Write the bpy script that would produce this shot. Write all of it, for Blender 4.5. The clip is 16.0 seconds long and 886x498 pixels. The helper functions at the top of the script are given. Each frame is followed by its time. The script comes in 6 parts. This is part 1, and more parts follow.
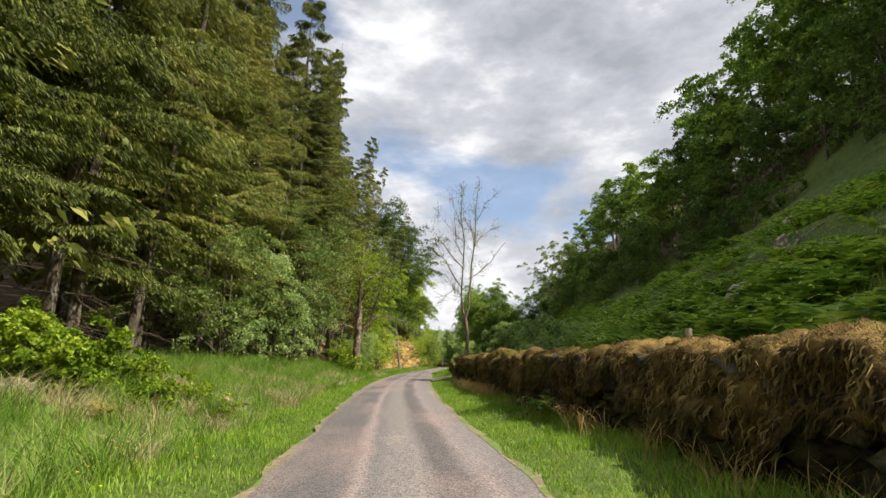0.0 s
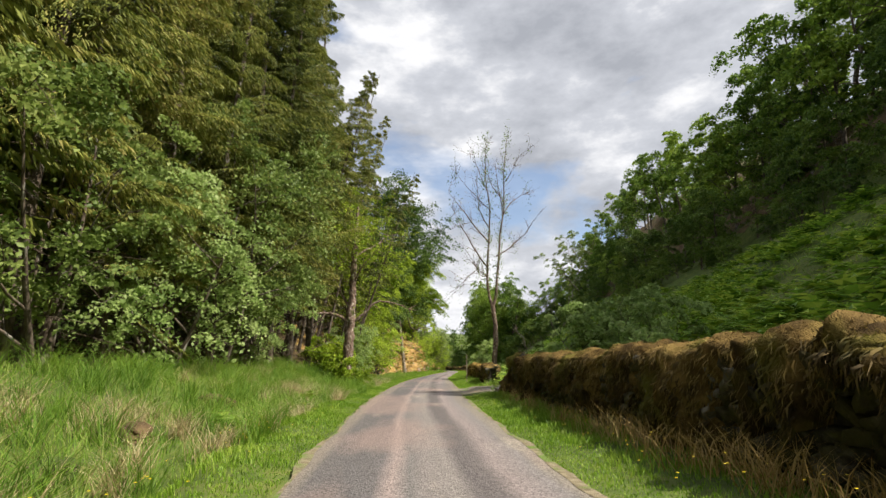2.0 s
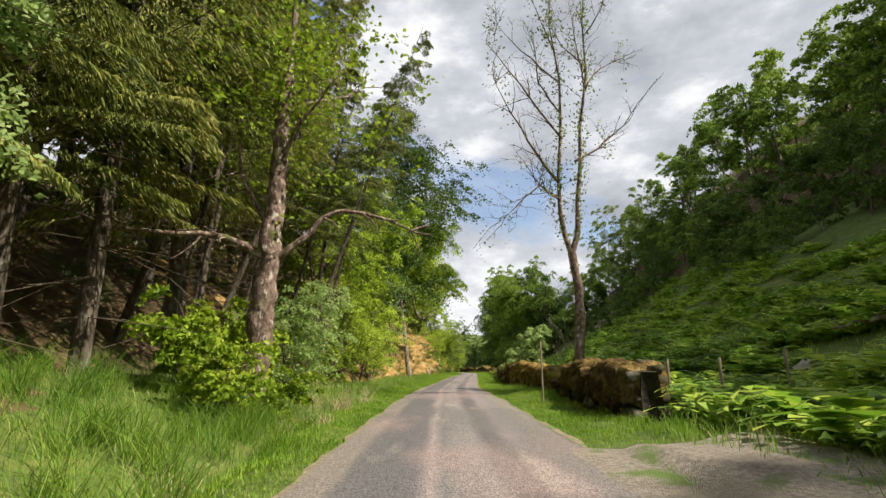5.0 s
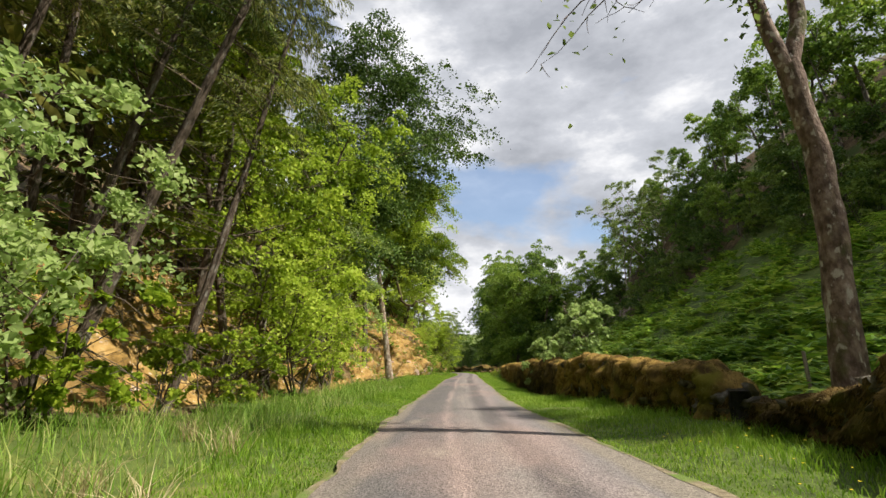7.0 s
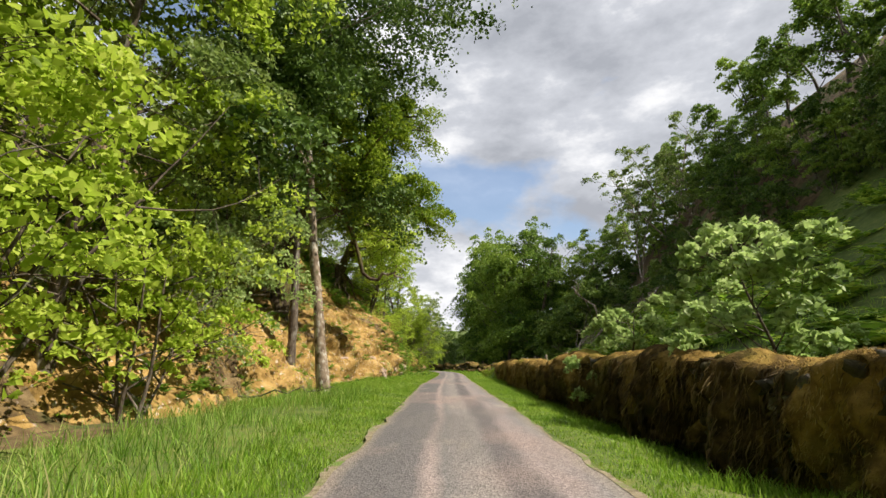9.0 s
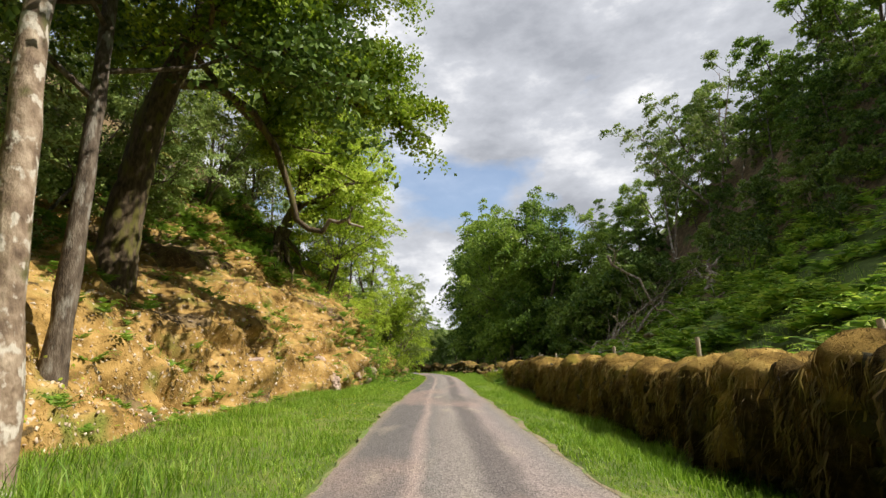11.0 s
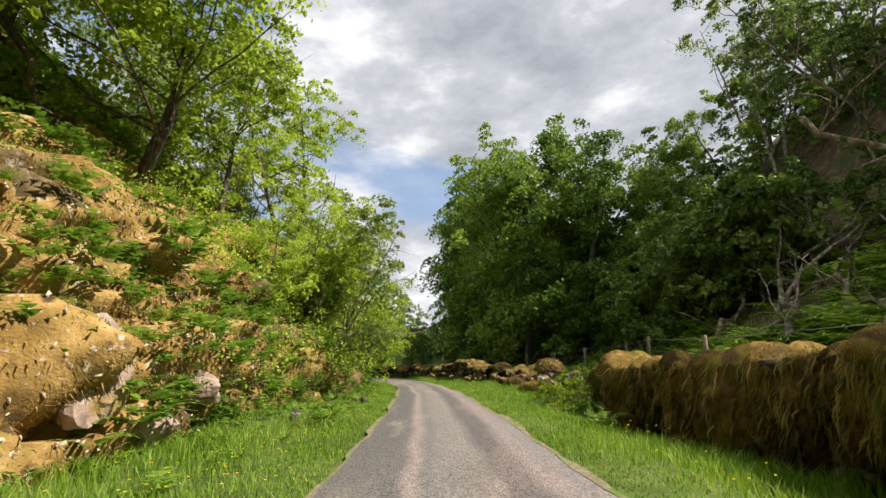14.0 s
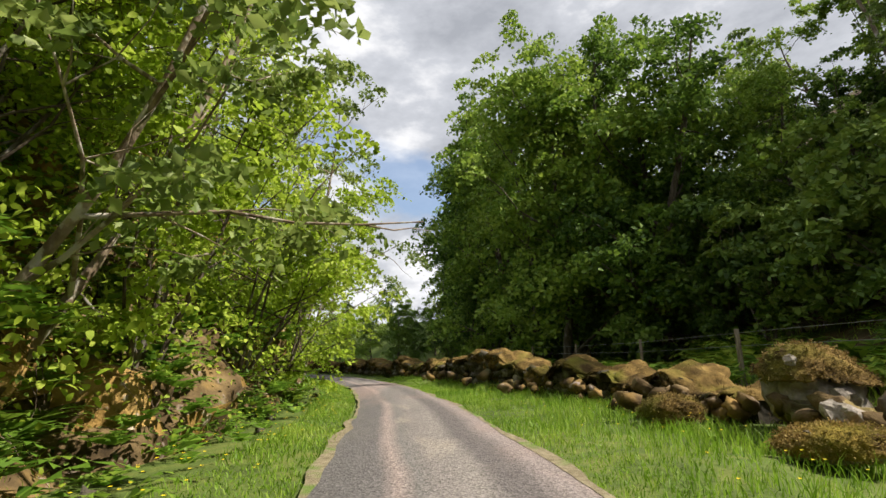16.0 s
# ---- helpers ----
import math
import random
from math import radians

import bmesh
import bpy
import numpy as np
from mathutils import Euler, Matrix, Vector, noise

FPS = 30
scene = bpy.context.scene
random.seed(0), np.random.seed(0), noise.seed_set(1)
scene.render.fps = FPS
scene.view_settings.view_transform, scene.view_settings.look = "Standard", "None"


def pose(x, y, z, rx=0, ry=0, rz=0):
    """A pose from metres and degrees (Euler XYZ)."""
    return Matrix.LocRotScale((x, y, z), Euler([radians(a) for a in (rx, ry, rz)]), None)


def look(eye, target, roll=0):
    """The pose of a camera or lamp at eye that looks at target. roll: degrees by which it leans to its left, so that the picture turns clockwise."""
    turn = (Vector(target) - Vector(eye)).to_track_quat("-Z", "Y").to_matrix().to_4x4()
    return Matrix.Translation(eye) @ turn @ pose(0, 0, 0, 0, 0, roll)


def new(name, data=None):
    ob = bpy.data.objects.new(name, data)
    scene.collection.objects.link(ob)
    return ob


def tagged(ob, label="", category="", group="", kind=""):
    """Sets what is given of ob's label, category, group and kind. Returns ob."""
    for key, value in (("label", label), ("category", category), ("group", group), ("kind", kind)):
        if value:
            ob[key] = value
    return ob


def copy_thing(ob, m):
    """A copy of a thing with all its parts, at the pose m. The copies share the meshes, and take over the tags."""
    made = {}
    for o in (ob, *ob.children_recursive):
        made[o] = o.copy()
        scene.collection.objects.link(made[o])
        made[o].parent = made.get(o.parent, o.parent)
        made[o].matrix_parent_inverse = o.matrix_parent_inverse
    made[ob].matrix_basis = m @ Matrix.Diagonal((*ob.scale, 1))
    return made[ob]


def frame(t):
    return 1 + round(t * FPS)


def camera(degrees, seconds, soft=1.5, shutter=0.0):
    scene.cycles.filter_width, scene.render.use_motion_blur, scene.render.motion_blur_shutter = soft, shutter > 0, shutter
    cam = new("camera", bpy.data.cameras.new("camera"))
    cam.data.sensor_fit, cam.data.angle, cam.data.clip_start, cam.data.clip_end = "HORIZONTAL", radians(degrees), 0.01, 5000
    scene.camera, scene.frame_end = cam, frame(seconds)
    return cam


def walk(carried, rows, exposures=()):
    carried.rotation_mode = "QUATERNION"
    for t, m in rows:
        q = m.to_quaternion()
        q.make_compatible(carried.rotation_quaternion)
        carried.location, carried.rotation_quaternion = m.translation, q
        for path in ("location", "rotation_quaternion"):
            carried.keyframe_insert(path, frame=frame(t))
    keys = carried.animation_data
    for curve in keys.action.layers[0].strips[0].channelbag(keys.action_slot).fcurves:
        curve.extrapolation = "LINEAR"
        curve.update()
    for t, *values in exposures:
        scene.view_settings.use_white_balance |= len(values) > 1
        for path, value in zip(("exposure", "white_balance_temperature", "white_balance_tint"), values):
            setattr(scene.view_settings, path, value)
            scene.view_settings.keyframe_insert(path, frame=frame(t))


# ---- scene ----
cam = camera(82.6, 16.0)
PATH = [
    (0, (-0.171, 1.237, 1.264), (0.053, 3.175, 1.704), 0.0),
    (0.5, (-0.299, 4.841, 1.265), (-0.078, 6.779, 1.708), -0.2),
    (1, (-0.355, 8.474, 1.3), (-0.131, 10.412, 1.744), -0.3),
    (1.5, (-0.339, 12.185, 1.315), (-0.115, 14.122, 1.763), -0.2),
    (2, (-0.265, 15.967, 1.296), (-0.044, 17.903, 1.746), -0.2),
    (2.5, (-0.143, 19.758, 1.286), (0.075, 21.693, 1.741), -0.4),
    (3, (0.007, 23.478, 1.287), (0.218, 25.413, 1.745), -0.5),
    (3.5, (0.142, 27.144, 1.288), (0.347, 29.079, 1.748), -0.7),
    (3.7, (0.217, 28.607, 1.287), (0.42, 30.543, 1.747), -0.8),
    (5.8, (1.332, 44.17, 1.218), (1.53, 46.108, 1.669), 0.2),
    (6, (1.416, 45.69, 1.212), (1.62, 47.627, 1.664), 0.2),
    (6.5, (1.629, 49.58, 1.185), (1.85, 51.516, 1.636), -0.1),
    (7, (1.98, 53.498, 1.188), (2.221, 55.431, 1.64), -0.6),
    (7.5, (2.427, 57.442, 1.203), (2.685, 59.373, 1.652), -0.7),
    (8, (2.962, 61.365, 1.228), (3.238, 63.295, 1.675), -0.7),
    (8.5, (3.539, 65.226, 1.246), (3.836, 67.154, 1.689), -0.6),
    (9, (4.142, 69.019, 1.264), (4.458, 70.945, 1.703), -0.6),
    (9.2, (4.394, 70.513, 1.273), (4.72, 72.438, 1.708), -0.3),
    (11.3, (7.015, 86.361, 1.352), (7.39, 88.276, 1.788), -2.0),
    (11.5, (7.262, 87.868, 1.346), (7.642, 89.782, 1.785), -2.1),
    (12, (7.868, 91.641, 1.31), (8.263, 93.553, 1.747), -2.1),
    (12.5, (8.483, 95.419, 1.279), (8.893, 97.327, 1.716), -2.1),
    (13, (9.129, 99.224, 1.247), (9.553, 101.129, 1.682), -2.1),
    (13.5, (9.799, 103.098, 1.209), (10.233, 105.001, 1.647), -2.3),
    (14, (10.469, 106.978, 1.17), (10.916, 108.878, 1.609), -2.3),
    (14.5, (11.163, 110.761, 1.137), (11.621, 112.658, 1.574), -2.2),
    (15, (11.837, 114.502, 1.077), (12.301, 116.398, 1.512), -1.5),
    (15.5, (12.546, 118.269, 1.075), (13.019, 120.163, 1.509), -1.8),
    (16, (13.188, 122.101, 1.074), (13.668, 123.997, 1.493), -1.3),
]
walk(cam, [(t, look(eye, target, roll)) for t, eye, target, roll in PATH], [(0, 0.6), (16, 0.6)])

# ---- light ----
SUN = Vector((0.6, -0.245, 0.763)).normalized()
world = bpy.data.worlds.new("sky")
scene.world = world
world.use_nodes = True


def build_world():
    nt = world.node_tree
    nt.nodes.clear()
    N, L = nt.nodes.new, nt.links.new
    out, bg = N("ShaderNodeOutputWorld"), N("ShaderNodeBackground")
    sky = N("ShaderNodeTexSky")
    sky.sky_type, sky.sun_disc = "NISHITA", False
    sky.sun_elevation = math.asin(SUN.z)
    sky.sun_rotation = math.atan2(SUN.x, SUN.y)
    tc, sep = N("ShaderNodeTexCoord"), N("ShaderNodeSeparateXYZ")
    L(tc.outputs["Generated"], sep.inputs[0])
    comb = N("ShaderNodeMapping")
    comb.inputs["Scale"].default_value, comb.inputs["Location"].default_value = (1, 1, 2.1), (1.7, 0.45, 0.9)
    L(tc.outputs["Generated"], comb.inputs["Vector"])
    n1, n2 = N("ShaderNodeTexNoise"), N("ShaderNodeTexNoise")
    n1.inputs["Scale"].default_value, n1.inputs["Detail"].default_value = 2.2, 9
    n1.inputs["Roughness"].default_value, n1.inputs["Distortion"].default_value = 0.52, 0.25
    n2.inputs["Scale"].default_value, n2.inputs["Detail"].default_value = 3.6, 10
    n2.inputs["Roughness"].default_value = 0.6
    L(comb.outputs[0], n1.inputs["Vector"]), L(comb.outputs[0], n2.inputs["Vector"])
    cover, shade = N("ShaderNodeValToRGB"), N("ShaderNodeValToRGB")
    cover.color_ramp.elements[0].position, cover.color_ramp.elements[1].position = 0.385, 0.465
    cover.color_ramp.elements[0].color = (0.22, 0.22, 0.22, 1)
    e = shade.color_ramp.elements
    e[0].position, e[0].color = 0.36, (0.44, 0.46, 0.50, 1)
    e[1].position, e[1].color = 0.62, (1.0, 1.0, 1.0, 1)
    m = shade.color_ramp.elements.new(0.52)
    m.color = (0.66, 0.68, 0.72, 1)
    L(n1.outputs[0], cover.inputs[0]), L(n2.outputs[0], shade.inputs[0])
    sc = N("ShaderNodeMix")
    sc.data_type, sc.blend_type = "RGBA", "MULTIPLY"
    sc.inputs["Factor"].default_value = 1.0
    L(sky.outputs[0], sc.inputs["A"])
    sc.inputs["B"].default_value = (1.0, 1.0, 1.0, 1)
    cl = N("ShaderNodeMix")
    cl.data_type, cl.blend_type = "RGBA", "MULTIPLY"
    cl.inputs["Factor"].default_value = 1.0
    L(shade.outputs[0], cl.inputs["A"])
    cl.inputs["B"].default_value = (CLOUD, CLOUD, CLOUD * 1.02, 1)
    mix = N("ShaderNodeMix")
    mix.data_type = "RGBA"
    L(cover.outputs[0], mix.inputs["Factor"]), L(sc.outputs["Result"], mix.inputs["A"]), L(cl.outputs["Result"], mix.inputs["B"])
    L(mix.outputs["Result"], bg.inputs[0])
    bg.inputs[1].default_value = 0.12
    L(bg.outputs[0], out.inputs[0])


CLOUD = 5.5
build_world()
sun_lamp = new("sun", bpy.data.lights.new("sun", "SUN"))
sun_lamp.data.energy, sun_lamp.data.angle, sun_lamp.data.color = 5.0, radians(0.6), (1.0, 0.925, 0.79)
sun_lamp.matrix_world = look(SUN * 100, (0, 0, 0))

# ---- arithmetic ----
rng = np.random.default_rng(7)


def vnoise(x, y, z=0.0, seed=0):
    """Smooth value noise in [-1, 1] on arrays."""
    x, y, z = np.broadcast_arrays(np.asarray(x, float), np.asarray(y, float), np.asarray(z, float))
    xi, yi, zi = np.floor(x).astype(np.int64), np.floor(y).astype(np.int64), np.floor(z).astype(np.int64)
    fx, fy, fz = x - xi, y - yi, z - zi
    fx, fy, fz = (f * f * (3 - 2 * f) for f in (fx, fy, fz))

    def h(a, b, c):
        n = (a * 374761393 + b * 668265263 + c * 2147483647 + seed * 1274126177) & 0xFFFFFFFF
        n = ((n ^ (n >> 13)) * 1274126177) & 0xFFFFFFFF
        n = (n ^ (n >> 16)) & 0xFFFF
        return n / 32767.5 - 1
    r = 0
    for dx in (0, 1):
        for dy in (0, 1):
            for dz in (0, 1):
                r = r + h(xi + dx, yi + dy, zi + dz) * (fx if dx else 1 - fx) * (fy if dy else 1 - fy) * (fz if dz else 1 - fz)
    return r


def fbm(x, y, z=0.0, octaves=4, seed=0):
    r, a = 0, 1.0
    for o in range(octaves):
        r = r + a * vnoise(np.asarray(x) * 2 ** o, np.asarray(y) * 2 ** o, np.asarray(z) * 2 ** o, seed + o)
        a *= 0.5
    return r


def ease(v, a, b):
    u = np.clip((v - a) / (b - a), 0, 1)
    return u * u * (3 - 2 * u)


RY = np.array([-80, -20, 0, 11, 17, 23, 33, 37, 51, 54, 58, 61, 66, 72, 78, 88, 94, 100, 105, 112, 118, 126, 132, 136, 139, 143, 147, 151, 156, 165, 180, 200, 260, 400])
RX = np.array([0.4, -0.2, -0.1, 0.07, 0.15, 0.32, 0.82, 1.1, 2.45, 2.75, 3.2, 3.5, 4.05, 4.85, 5.9, 7.55, 8.45, 9.52, 10.38, 11.7, 12.85, 14.25, 15.1, 15.45, 15.65, 15.7, 15.45, 15.0, 14.35, 12.0, 6, -6, -40, -120])
fine_y = np.arange(-80, 400, 0.5)
fine_x = np.interp(fine_y, RY, RX)
ker = np.hanning(25)
fine_x = np.convolve(np.pad(fine_x, 12, mode="edge"), ker / ker.sum(), mode="valid")


def road_x(y):
    return np.interp(y, fine_y, fine_x)


def valley_x(y):
    """Middle of the valley floor, which the road leaves where it bends away."""
    return np.where(y < 134, road_x(y), np.interp(y, [134, 140, 150, 162, 178, 200, 260, 400], [15.2, 16.2, 17.2, 17.4, 15.5, 9, -12, -60]))


def half_width(y):
    return np.interp(y, [0, 12, 20, 30, 45, 57, 66, 74, 100, 105, 115, 127, 138], [1.5, 1.58, 1.66, 1.86, 2.02, 2.06, 1.85, 1.68, 1.66, 1.54, 1.4, 1.24, 1.12])


LY = [-50, 30, 45, 60, 78, 88, 95, 100, 104, 108, 111, 115, 118, 121, 127, 135, 145, 160, 220]
LB = [15, 13, 10.5, 8.5, 8.0, 6.8, 6.9, 7.0, 6.8, 6.2, 5.5, 4.9, 5.0, 4.9, 3.5, 2.9, 3.3, 6, 12]
LK = [0.35, 0.4, 0.7, 0.85, 0.9, 1.0, 1.1, 1.4, 1.6, 1.7, 1.9, 2.4, 2.6, 2.4, 2.0, 1.8, 1.2, 0.6, 0.4]
LH = [6, 7, 7, 7, 6, 5, 3.5, 2.6, 2.8, 2.4, 2.4, 3.6, 4.2, 4.4, 5, 5, 5, 5, 5]
LU = [0.3, 0.36, 0.5, 0.5, 0.5, 0.55, 0.6, 0.65, 0.62, 0.64, 0.75, 0.8, 0.85, 0.95, 1.0, 0.8, 0.6, 0.4, 0.3]
RB = ([-50, 20, 45, 60, 90, 110, 125, 140, 150, 160, 180, 220], [5.5, 5.8, 7.5, 8.2, 8.0, 8.5, 9.5, 11.8, 17, 24, 36, 60])
RK = ([-50, 30, 70, 95, 120, 150, 220], [0.5, 0.47, 0.42, 0.5, 0.52, 0.5, 0.4])


WALL_Y = [-10, 4, 15, 22, 30, 38, 40, 49, 52, 60, 64, 71, 75, 79.5, 87, 94.6, 102, 108.7, 115, 120, 128, 137, 148, 160]
WALL_X = [3.8, 3.95, 4.1, 4.3, 4.75, 5.1, 5.3, 6.4, 6.7, 8.3, 9.05, 9.25, 9.65, 10.6, 12.0, 13.4, 14.7, 16.1, 17.5, 18.3, 19.6, 19.2, 18.4, 16]


def WALLX(y):
    """The road face of the walls, from the middle of the road."""
    return np.interp(y, WALL_Y, WALL_X) - road_x(y)


def left_rise(d, y):
    k, hh = np.interp(y, LY, LK), np.interp(y, LY, LH)
    d = np.maximum(d, 0)
    k2 = np.interp(y, LY, LU)
    return np.minimum(k * d, hh + k2 * (d - hh / k))


def height(x, y):
    x, y = np.asarray(x, float), np.asarray(y, float)
    s = x - road_x(y)
    d = np.maximum(s - np.interp(y, *RB), 0)
    k = np.interp(y, *RK)
    zr = k * (np.sqrt(d * d + 2.0) - 1.414) * (1 + 0.012 * np.clip(d - 6, 0, 30))
    zr = zr + 0.5 * np.maximum(d - 29, 0) * (1 - ease(y, 95, 120))
    zr = np.where(zr > 34, 34 + (zr - 34) * 0.3, zr)
    zr = zr + 8.0 * ease(s, 25, 38) * ease(y, 85, 120) * (1 - ease(y, 190, 260))
    dl = -s - np.interp(y, LY, LB)
    under = ease(y, 80, 90) * (1 - ease(y, 138, 146)) * (1 - ease(dl, 7, 10))
    zl = left_rise(dl - 0.6 - 0.9 * under, y) * (1 - 0.12 * under) - 0.5 * under * ease(dl, 0.5, 2)
    zl = np.where(zl > 22, 22 + (zl - 22) * 0.3, zl)
    flat = (1 - ease(y, 180, 330))
    z = np.where(s > 0, zr * (0.35 + 0.65 * flat), zl * (0.35 + 0.65 * flat))
    a = np.abs(s)
    off = ease(a, half_width(y), half_width(y) + 1.2)
    z = z + off * (0.07 + 0.10 * fbm(x * 0.45, y * 0.45, seed=3)) - 0.05
    z = z + ease(a, 8, 25) * 0.5 * fbm(x * 0.13, y * 0.13, seed=9)
    ditch = np.exp(-((-s - 3.6) / 0.55) ** 2) * ease(y, -10, 5) * (1 - ease(y, 48, 62)) * (0.25 + 0.2 * fbm(y * 0.3, 0, seed=4))
    far = ease(np.hypot(x, y), 500, 1500)
    hills = (70 + 55 * vnoise(x / 420.0, y / 500.0, seed=5)) * ease(y, 700, 1700)
    fall = np.interp(y, [62, 68, 75, 82, 119, 123, 128, 132], [0, 0.1, 0.35, 0.65, 0.68, 0.45, 0.12, 0]) * ease(s, half_width(y) + 0.1, np.maximum(WALLX(y) - 0.2, half_width(y) + 0.5)) * (1 - ease(s, 7, 12))
    field = 1.25 * ease(-s, 4.2, 9.5) * (1 - ease(y, 56, 70))
    return z - ditch - fall + field + far * hills


def mesh_np(name, verts, faces, mats=(), smooth=False, mat_index=None, uv=None):
    """A mesh from arrays: verts (n, 3); faces (m, 3) or (m, 4), or a list of such arrays."""
    faces = [f for f in (faces if isinstance(faces, list) else [faces]) if len(f)]
    me = bpy.data.meshes.new(name)
    verts = np.asarray(verts, np.float32)
    me.vertices.add(len(verts))
    me.vertices.foreach_set("co", verts.ravel())
    loops = np.concatenate([np.asarray(f).ravel() for f in faces]).astype(np.int32)
    sizes = np.concatenate([np.full(len(f), np.asarray(f).shape[1]) for f in faces]).astype(np.int32)
    me.loops.add(len(loops))
    me.loops.foreach_set("vertex_index", loops)
    me.polygons.add(len(sizes))
    me.polygons.foreach_set("loop_start", np.concatenate([[0], np.cumsum(sizes)[:-1]]).astype(np.int32))
    me.polygons.foreach_set("loop_total", sizes)
    if smooth:
        me.polygons.foreach_set("use_smooth", np.ones(len(sizes), bool))
    for m in (mats if isinstance(mats, (list, tuple)) else [mats]):
        me.materials.append(m)
    if mat_index is not None:
        me.polygons.foreach_set("material_index", np.asarray(mat_index, np.int32))
    me.update(calc_edges=True)
    if uv is not None:
        layer = me.uv_layers.new(name="UVMap")
        layer.data.foreach_set("uv", np.asarray(uv, np.float32)[loops].ravel())
    me.validate()
    return me


def grid_faces(n, m):
    """Quads of an n x m grid of vertices, row after row."""
    i = (np.arange(n - 1)[:, None] * m + np.arange(m - 1)[None, :]).ravel()
    return np.stack([i, i + 1, i + m + 1, i + m], 1)


class Heap:
    """Gathers pieces of geometry into one mesh."""

    def __init__(self):
        self.v, self.t, self.q, self.n = [], [], [], 0

    def add(self, verts, tris=None, quads=None):
        verts = np.asarray(verts, float).reshape(-1, 3)
        self.v.append(verts)
        if tris is not None and len(tris):
            self.t.append(np.asarray(tris) + self.n)
        if quads is not None and len(quads):
            self.q.append(np.asarray(quads) + self.n)
        self.n += len(verts)

    def mesh(self, name, mat, smooth=False):
        faces = []
        if self.t:
            faces.append(np.concatenate(self.t))
        if self.q:
            faces.append(np.concatenate(self.q))
        return mesh_np(name, np.concatenate(self.v), faces, [mat], smooth)


def tube(heap, pts, radii, sides=6):
    """A tapered tube along a line of points; thick ones are knobbly."""
    if sides >= 12:
        f, g = np.linspace(0, 1, len(pts)), np.linspace(0, 1, len(pts) * 5)
        pts, radii = np.stack([np.interp(g, f, np.asarray(pts, float)[:, c]) for c in range(3)], 1), np.interp(g, f, radii)
    pts, radii = np.asarray(pts, float), np.asarray(radii, float)
    d = np.gradient(pts, axis=0)
    d /= np.linalg.norm(d, axis=1)[:, None] + 1e-9
    ref = np.where(np.abs(d[:, 2:3]) > 0.9, [[1.0, 0, 0]], [[0, 0, 1.0]])
    a = np.cross(d, ref)
    a /= np.linalg.norm(a, axis=1)[:, None] + 1e-9
    b = np.cross(d, a)
    ang = np.linspace(0, 2 * np.pi, sides, endpoint=False)
    ring = pts[:, None] + radii[:, None, None] * (np.cos(ang)[None, :, None] * a[:, None] + np.sin(ang)[None, :, None] * b[:, None])
    if sides >= 12:
        ring += (ring - pts[:, None]) * (0.16 * fbm(ring[..., 0] * 4, ring[..., 1] * 4, ring[..., 2] * 2.2, 3, seed=17))[..., None]
    n = len(pts)
    i = np.arange(n - 1)[:, None] * sides + np.arange(sides)[None, :]
    j = np.arange(n - 1)[:, None] * sides + (np.arange(sides)[None, :] + 1) % sides
    q = np.stack([i, j, j + sides, i + sides], 2).reshape(-1, 4)
    heap.add(ring.reshape(-1, 3), None, q)


def unit(v):
    return v / (np.linalg.norm(v, axis=-1, keepdims=True) + 1e-9)


def leaves(heap, centres, size, r, flat=0.6, long=1.5, droop=0.25):
    """A folded four-cornered leaf at each centre."""
    n = len(centres)
    if not n:
        return
    nrm = unit(r.normal(size=(n, 3)) * (1 - flat) + np.array([0.15, 0, 1.0]) * flat + r.normal(size=(n, 3)) * 0.25)
    ax = unit(np.cross(nrm, r.normal(size=(n, 3))))
    ax[:, 2] -= droop
    ax = unit(ax)
    side = unit(np.cross(nrm, ax))
    sz = size * r.uniform(0.6, 1.3, (n, 1))
    c = np.asarray(centres)
    if size < 0.07:
        a, b = ax * sz * 0.5 * long, side * sz * 0.45
        v = np.stack([c - a, c - a * 0.45 + b + nrm * sz * 0.1, c + a * 0.3 + b * 0.85 + nrm * sz * 0.06, c + a - nrm * sz * 0.14, c + a * 0.3 - b * 0.85 + nrm * sz * 0.06, c - a * 0.45 - b + nrm * sz * 0.1], 1)
        i = np.arange(n)[:, None] * 6
        heap.add(v.reshape(-1, 3), np.concatenate([i + [0, 1, 5], i + [2, 3, 4]]), np.concatenate([i + [1, 2, 4, 5]]))
        return
    v = np.stack([c - ax * sz * 0.5 * long, c + side * sz * 0.5 + nrm * sz * 0.12, c + ax * sz * 0.5 * long - nrm * sz * 0.1, c - side * sz * 0.5 + nrm * sz * 0.12], 1)
    i = np.arange(n)[:, None] * 4
    heap.add(v.reshape(-1, 3), np.concatenate([i + [0, 1, 2], i + [0, 2, 3]]))


def blades(pos, h, w, r, lean=0.35, wind=(0.0, 0.0)):
    """Bent grass blades: verts and faces. pos (n, 3), h and w arrays."""
    n = len(pos)
    a = r.uniform(0, 2 * np.pi, n)
    sd = np.stack([np.cos(a), np.sin(a), np.zeros(n)], 1) * (w[:, None] / 2)
    b = r.uniform(0, 2 * np.pi, n)
    ln = np.stack([np.cos(b) + wind[0], np.sin(b) + wind[1], np.zeros(n)], 1) * (lean * h * r.uniform(0.3, 1.4, n))[:, None]
    up = np.array([0, 0, 1.0]) * h[:, None]
    v = np.stack([pos - sd, pos + sd, pos + 0.55 * up + 0.35 * ln + 0.8 * sd, pos + 0.55 * up + 0.35 * ln - 0.8 * sd, pos + up * r.uniform(0.75, 1.0, (n, 1)) + ln], 1)
    i = np.arange(n)[:, None] * 5
    return v.reshape(-1, 3), [i + [3, 2, 4], i + [0, 1, 2, 3]]


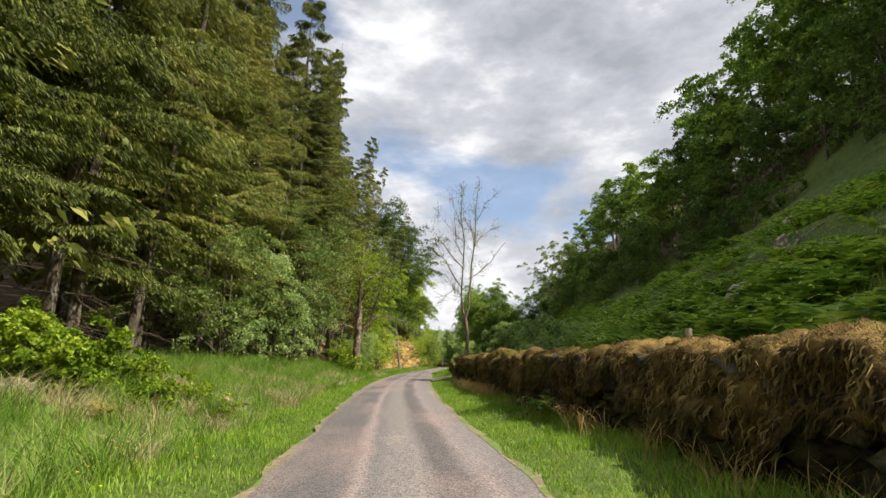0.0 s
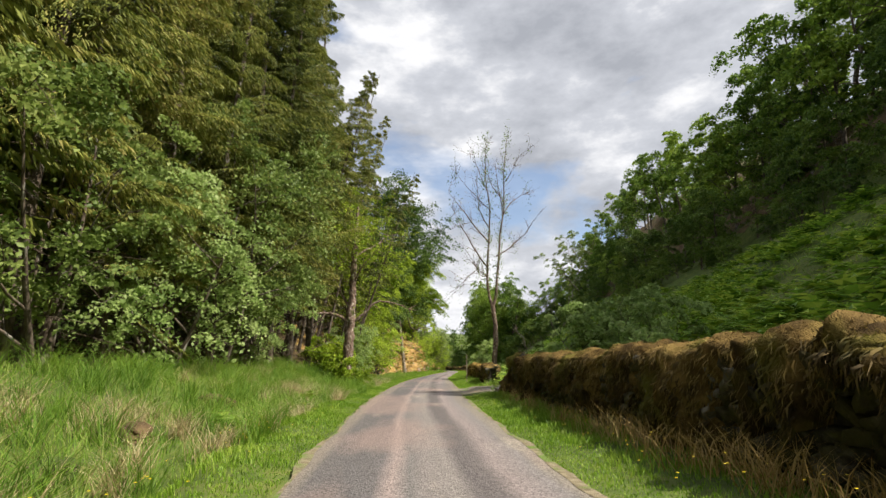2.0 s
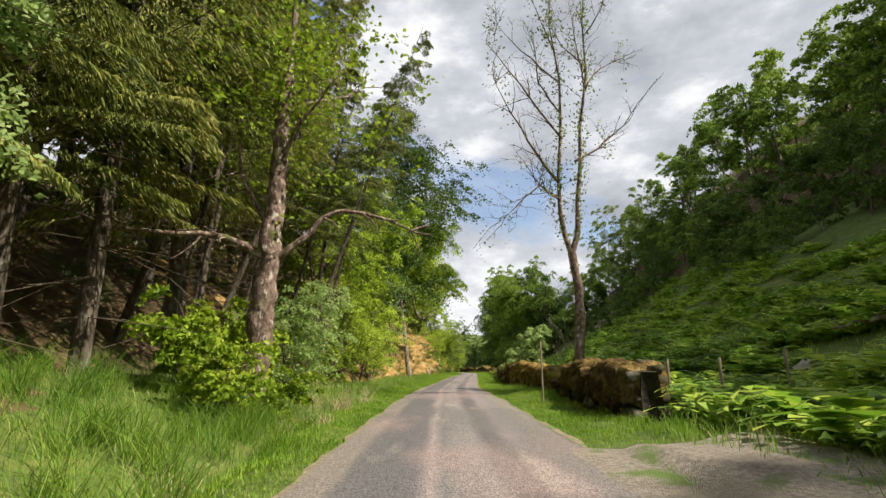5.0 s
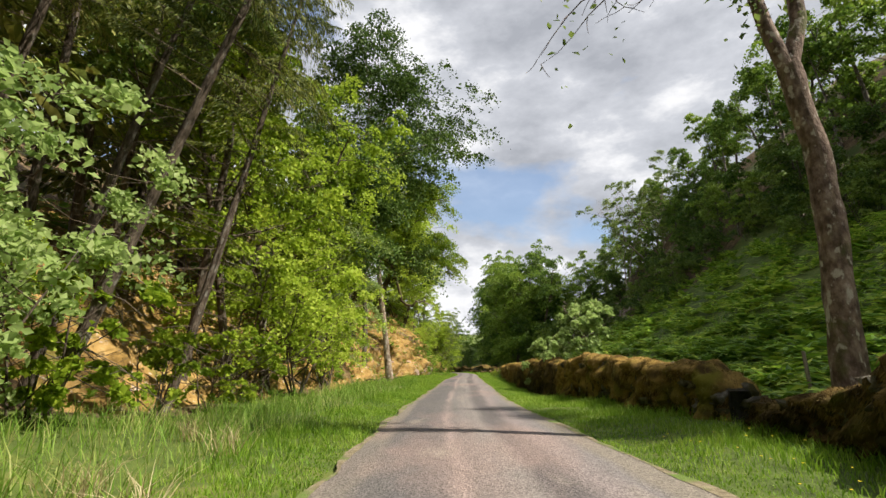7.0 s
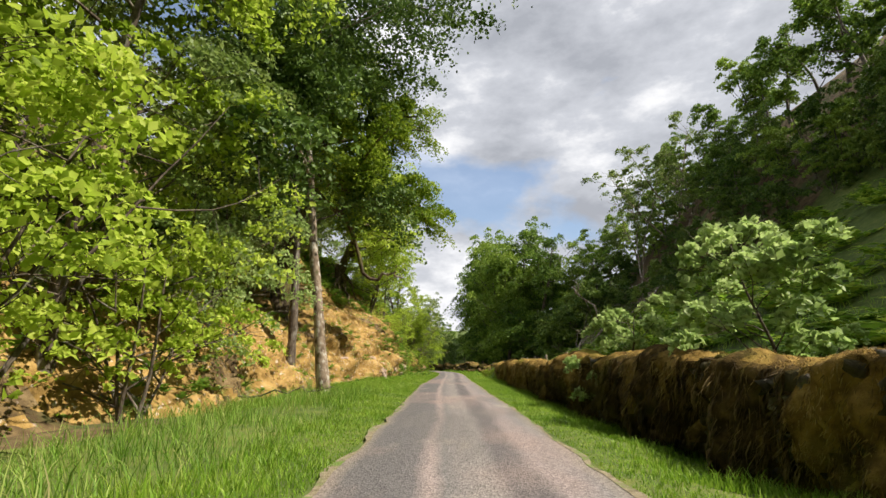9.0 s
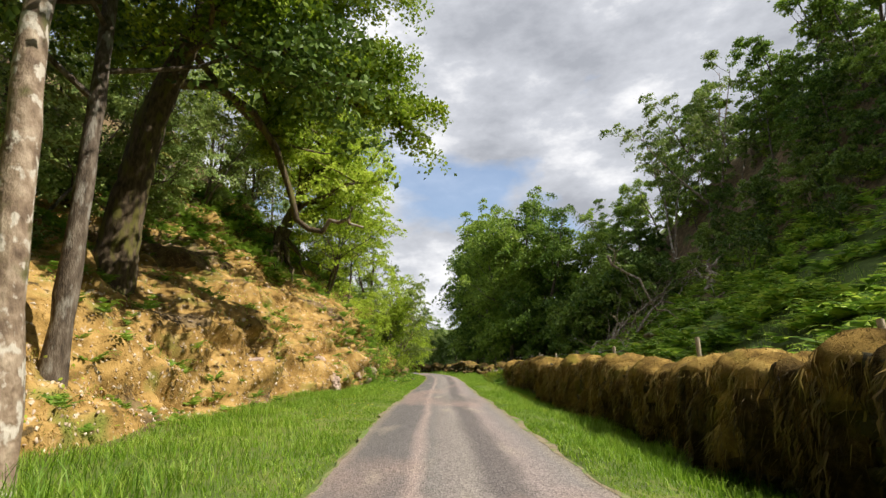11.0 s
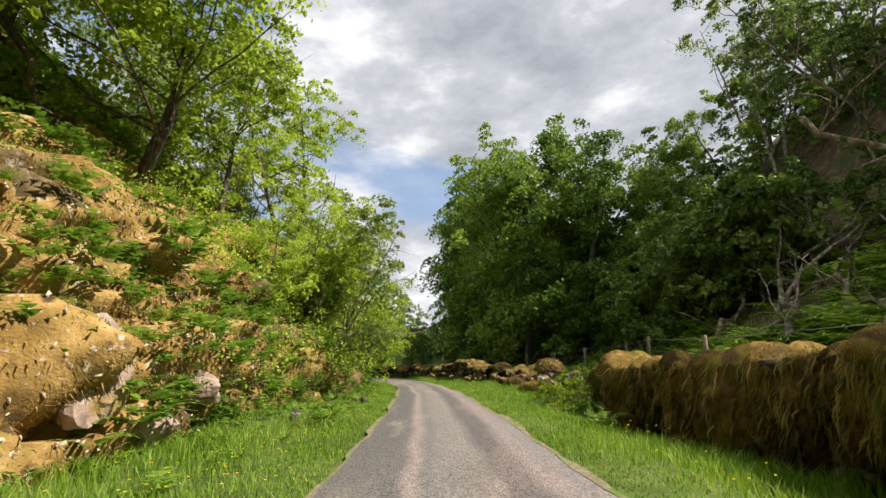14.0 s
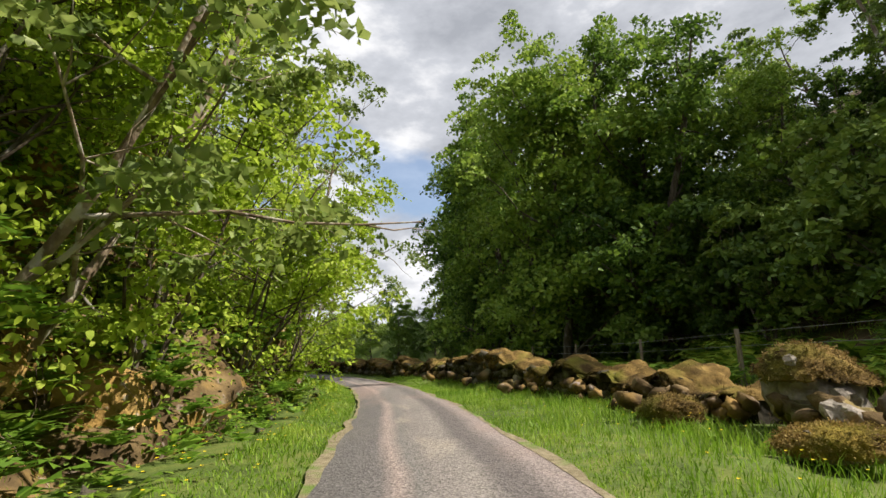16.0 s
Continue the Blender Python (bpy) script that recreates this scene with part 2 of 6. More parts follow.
def part(name, bm, material, parent, label=""):
    """One mesh (a bmesh, a mesh or a Heap) as an object under its thing."""
    if isinstance(bm, Heap):
        me = bm.mesh(name, material)
    elif isinstance(bm, bmesh.types.BMesh):
        me = bpy.data.meshes.new(name)
        bm.to_mesh(me)
        bm.free()
        me.materials.append(material)
    else:
        me = bm
    ob = new(name, me)
    ob.parent = parent
    return tagged(ob, label)


def thing(name, at, label, category, group="", kind="", turn=0.0, scale=1.0):
    ob = new(name)
    ob.empty_display_size = 0.2
    ob.matrix_world = pose(*at, 0, 0, turn) @ Matrix.Scale(scale, 4)
    return tagged(ob, label, category, group, kind)


# ---- materials ----
def material(name, stops, scale=4.0, rough=0.8, detail=8.0, bump=0.0, bump_scale=40.0, island=0.0, thin=0.0, spots=None, objrand=0.0, spec=0.3, stretch=None, two=0.0):
    """A procedural surface: colour stops [(position, colour)] over noise in the object's metres, with relief. island: change of brightness from piece to
    piece; thin: light that comes through; spots: (scale, from, to, colour) of a second layer."""
    m = bpy.data.materials.new(name)
    m.use_nodes = True
    nt = m.node_tree
    N, L = nt.nodes.new, nt.links.new
    bsdf = nt.nodes["Principled BSDF"]
    bsdf.inputs["Roughness"].default_value = rough
    bsdf.inputs["Specular IOR Level"].default_value = spec
    geo = N("ShaderNodeNewGeometry")
    vec = geo.outputs["Position"]
    if stretch:
        tc, mp = N("ShaderNodeTexCoord"), N("ShaderNodeMapping")
        mp.inputs["Scale"].default_value = stretch
        L(tc.outputs["Object"], mp.inputs["Vector"])
        vec = mp.outputs["Vector"]
    noise_node = N("ShaderNodeTexNoise")
    noise_node.inputs["Scale"].default_value, noise_node.inputs["Detail"].default_value = scale, detail
    noise_node.inputs["Roughness"].default_value = 0.6
    L(vec, noise_node.inputs["Vector"])
    fac = noise_node.outputs[0]
    if two:
        big = N("ShaderNodeTexNoise")
        big.inputs["Scale"].default_value, big.inputs["Detail"].default_value = two, 3
        L(vec, big.inputs["Vector"])
        av = N("ShaderNodeMath")
        av.operation = "MULTIPLY_ADD"
        L(big.outputs[0], av.inputs[0])
        av.inputs[1].default_value = 0.6
        h2 = N("ShaderNodeMath")
        h2.operation = "MULTIPLY_ADD"
        L(fac, h2.inputs[0])
        h2.inputs[1].default_value, h2.inputs[2].default_value = 0.7, -0.15
        L(h2.outputs[0], av.inputs[2])
        fac = av.outputs[0]
    if island:
        ma = N("ShaderNodeMath")
        ma.operation = "MULTIPLY_ADD"
        L(geo.outputs["Random Per Island"], ma.inputs[0])
        ma.inputs[1].default_value = island
        sub = N("ShaderNodeMath")
        sub.operation = "SUBTRACT"
        L(fac, sub.inputs[0])
        sub.inputs[1].default_value = island / 2
        L(sub.outputs[0], ma.inputs[2])
        fac = ma.outputs[0]
    if objrand:
        info, mo = N("ShaderNodeObjectInfo"), N("ShaderNodeMath")
        mo.operation = "MULTIPLY_ADD"
        L(info.outputs["Random"], mo.inputs[0])
        mo.inputs[1].default_value = objrand
        s2 = N("ShaderNodeMath")
        s2.operation = "SUBTRACT"
        L(fac, s2.inputs[0])
        s2.inputs[1].default_value = objrand / 2
        L(s2.outputs[0], mo.inputs[2])
        fac = mo.outputs[0]
    ramp = N("ShaderNodeValToRGB")
    while len(ramp.color_ramp.elements) < len(stops):
        ramp.color_ramp.elements.new(0.5)
    for e, (p, c) in zip(ramp.color_ramp.elements, stops):
        e.position = p
    for e, (p, c) in zip(ramp.color_ramp.elements, stops):
        e.color = (*c, 1)
    L(fac, ramp.inputs[0])
    colour = ramp.outputs[0]
    for sp in ([spots] if isinstance(spots, tuple) else spots or []):
        sn, sr, mix = N("ShaderNodeTexNoise"), N("ShaderNodeMapRange"), N("ShaderNodeMix")
        sn.inputs["Scale"].default_value, sn.inputs["Detail"].default_value = sp[0], 6
        L(vec, sn.inputs["Vector"])
        L(sn.outputs[0], sr.inputs[0])
        sr.inputs[1].default_value, sr.inputs[2].default_value = sp[1], sp[2]
        mix.data_type = "RGBA"
        L(sr.outputs[0], mix.inputs["Factor"]), L(colour, mix.inputs["A"])
        mix.inputs["B"].default_value = (*sp[3], 1)
        colour = mix.outputs["Result"]
    L(colour, bsdf.inputs["Base Color"])
    if bump:
        bn, bp = N("ShaderNodeTexNoise"), N("ShaderNodeBump")
        bn.inputs["Scale"].default_value, bn.inputs["Detail"].default_value = bump_scale, 6
        L(vec, bn.inputs["Vector"]), L(bn.outputs[0], bp.inputs["Height"])
        bp.inputs["Strength"].default_value, bp.inputs["Distance"].default_value = bump, 0.03
        L(bp.outputs[0], bsdf.inputs["Normal"])
    if thin:
        tr, ms = N("ShaderNodeBsdfTranslucent"), N("ShaderNodeMixShader")
        ms.inputs[0].default_value = thin
        L(colour, tr.inputs["Color"]), L(bsdf.outputs[0], ms.inputs[1]), L(tr.outputs[0], ms.inputs[2])
        L(ms.outputs[0], nt.nodes["Material Output"].inputs[0])
    return m


M_GROUND = material("soil_and_turf", [(0.3, (0.045, 0.062, 0.014)), (0.5, (0.09, 0.13, 0.024)), (0.7, (0.17, 0.18, 0.045))], 2.2, 0.95, bump=1.0, bump_scale=18, two=0.08)
M_GRASS = material("verge_grass", [(0.25, (0.11, 0.22, 0.012)), (0.5, (0.215, 0.37, 0.028)), (0.78, (0.38, 0.48, 0.08))], 0.5, 0.5, island=0.45, thin=0.42)
M_DRY = material("rough_grass", [(0.22, (0.10, 0.20, 0.02)), (0.5, (0.20, 0.35, 0.04)), (0.7, (0.33, 0.40, 0.09)), (0.85, (0.52, 0.46, 0.22))], 0.35, 0.6, island=0.5, thin=0.4)
M_BRACKEN = material("bracken", [(0.25, (0.085, 0.17, 0.018)), (0.5, (0.24, 0.41, 0.04)), (0.75, (0.48, 0.58, 0.075))], 0.25, 0.55, island=0.55, thin=0.42)
M_FERN = material("fern", [(0.25, (0.087, 0.182, 0.020)), (0.5, (0.160, 0.286, 0.030)), (0.75, (0.291, 0.390, 0.050))], 0.6, 0.55, island=0.3, thin=0.42)
M_BARK = material("bark_grey_brown", [(0.3, (0.035, 0.026, 0.018)), (0.5, (0.10, 0.075, 0.055)), (0.7, (0.20, 0.165, 0.13))], 3, 0.9, bump=1.0, bump_scale=12, stretch=(2.6, 2.6, 0.9), spots=(2.2, 0.55, 0.65, (0.23, 0.21, 0.18)))
M_BARK_PALE = material("bark_pale_lichen", [(0.3, (0.07, 0.045, 0.03)), (0.48, (0.20, 0.145, 0.10)), (0.62, (0.34, 0.27, 0.20)), (0.75, (0.5, 0.44, 0.36))], 2.2, 0.85, bump=1.0, bump_scale=9, stretch=(1.6, 1.6, 1.0), spots=[(1.3, 0.56, 0.66, (0.09, 0.085, 0.03)), (3.4, 0.54, 0.6, (0.44, 0.40, 0.34))])
M_BARK_RED = material("bark_reddish_knobbly", [(0.3, (0.045, 0.028, 0.02)), (0.46, (0.14, 0.092, 0.07)), (0.6, (0.26, 0.185, 0.145)), (0.76, (0.42, 0.34, 0.28))], 4.5, 0.9, bump=1.0, bump_scale=14, stretch=(1.6, 1.6, 0.9), spots=[(1.3, 0.58, 0.68, (0.10, 0.10, 0.035)), (5.0, 0.58, 0.64, (0.46, 0.40, 0.34))])
M_BARK_MOSS = material("bark_mossy", [(0.3, (0.03, 0.022, 0.015)), (0.5, (0.09, 0.065, 0.04)), (0.7, (0.17, 0.13, 0.08))], 3, 0.95, bump=1.0, bump_scale=16, stretch=(3, 3, 1.0), spots=(1.1, 0.5, 0.62, (0.13, 0.12, 0.03)))
M_SPRUCE = material("spruce_needles", [(0.2, (0.05, 0.075, 0.014)), (0.45, (0.16, 0.195, 0.034)), (0.65, (0.27, 0.29, 0.055)), (0.88, (0.38, 0.33, 0.095))], 0.3, 0.6, island=0.5, thin=0.24, objrand=0.3)
M_TWIG = material("dead_twigs", [(0.3, (0.06, 0.042, 0.028)), (0.7, (0.17, 0.13, 0.095))], 1.5, 0.9, island=0.3)
M_LEAF = material("oak_leaves", [(0.2, (0.091, 0.16, 0.013)), (0.5, (0.217, 0.32, 0.022)), (0.8, (0.399, 0.48, 0.044))], 0.4, 0.6, island=0.4, thin=0.38, spec=0.2, objrand=0.2)
M_LEAF_DARK = material("woodland_leaves", [(0.2, (0.050, 0.095, 0.02)), (0.5, (0.129, 0.21, 0.036)), (0.8, (0.252, 0.335, 0.062))], 0.15, 0.55, island=0.4, thin=0.22, spec=0.25, objrand=0.35)
M_LEAF_BIRCH = material("birch_leaves", [(0.2, (0.096, 0.154, 0.036)), (0.5, (0.191, 0.266, 0.060)), (0.8, (0.374, 0.44, 0.13))], 0.3, 0.5, island=0.35, thin=0.42, spec=0.3, objrand=0.2)
M_LEAF_HAZEL = material("hazel_leaves", [(0.2, (0.17, 0.25, 0.022)), (0.5, (0.39, 0.52, 0.05)), (0.8, (0.57, 0.66, 0.11))], 0.5, 0.55, island=0.45, thin=0.5, spec=0.2, objrand=0.2)
M_LEAF_PALE = material("sapling_leaves", [(0.2, (0.16, 0.25, 0.07)), (0.5, (0.36, 0.48, 0.15)), (0.8, (0.53, 0.63, 0.26))], 0.4, 0.5, island=0.4, thin=0.55, spec=0.3)
M_LEAF_WOOD = material("slope_wood_leaves", [(0.2, (0.062, 0.12, 0.02)), (0.5, (0.18, 0.29, 0.04)), (0.8, (0.36, 0.47, 0.075))], 0.15, 0.55, island=0.4, thin=0.36, spec=0.25, objrand=0.35)
M_STONE = material("wall_stone", [(0.3, (0.03, 0.025, 0.019)), (0.5, (0.10, 0.086, 0.066)), (0.75, (0.30, 0.27, 0.225))], 5, 0.9, bump=0.9, bump_scale=25, objrand=0.25, island=0.2, spots=(1.6, 0.44, 0.56, (0.06, 0.05, 0.018)))
M_MOSS = material("dry_moss", [(0.28, (0.075, 0.048, 0.018)), (0.45, (0.22, 0.14, 0.042)), (0.6, (0.38, 0.25, 0.075)), (0.8, (0.50, 0.37, 0.13))], 3.0, 1.0, bump=1.0, bump_scale=60, spots=[(0.9, 0.52, 0.7, (0.20, 0.18, 0.03)), (1.7, 0.56, 0.68, (0.09, 0.06, 0.025))], spec=0.05)
# brown hanging moss with the shade of the walls' road face in its colour
M_MOSS_SHADE = material("brown_moss", [(0.28, (0.018, 0.012, 0.006)), (0.45, (0.07, 0.047, 0.018)), (0.6, (0.175, 0.115, 0.04)), (0.8, (0.33, 0.225, 0.085))], 3.0, 1.0, bump=1.0, bump_scale=50, spots=[(0.9, 0.52, 0.7, (0.13, 0.12, 0.025)), (1.7, 0.55, 0.68, (0.05, 0.034, 0.016))], spec=0.05)
M_MOSS_TAN = material("tan_moss", [(0.28, (0.045, 0.03, 0.013)), (0.45, (0.14, 0.092, 0.034)), (0.6, (0.27, 0.18, 0.065)), (0.8, (0.42, 0.31, 0.12))], 3.0, 1.0, bump=1.0, bump_scale=50, spots=[(0.9, 0.52, 0.7, (0.16, 0.15, 0.03)), (1.7, 0.54, 0.68, (0.06, 0.04, 0.018))], spec=0.05)
M_LITTER = material("forest_litter", [(0.3, (0.05, 0.032, 0.016)), (0.5, (0.12, 0.08, 0.04)), (0.7, (0.22, 0.16, 0.08))], 2.2, 1.0, bump=1.0, bump_scale=14, spots=(0.35, 0.52, 0.66, (0.06, 0.085, 0.02)))
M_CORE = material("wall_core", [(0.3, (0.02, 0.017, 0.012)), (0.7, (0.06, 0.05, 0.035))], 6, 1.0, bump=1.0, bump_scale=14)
M_CLIFF = material("mossy_rock_face", [(0.28, (0.10, 0.062, 0.02)), (0.45, (0.26, 0.16, 0.05)), (0.6, (0.41, 0.265, 0.095)), (0.78, (0.53, 0.385, 0.19))], 1.7, 0.95, bump=1.0, bump_scale=22, spots=[(0.8, 0.58, 0.72, (0.17, 0.18, 0.04)), (5.5, 0.62, 0.68, (0.48, 0.40, 0.31)), (3.6, 0.60, 0.7, (0.08, 0.055, 0.025))], spec=0.1)
# dark earthy rock, which also paints the tree shade on the cutting
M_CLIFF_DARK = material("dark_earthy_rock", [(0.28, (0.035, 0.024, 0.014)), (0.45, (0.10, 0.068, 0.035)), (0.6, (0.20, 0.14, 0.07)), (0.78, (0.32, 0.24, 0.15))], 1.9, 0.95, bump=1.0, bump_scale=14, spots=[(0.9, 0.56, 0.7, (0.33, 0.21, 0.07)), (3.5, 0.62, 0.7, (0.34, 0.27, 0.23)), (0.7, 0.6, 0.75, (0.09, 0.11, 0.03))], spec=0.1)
M_EARTH = material("bare_earth", [(0.3, (0.121, 0.084, 0.051)), (0.5, (0.297, 0.210, 0.131)), (0.7, (0.513, 0.406, 0.290))], 4, 0.95, bump=1.0, bump_scale=20)
M_GRAVEL = material("grey_brown_gravel", [(0.3, (0.12, 0.10, 0.08)), (0.5, (0.23, 0.195, 0.155)), (0.7, (0.34, 0.295, 0.24))], 14, 0.95, bump=1.0, bump_scale=40, spots=[(0.5, 0.5, 0.62, (0.30, 0.25, 0.18)), (0.8, 0.58, 0.68, (0.10, 0.15, 0.03))])
M_SAND = material("sandy_edge", [(0.3, (0.13, 0.105, 0.06)), (0.5, (0.23, 0.19, 0.12)), (0.7, (0.32, 0.27, 0.18))], 9, 0.95, bump=0.6, bump_scale=60, spots=(1.5, 0.5, 0.6, (0.13, 0.19, 0.04)))
M_WOOD = material("weathered_timber", [(0.3, (0.16, 0.12, 0.08)), (0.5, (0.30, 0.24, 0.17)), (0.7, (0.45, 0.37, 0.27))], 4, 0.85, bump=0.6, bump_scale=30, stretch=(6, 6, 0.6), objrand=0.2)
M_CUT = material("bleached_cut_wood", [(0.3, (0.238, 0.197, 0.150)), (0.55, (0.408, 0.367, 0.313)), (0.75, (0.510, 0.476, 0.422))], 5, 0.8, bump=0.5, bump_scale=30)
M_ROCK = material("bare_boulder_rock", [(0.3, (0.12, 0.10, 0.085)), (0.5, (0.27, 0.235, 0.20)), (0.7, (0.42, 0.37, 0.33))], 2.5, 0.85, bump=0.9, bump_scale=16, spots=(1.2, 0.52, 0.62, (0.22, 0.16, 0.04)))
M_WIRE = material("galvanised_wire", [(0.3, (0.22, 0.22, 0.21)), (0.7, (0.34, 0.34, 0.33))], 8, 0.5)
M_YELLOW = material("buttercup_petals", [(0.3, (0.75, 0.52, 0.01)), (0.7, (0.85, 0.68, 0.03))], 8, 0.5)
# blue of distance haze mixed into the hills' own colour
M_HILL = material("hazy_hill", [(0.35, (0.10, 0.14, 0.16)), (0.6, (0.15, 0.19, 0.20))], 0.01, 1.0)


def road_material():
    """Worn chippings: reddish wheel tracks, a paler middle, darker patched lengths; u across, v along, in metres."""
    m = bpy.data.materials.new("worn_asphalt")
    m.use_nodes = True
    nt = m.node_tree
    N, L = nt.nodes.new, nt.links.new
    bsdf = nt.nodes["Principled BSDF"]
    uv, sep = N("ShaderNodeTexCoord"), N("ShaderNodeSeparateXYZ")
    L(uv.outputs["UV"], sep.inputs[0])
    wob, wsc = N("ShaderNodeTexNoise"), N("ShaderNodeMapping")
    wsc.inputs["Scale"].default_value = (0.6, 0.12, 1)
    L(uv.outputs["UV"], wsc.inputs["Vector"]), L(wsc.outputs[0], wob.inputs["Vector"])
    wob.inputs["Scale"].default_value, wob.inputs["Detail"].default_value = 2.0, 5
    ad = N("ShaderNodeMath")
    ad.operation = "MULTIPLY_ADD"
    L(wob.outputs[0], ad.inputs[0])
    ad.inputs[1].default_value = 0.3
    L(sep.outputs[0], ad.inputs[2])
    lane = N("ShaderNodeMapRange")
    L(ad.outputs[0], lane.inputs[0])
    lane.inputs[1].default_value, lane.inputs[2].default_value = -1.45, 1.75
    ramp = N("ShaderNodeValToRGB")
    stops = [(0.0, (0.202, 0.174, 0.147)), (0.05, (0.126, 0.115, 0.113)), (0.20, (0.119, 0.110, 0.110)), (0.30, (0.130, 0.118, 0.118)), (0.355, (0.277, 0.222, 0.207)), (0.41, (0.160, 0.148, 0.143)), (0.47, (0.197, 0.174, 0.166)),
             (0.58, (0.214, 0.191, 0.179)), (0.65, (0.118, 0.104, 0.103)), (0.73, (0.126, 0.110, 0.108)), (0.80, (0.235, 0.196, 0.189)), (0.93, (0.193, 0.174, 0.170)), (1.0, (0.210, 0.183, 0.152))]
    while len(ramp.color_ramp.elements) < len(stops):
        ramp.color_ramp.elements.new(0.5)
    for e, (p, c) in zip(ramp.color_ramp.elements, stops):
        e.position = p
    for e, (p, c) in zip(ramp.color_ramp.elements, stops):
        e.color = (*c, 1)
    L(lane.outputs[0], ramp.inputs[0])
    colour = ramp.outputs[0]
    for sc, lo, hi, c, st in ((0.35, 0.52, 0.62, (0.29, 0.21, 0.185), (1, 0.35, 1)), (0.3, 0.56, 0.6, (0.14, 0.127, 0.12), (1.1, 0.3, 1)), (1.2, 0.6, 0.75, (0.36, 0.31, 0.25), (1, 0.25, 1))):
        mp, n, r, mx = N("ShaderNodeMapping"), N("ShaderNodeTexNoise"), N("ShaderNodeMapRange"), N("ShaderNodeMix")
        mp.inputs["Scale"].default_value, mp.inputs["Location"].default_value = st, (sc * 31, 0, 0)
        L(uv.outputs["UV"], mp.inputs["Vector"]), L(mp.outputs[0], n.inputs["Vector"])
        n.inputs["Scale"].default_value, n.inputs["Detail"].default_value = sc, 6
        L(n.outputs[0], r.inputs[0])
        r.inputs[1].default_value, r.inputs[2].default_value, r.inputs[4].default_value = lo, hi, 0.55
        mx.data_type = "RGBA"
        L(r.outputs[0], mx.inputs["Factor"]), L(colour, mx.inputs["A"])
        mx.inputs["B"].default_value = (*c, 1)
        colour = mx.outputs["Result"]
    vo = N("ShaderNodeTexVoronoi")
    vo.inputs["Scale"].default_value = 42
    L(uv.outputs["UV"], vo.inputs["Vector"])
    hsv = N("ShaderNodeHueSaturation")
    vr = N("ShaderNodeMapRange")
    sepc = N("ShaderNodeSeparateColor")
    L(vo.outputs["Color"], sepc.inputs[0]), L(sepc.outputs[0], vr.inputs[0])
    vr.inputs[3].default_value, vr.inputs[4].default_value = 0.62, 1.38
    L(vr.outputs[0], hsv.inputs["Value"]), L(colour, hsv.inputs["Color"])
    L(hsv.outputs[0], bsdf.inputs["Base Color"])
    bp = N("ShaderNodeBump")
    bp.inputs["Strength"].default_value, bp.inputs["Distance"].default_value = 0.7, 0.012
    L(vo.outputs["Distance"], bp.inputs["Height"]), L(bp.outputs[0], bsdf.inputs["Normal"])
    bsdf.inputs["Roughness"].default_value, bsdf.inputs["Specular IOR Level"].default_value = 0.85, 0.25
    return m


M_ROAD = road_material()


# ---- ground, road ----
def build_ground():
    s = np.concatenate([-np.geomspace(1800, 46, 26), np.arange(-45, -14, 1.0), np.arange(-14, 12, 0.4), np.arange(12, 48, 0.9), np.geomspace(48, 1800, 26)])
    y = np.concatenate([-np.geomspace(900, 31, 14), np.arange(-30, 170, 0.75), np.geomspace(171, 2800, 50)])
    Y, S = np.meshgrid(y, s, indexing="ij")
    X = road_x(Y) * (1 - ease(Y, 300, 600)) + S
    Z = height(X, Y)
    Z = np.where(np.abs(S) < half_width(Y) - 0.4, Z - 0.06, Z)
    Z = np.where((np.abs(S) < 7) & (Y < 160), Z - 0.035, Z)
    v = np.stack([X, Y, Z], 2).reshape(-1, 3)
    fs = 0.5 * (S[:-1, :-1] + S[1:, 1:])
    fy = 0.5 * (Y[:-1, :-1] + Y[1:, 1:])
    jig = 1.5 * fbm(fs * 0.3, fy * 0.3, seed=61)
    floor = ((fs + jig < -np.interp(fy, [0, 30, 45, 80], [11.0, 10.0, 8.0, 7.0])) & (fs > -60) & (fy < 160) & (fy > -40)) | ((fs + jig > np.interp(fy, [0, 60, 100, 118, 122, 140, 165], [44, 42, 36, 9, 6.5, 6.5, 32])) & (fs < 70) & (fy < 165) & (fy > -40))
    ob = new("ground", mesh_np("ground", v, grid_faces(len(y), len(s)), [M_GROUND, M_LITTER], True, floor.astype(int).ravel()))
    tagged(ob, "grassy valley floor and hillsides of turf and soil", "ground", kind="structure")


def strip(name, ys, x0, x1, z, mat, n=9, crown=0.0):
    """A paved strip along y between two side lines."""
    u = np.linspace(0, 1, n)
    X = x0[:, None] + (x1 - x0)[:, None] * u
    Y = np.repeat(ys[:, None], n, 1)
    Z = z + crown * (1 - (2 * u[None] - 1) ** 2) + np.zeros_like(X)
    mid = ((x0 + x1) / 2)[:, None]
    uv = np.stack([X - mid, Y], 2).reshape(-1, 2)
    return new(name, mesh_np(name, np.stack([X, Y, Z], 2).reshape(-1, 3), grid_faces(len(ys), n), [mat], True, uv=uv))


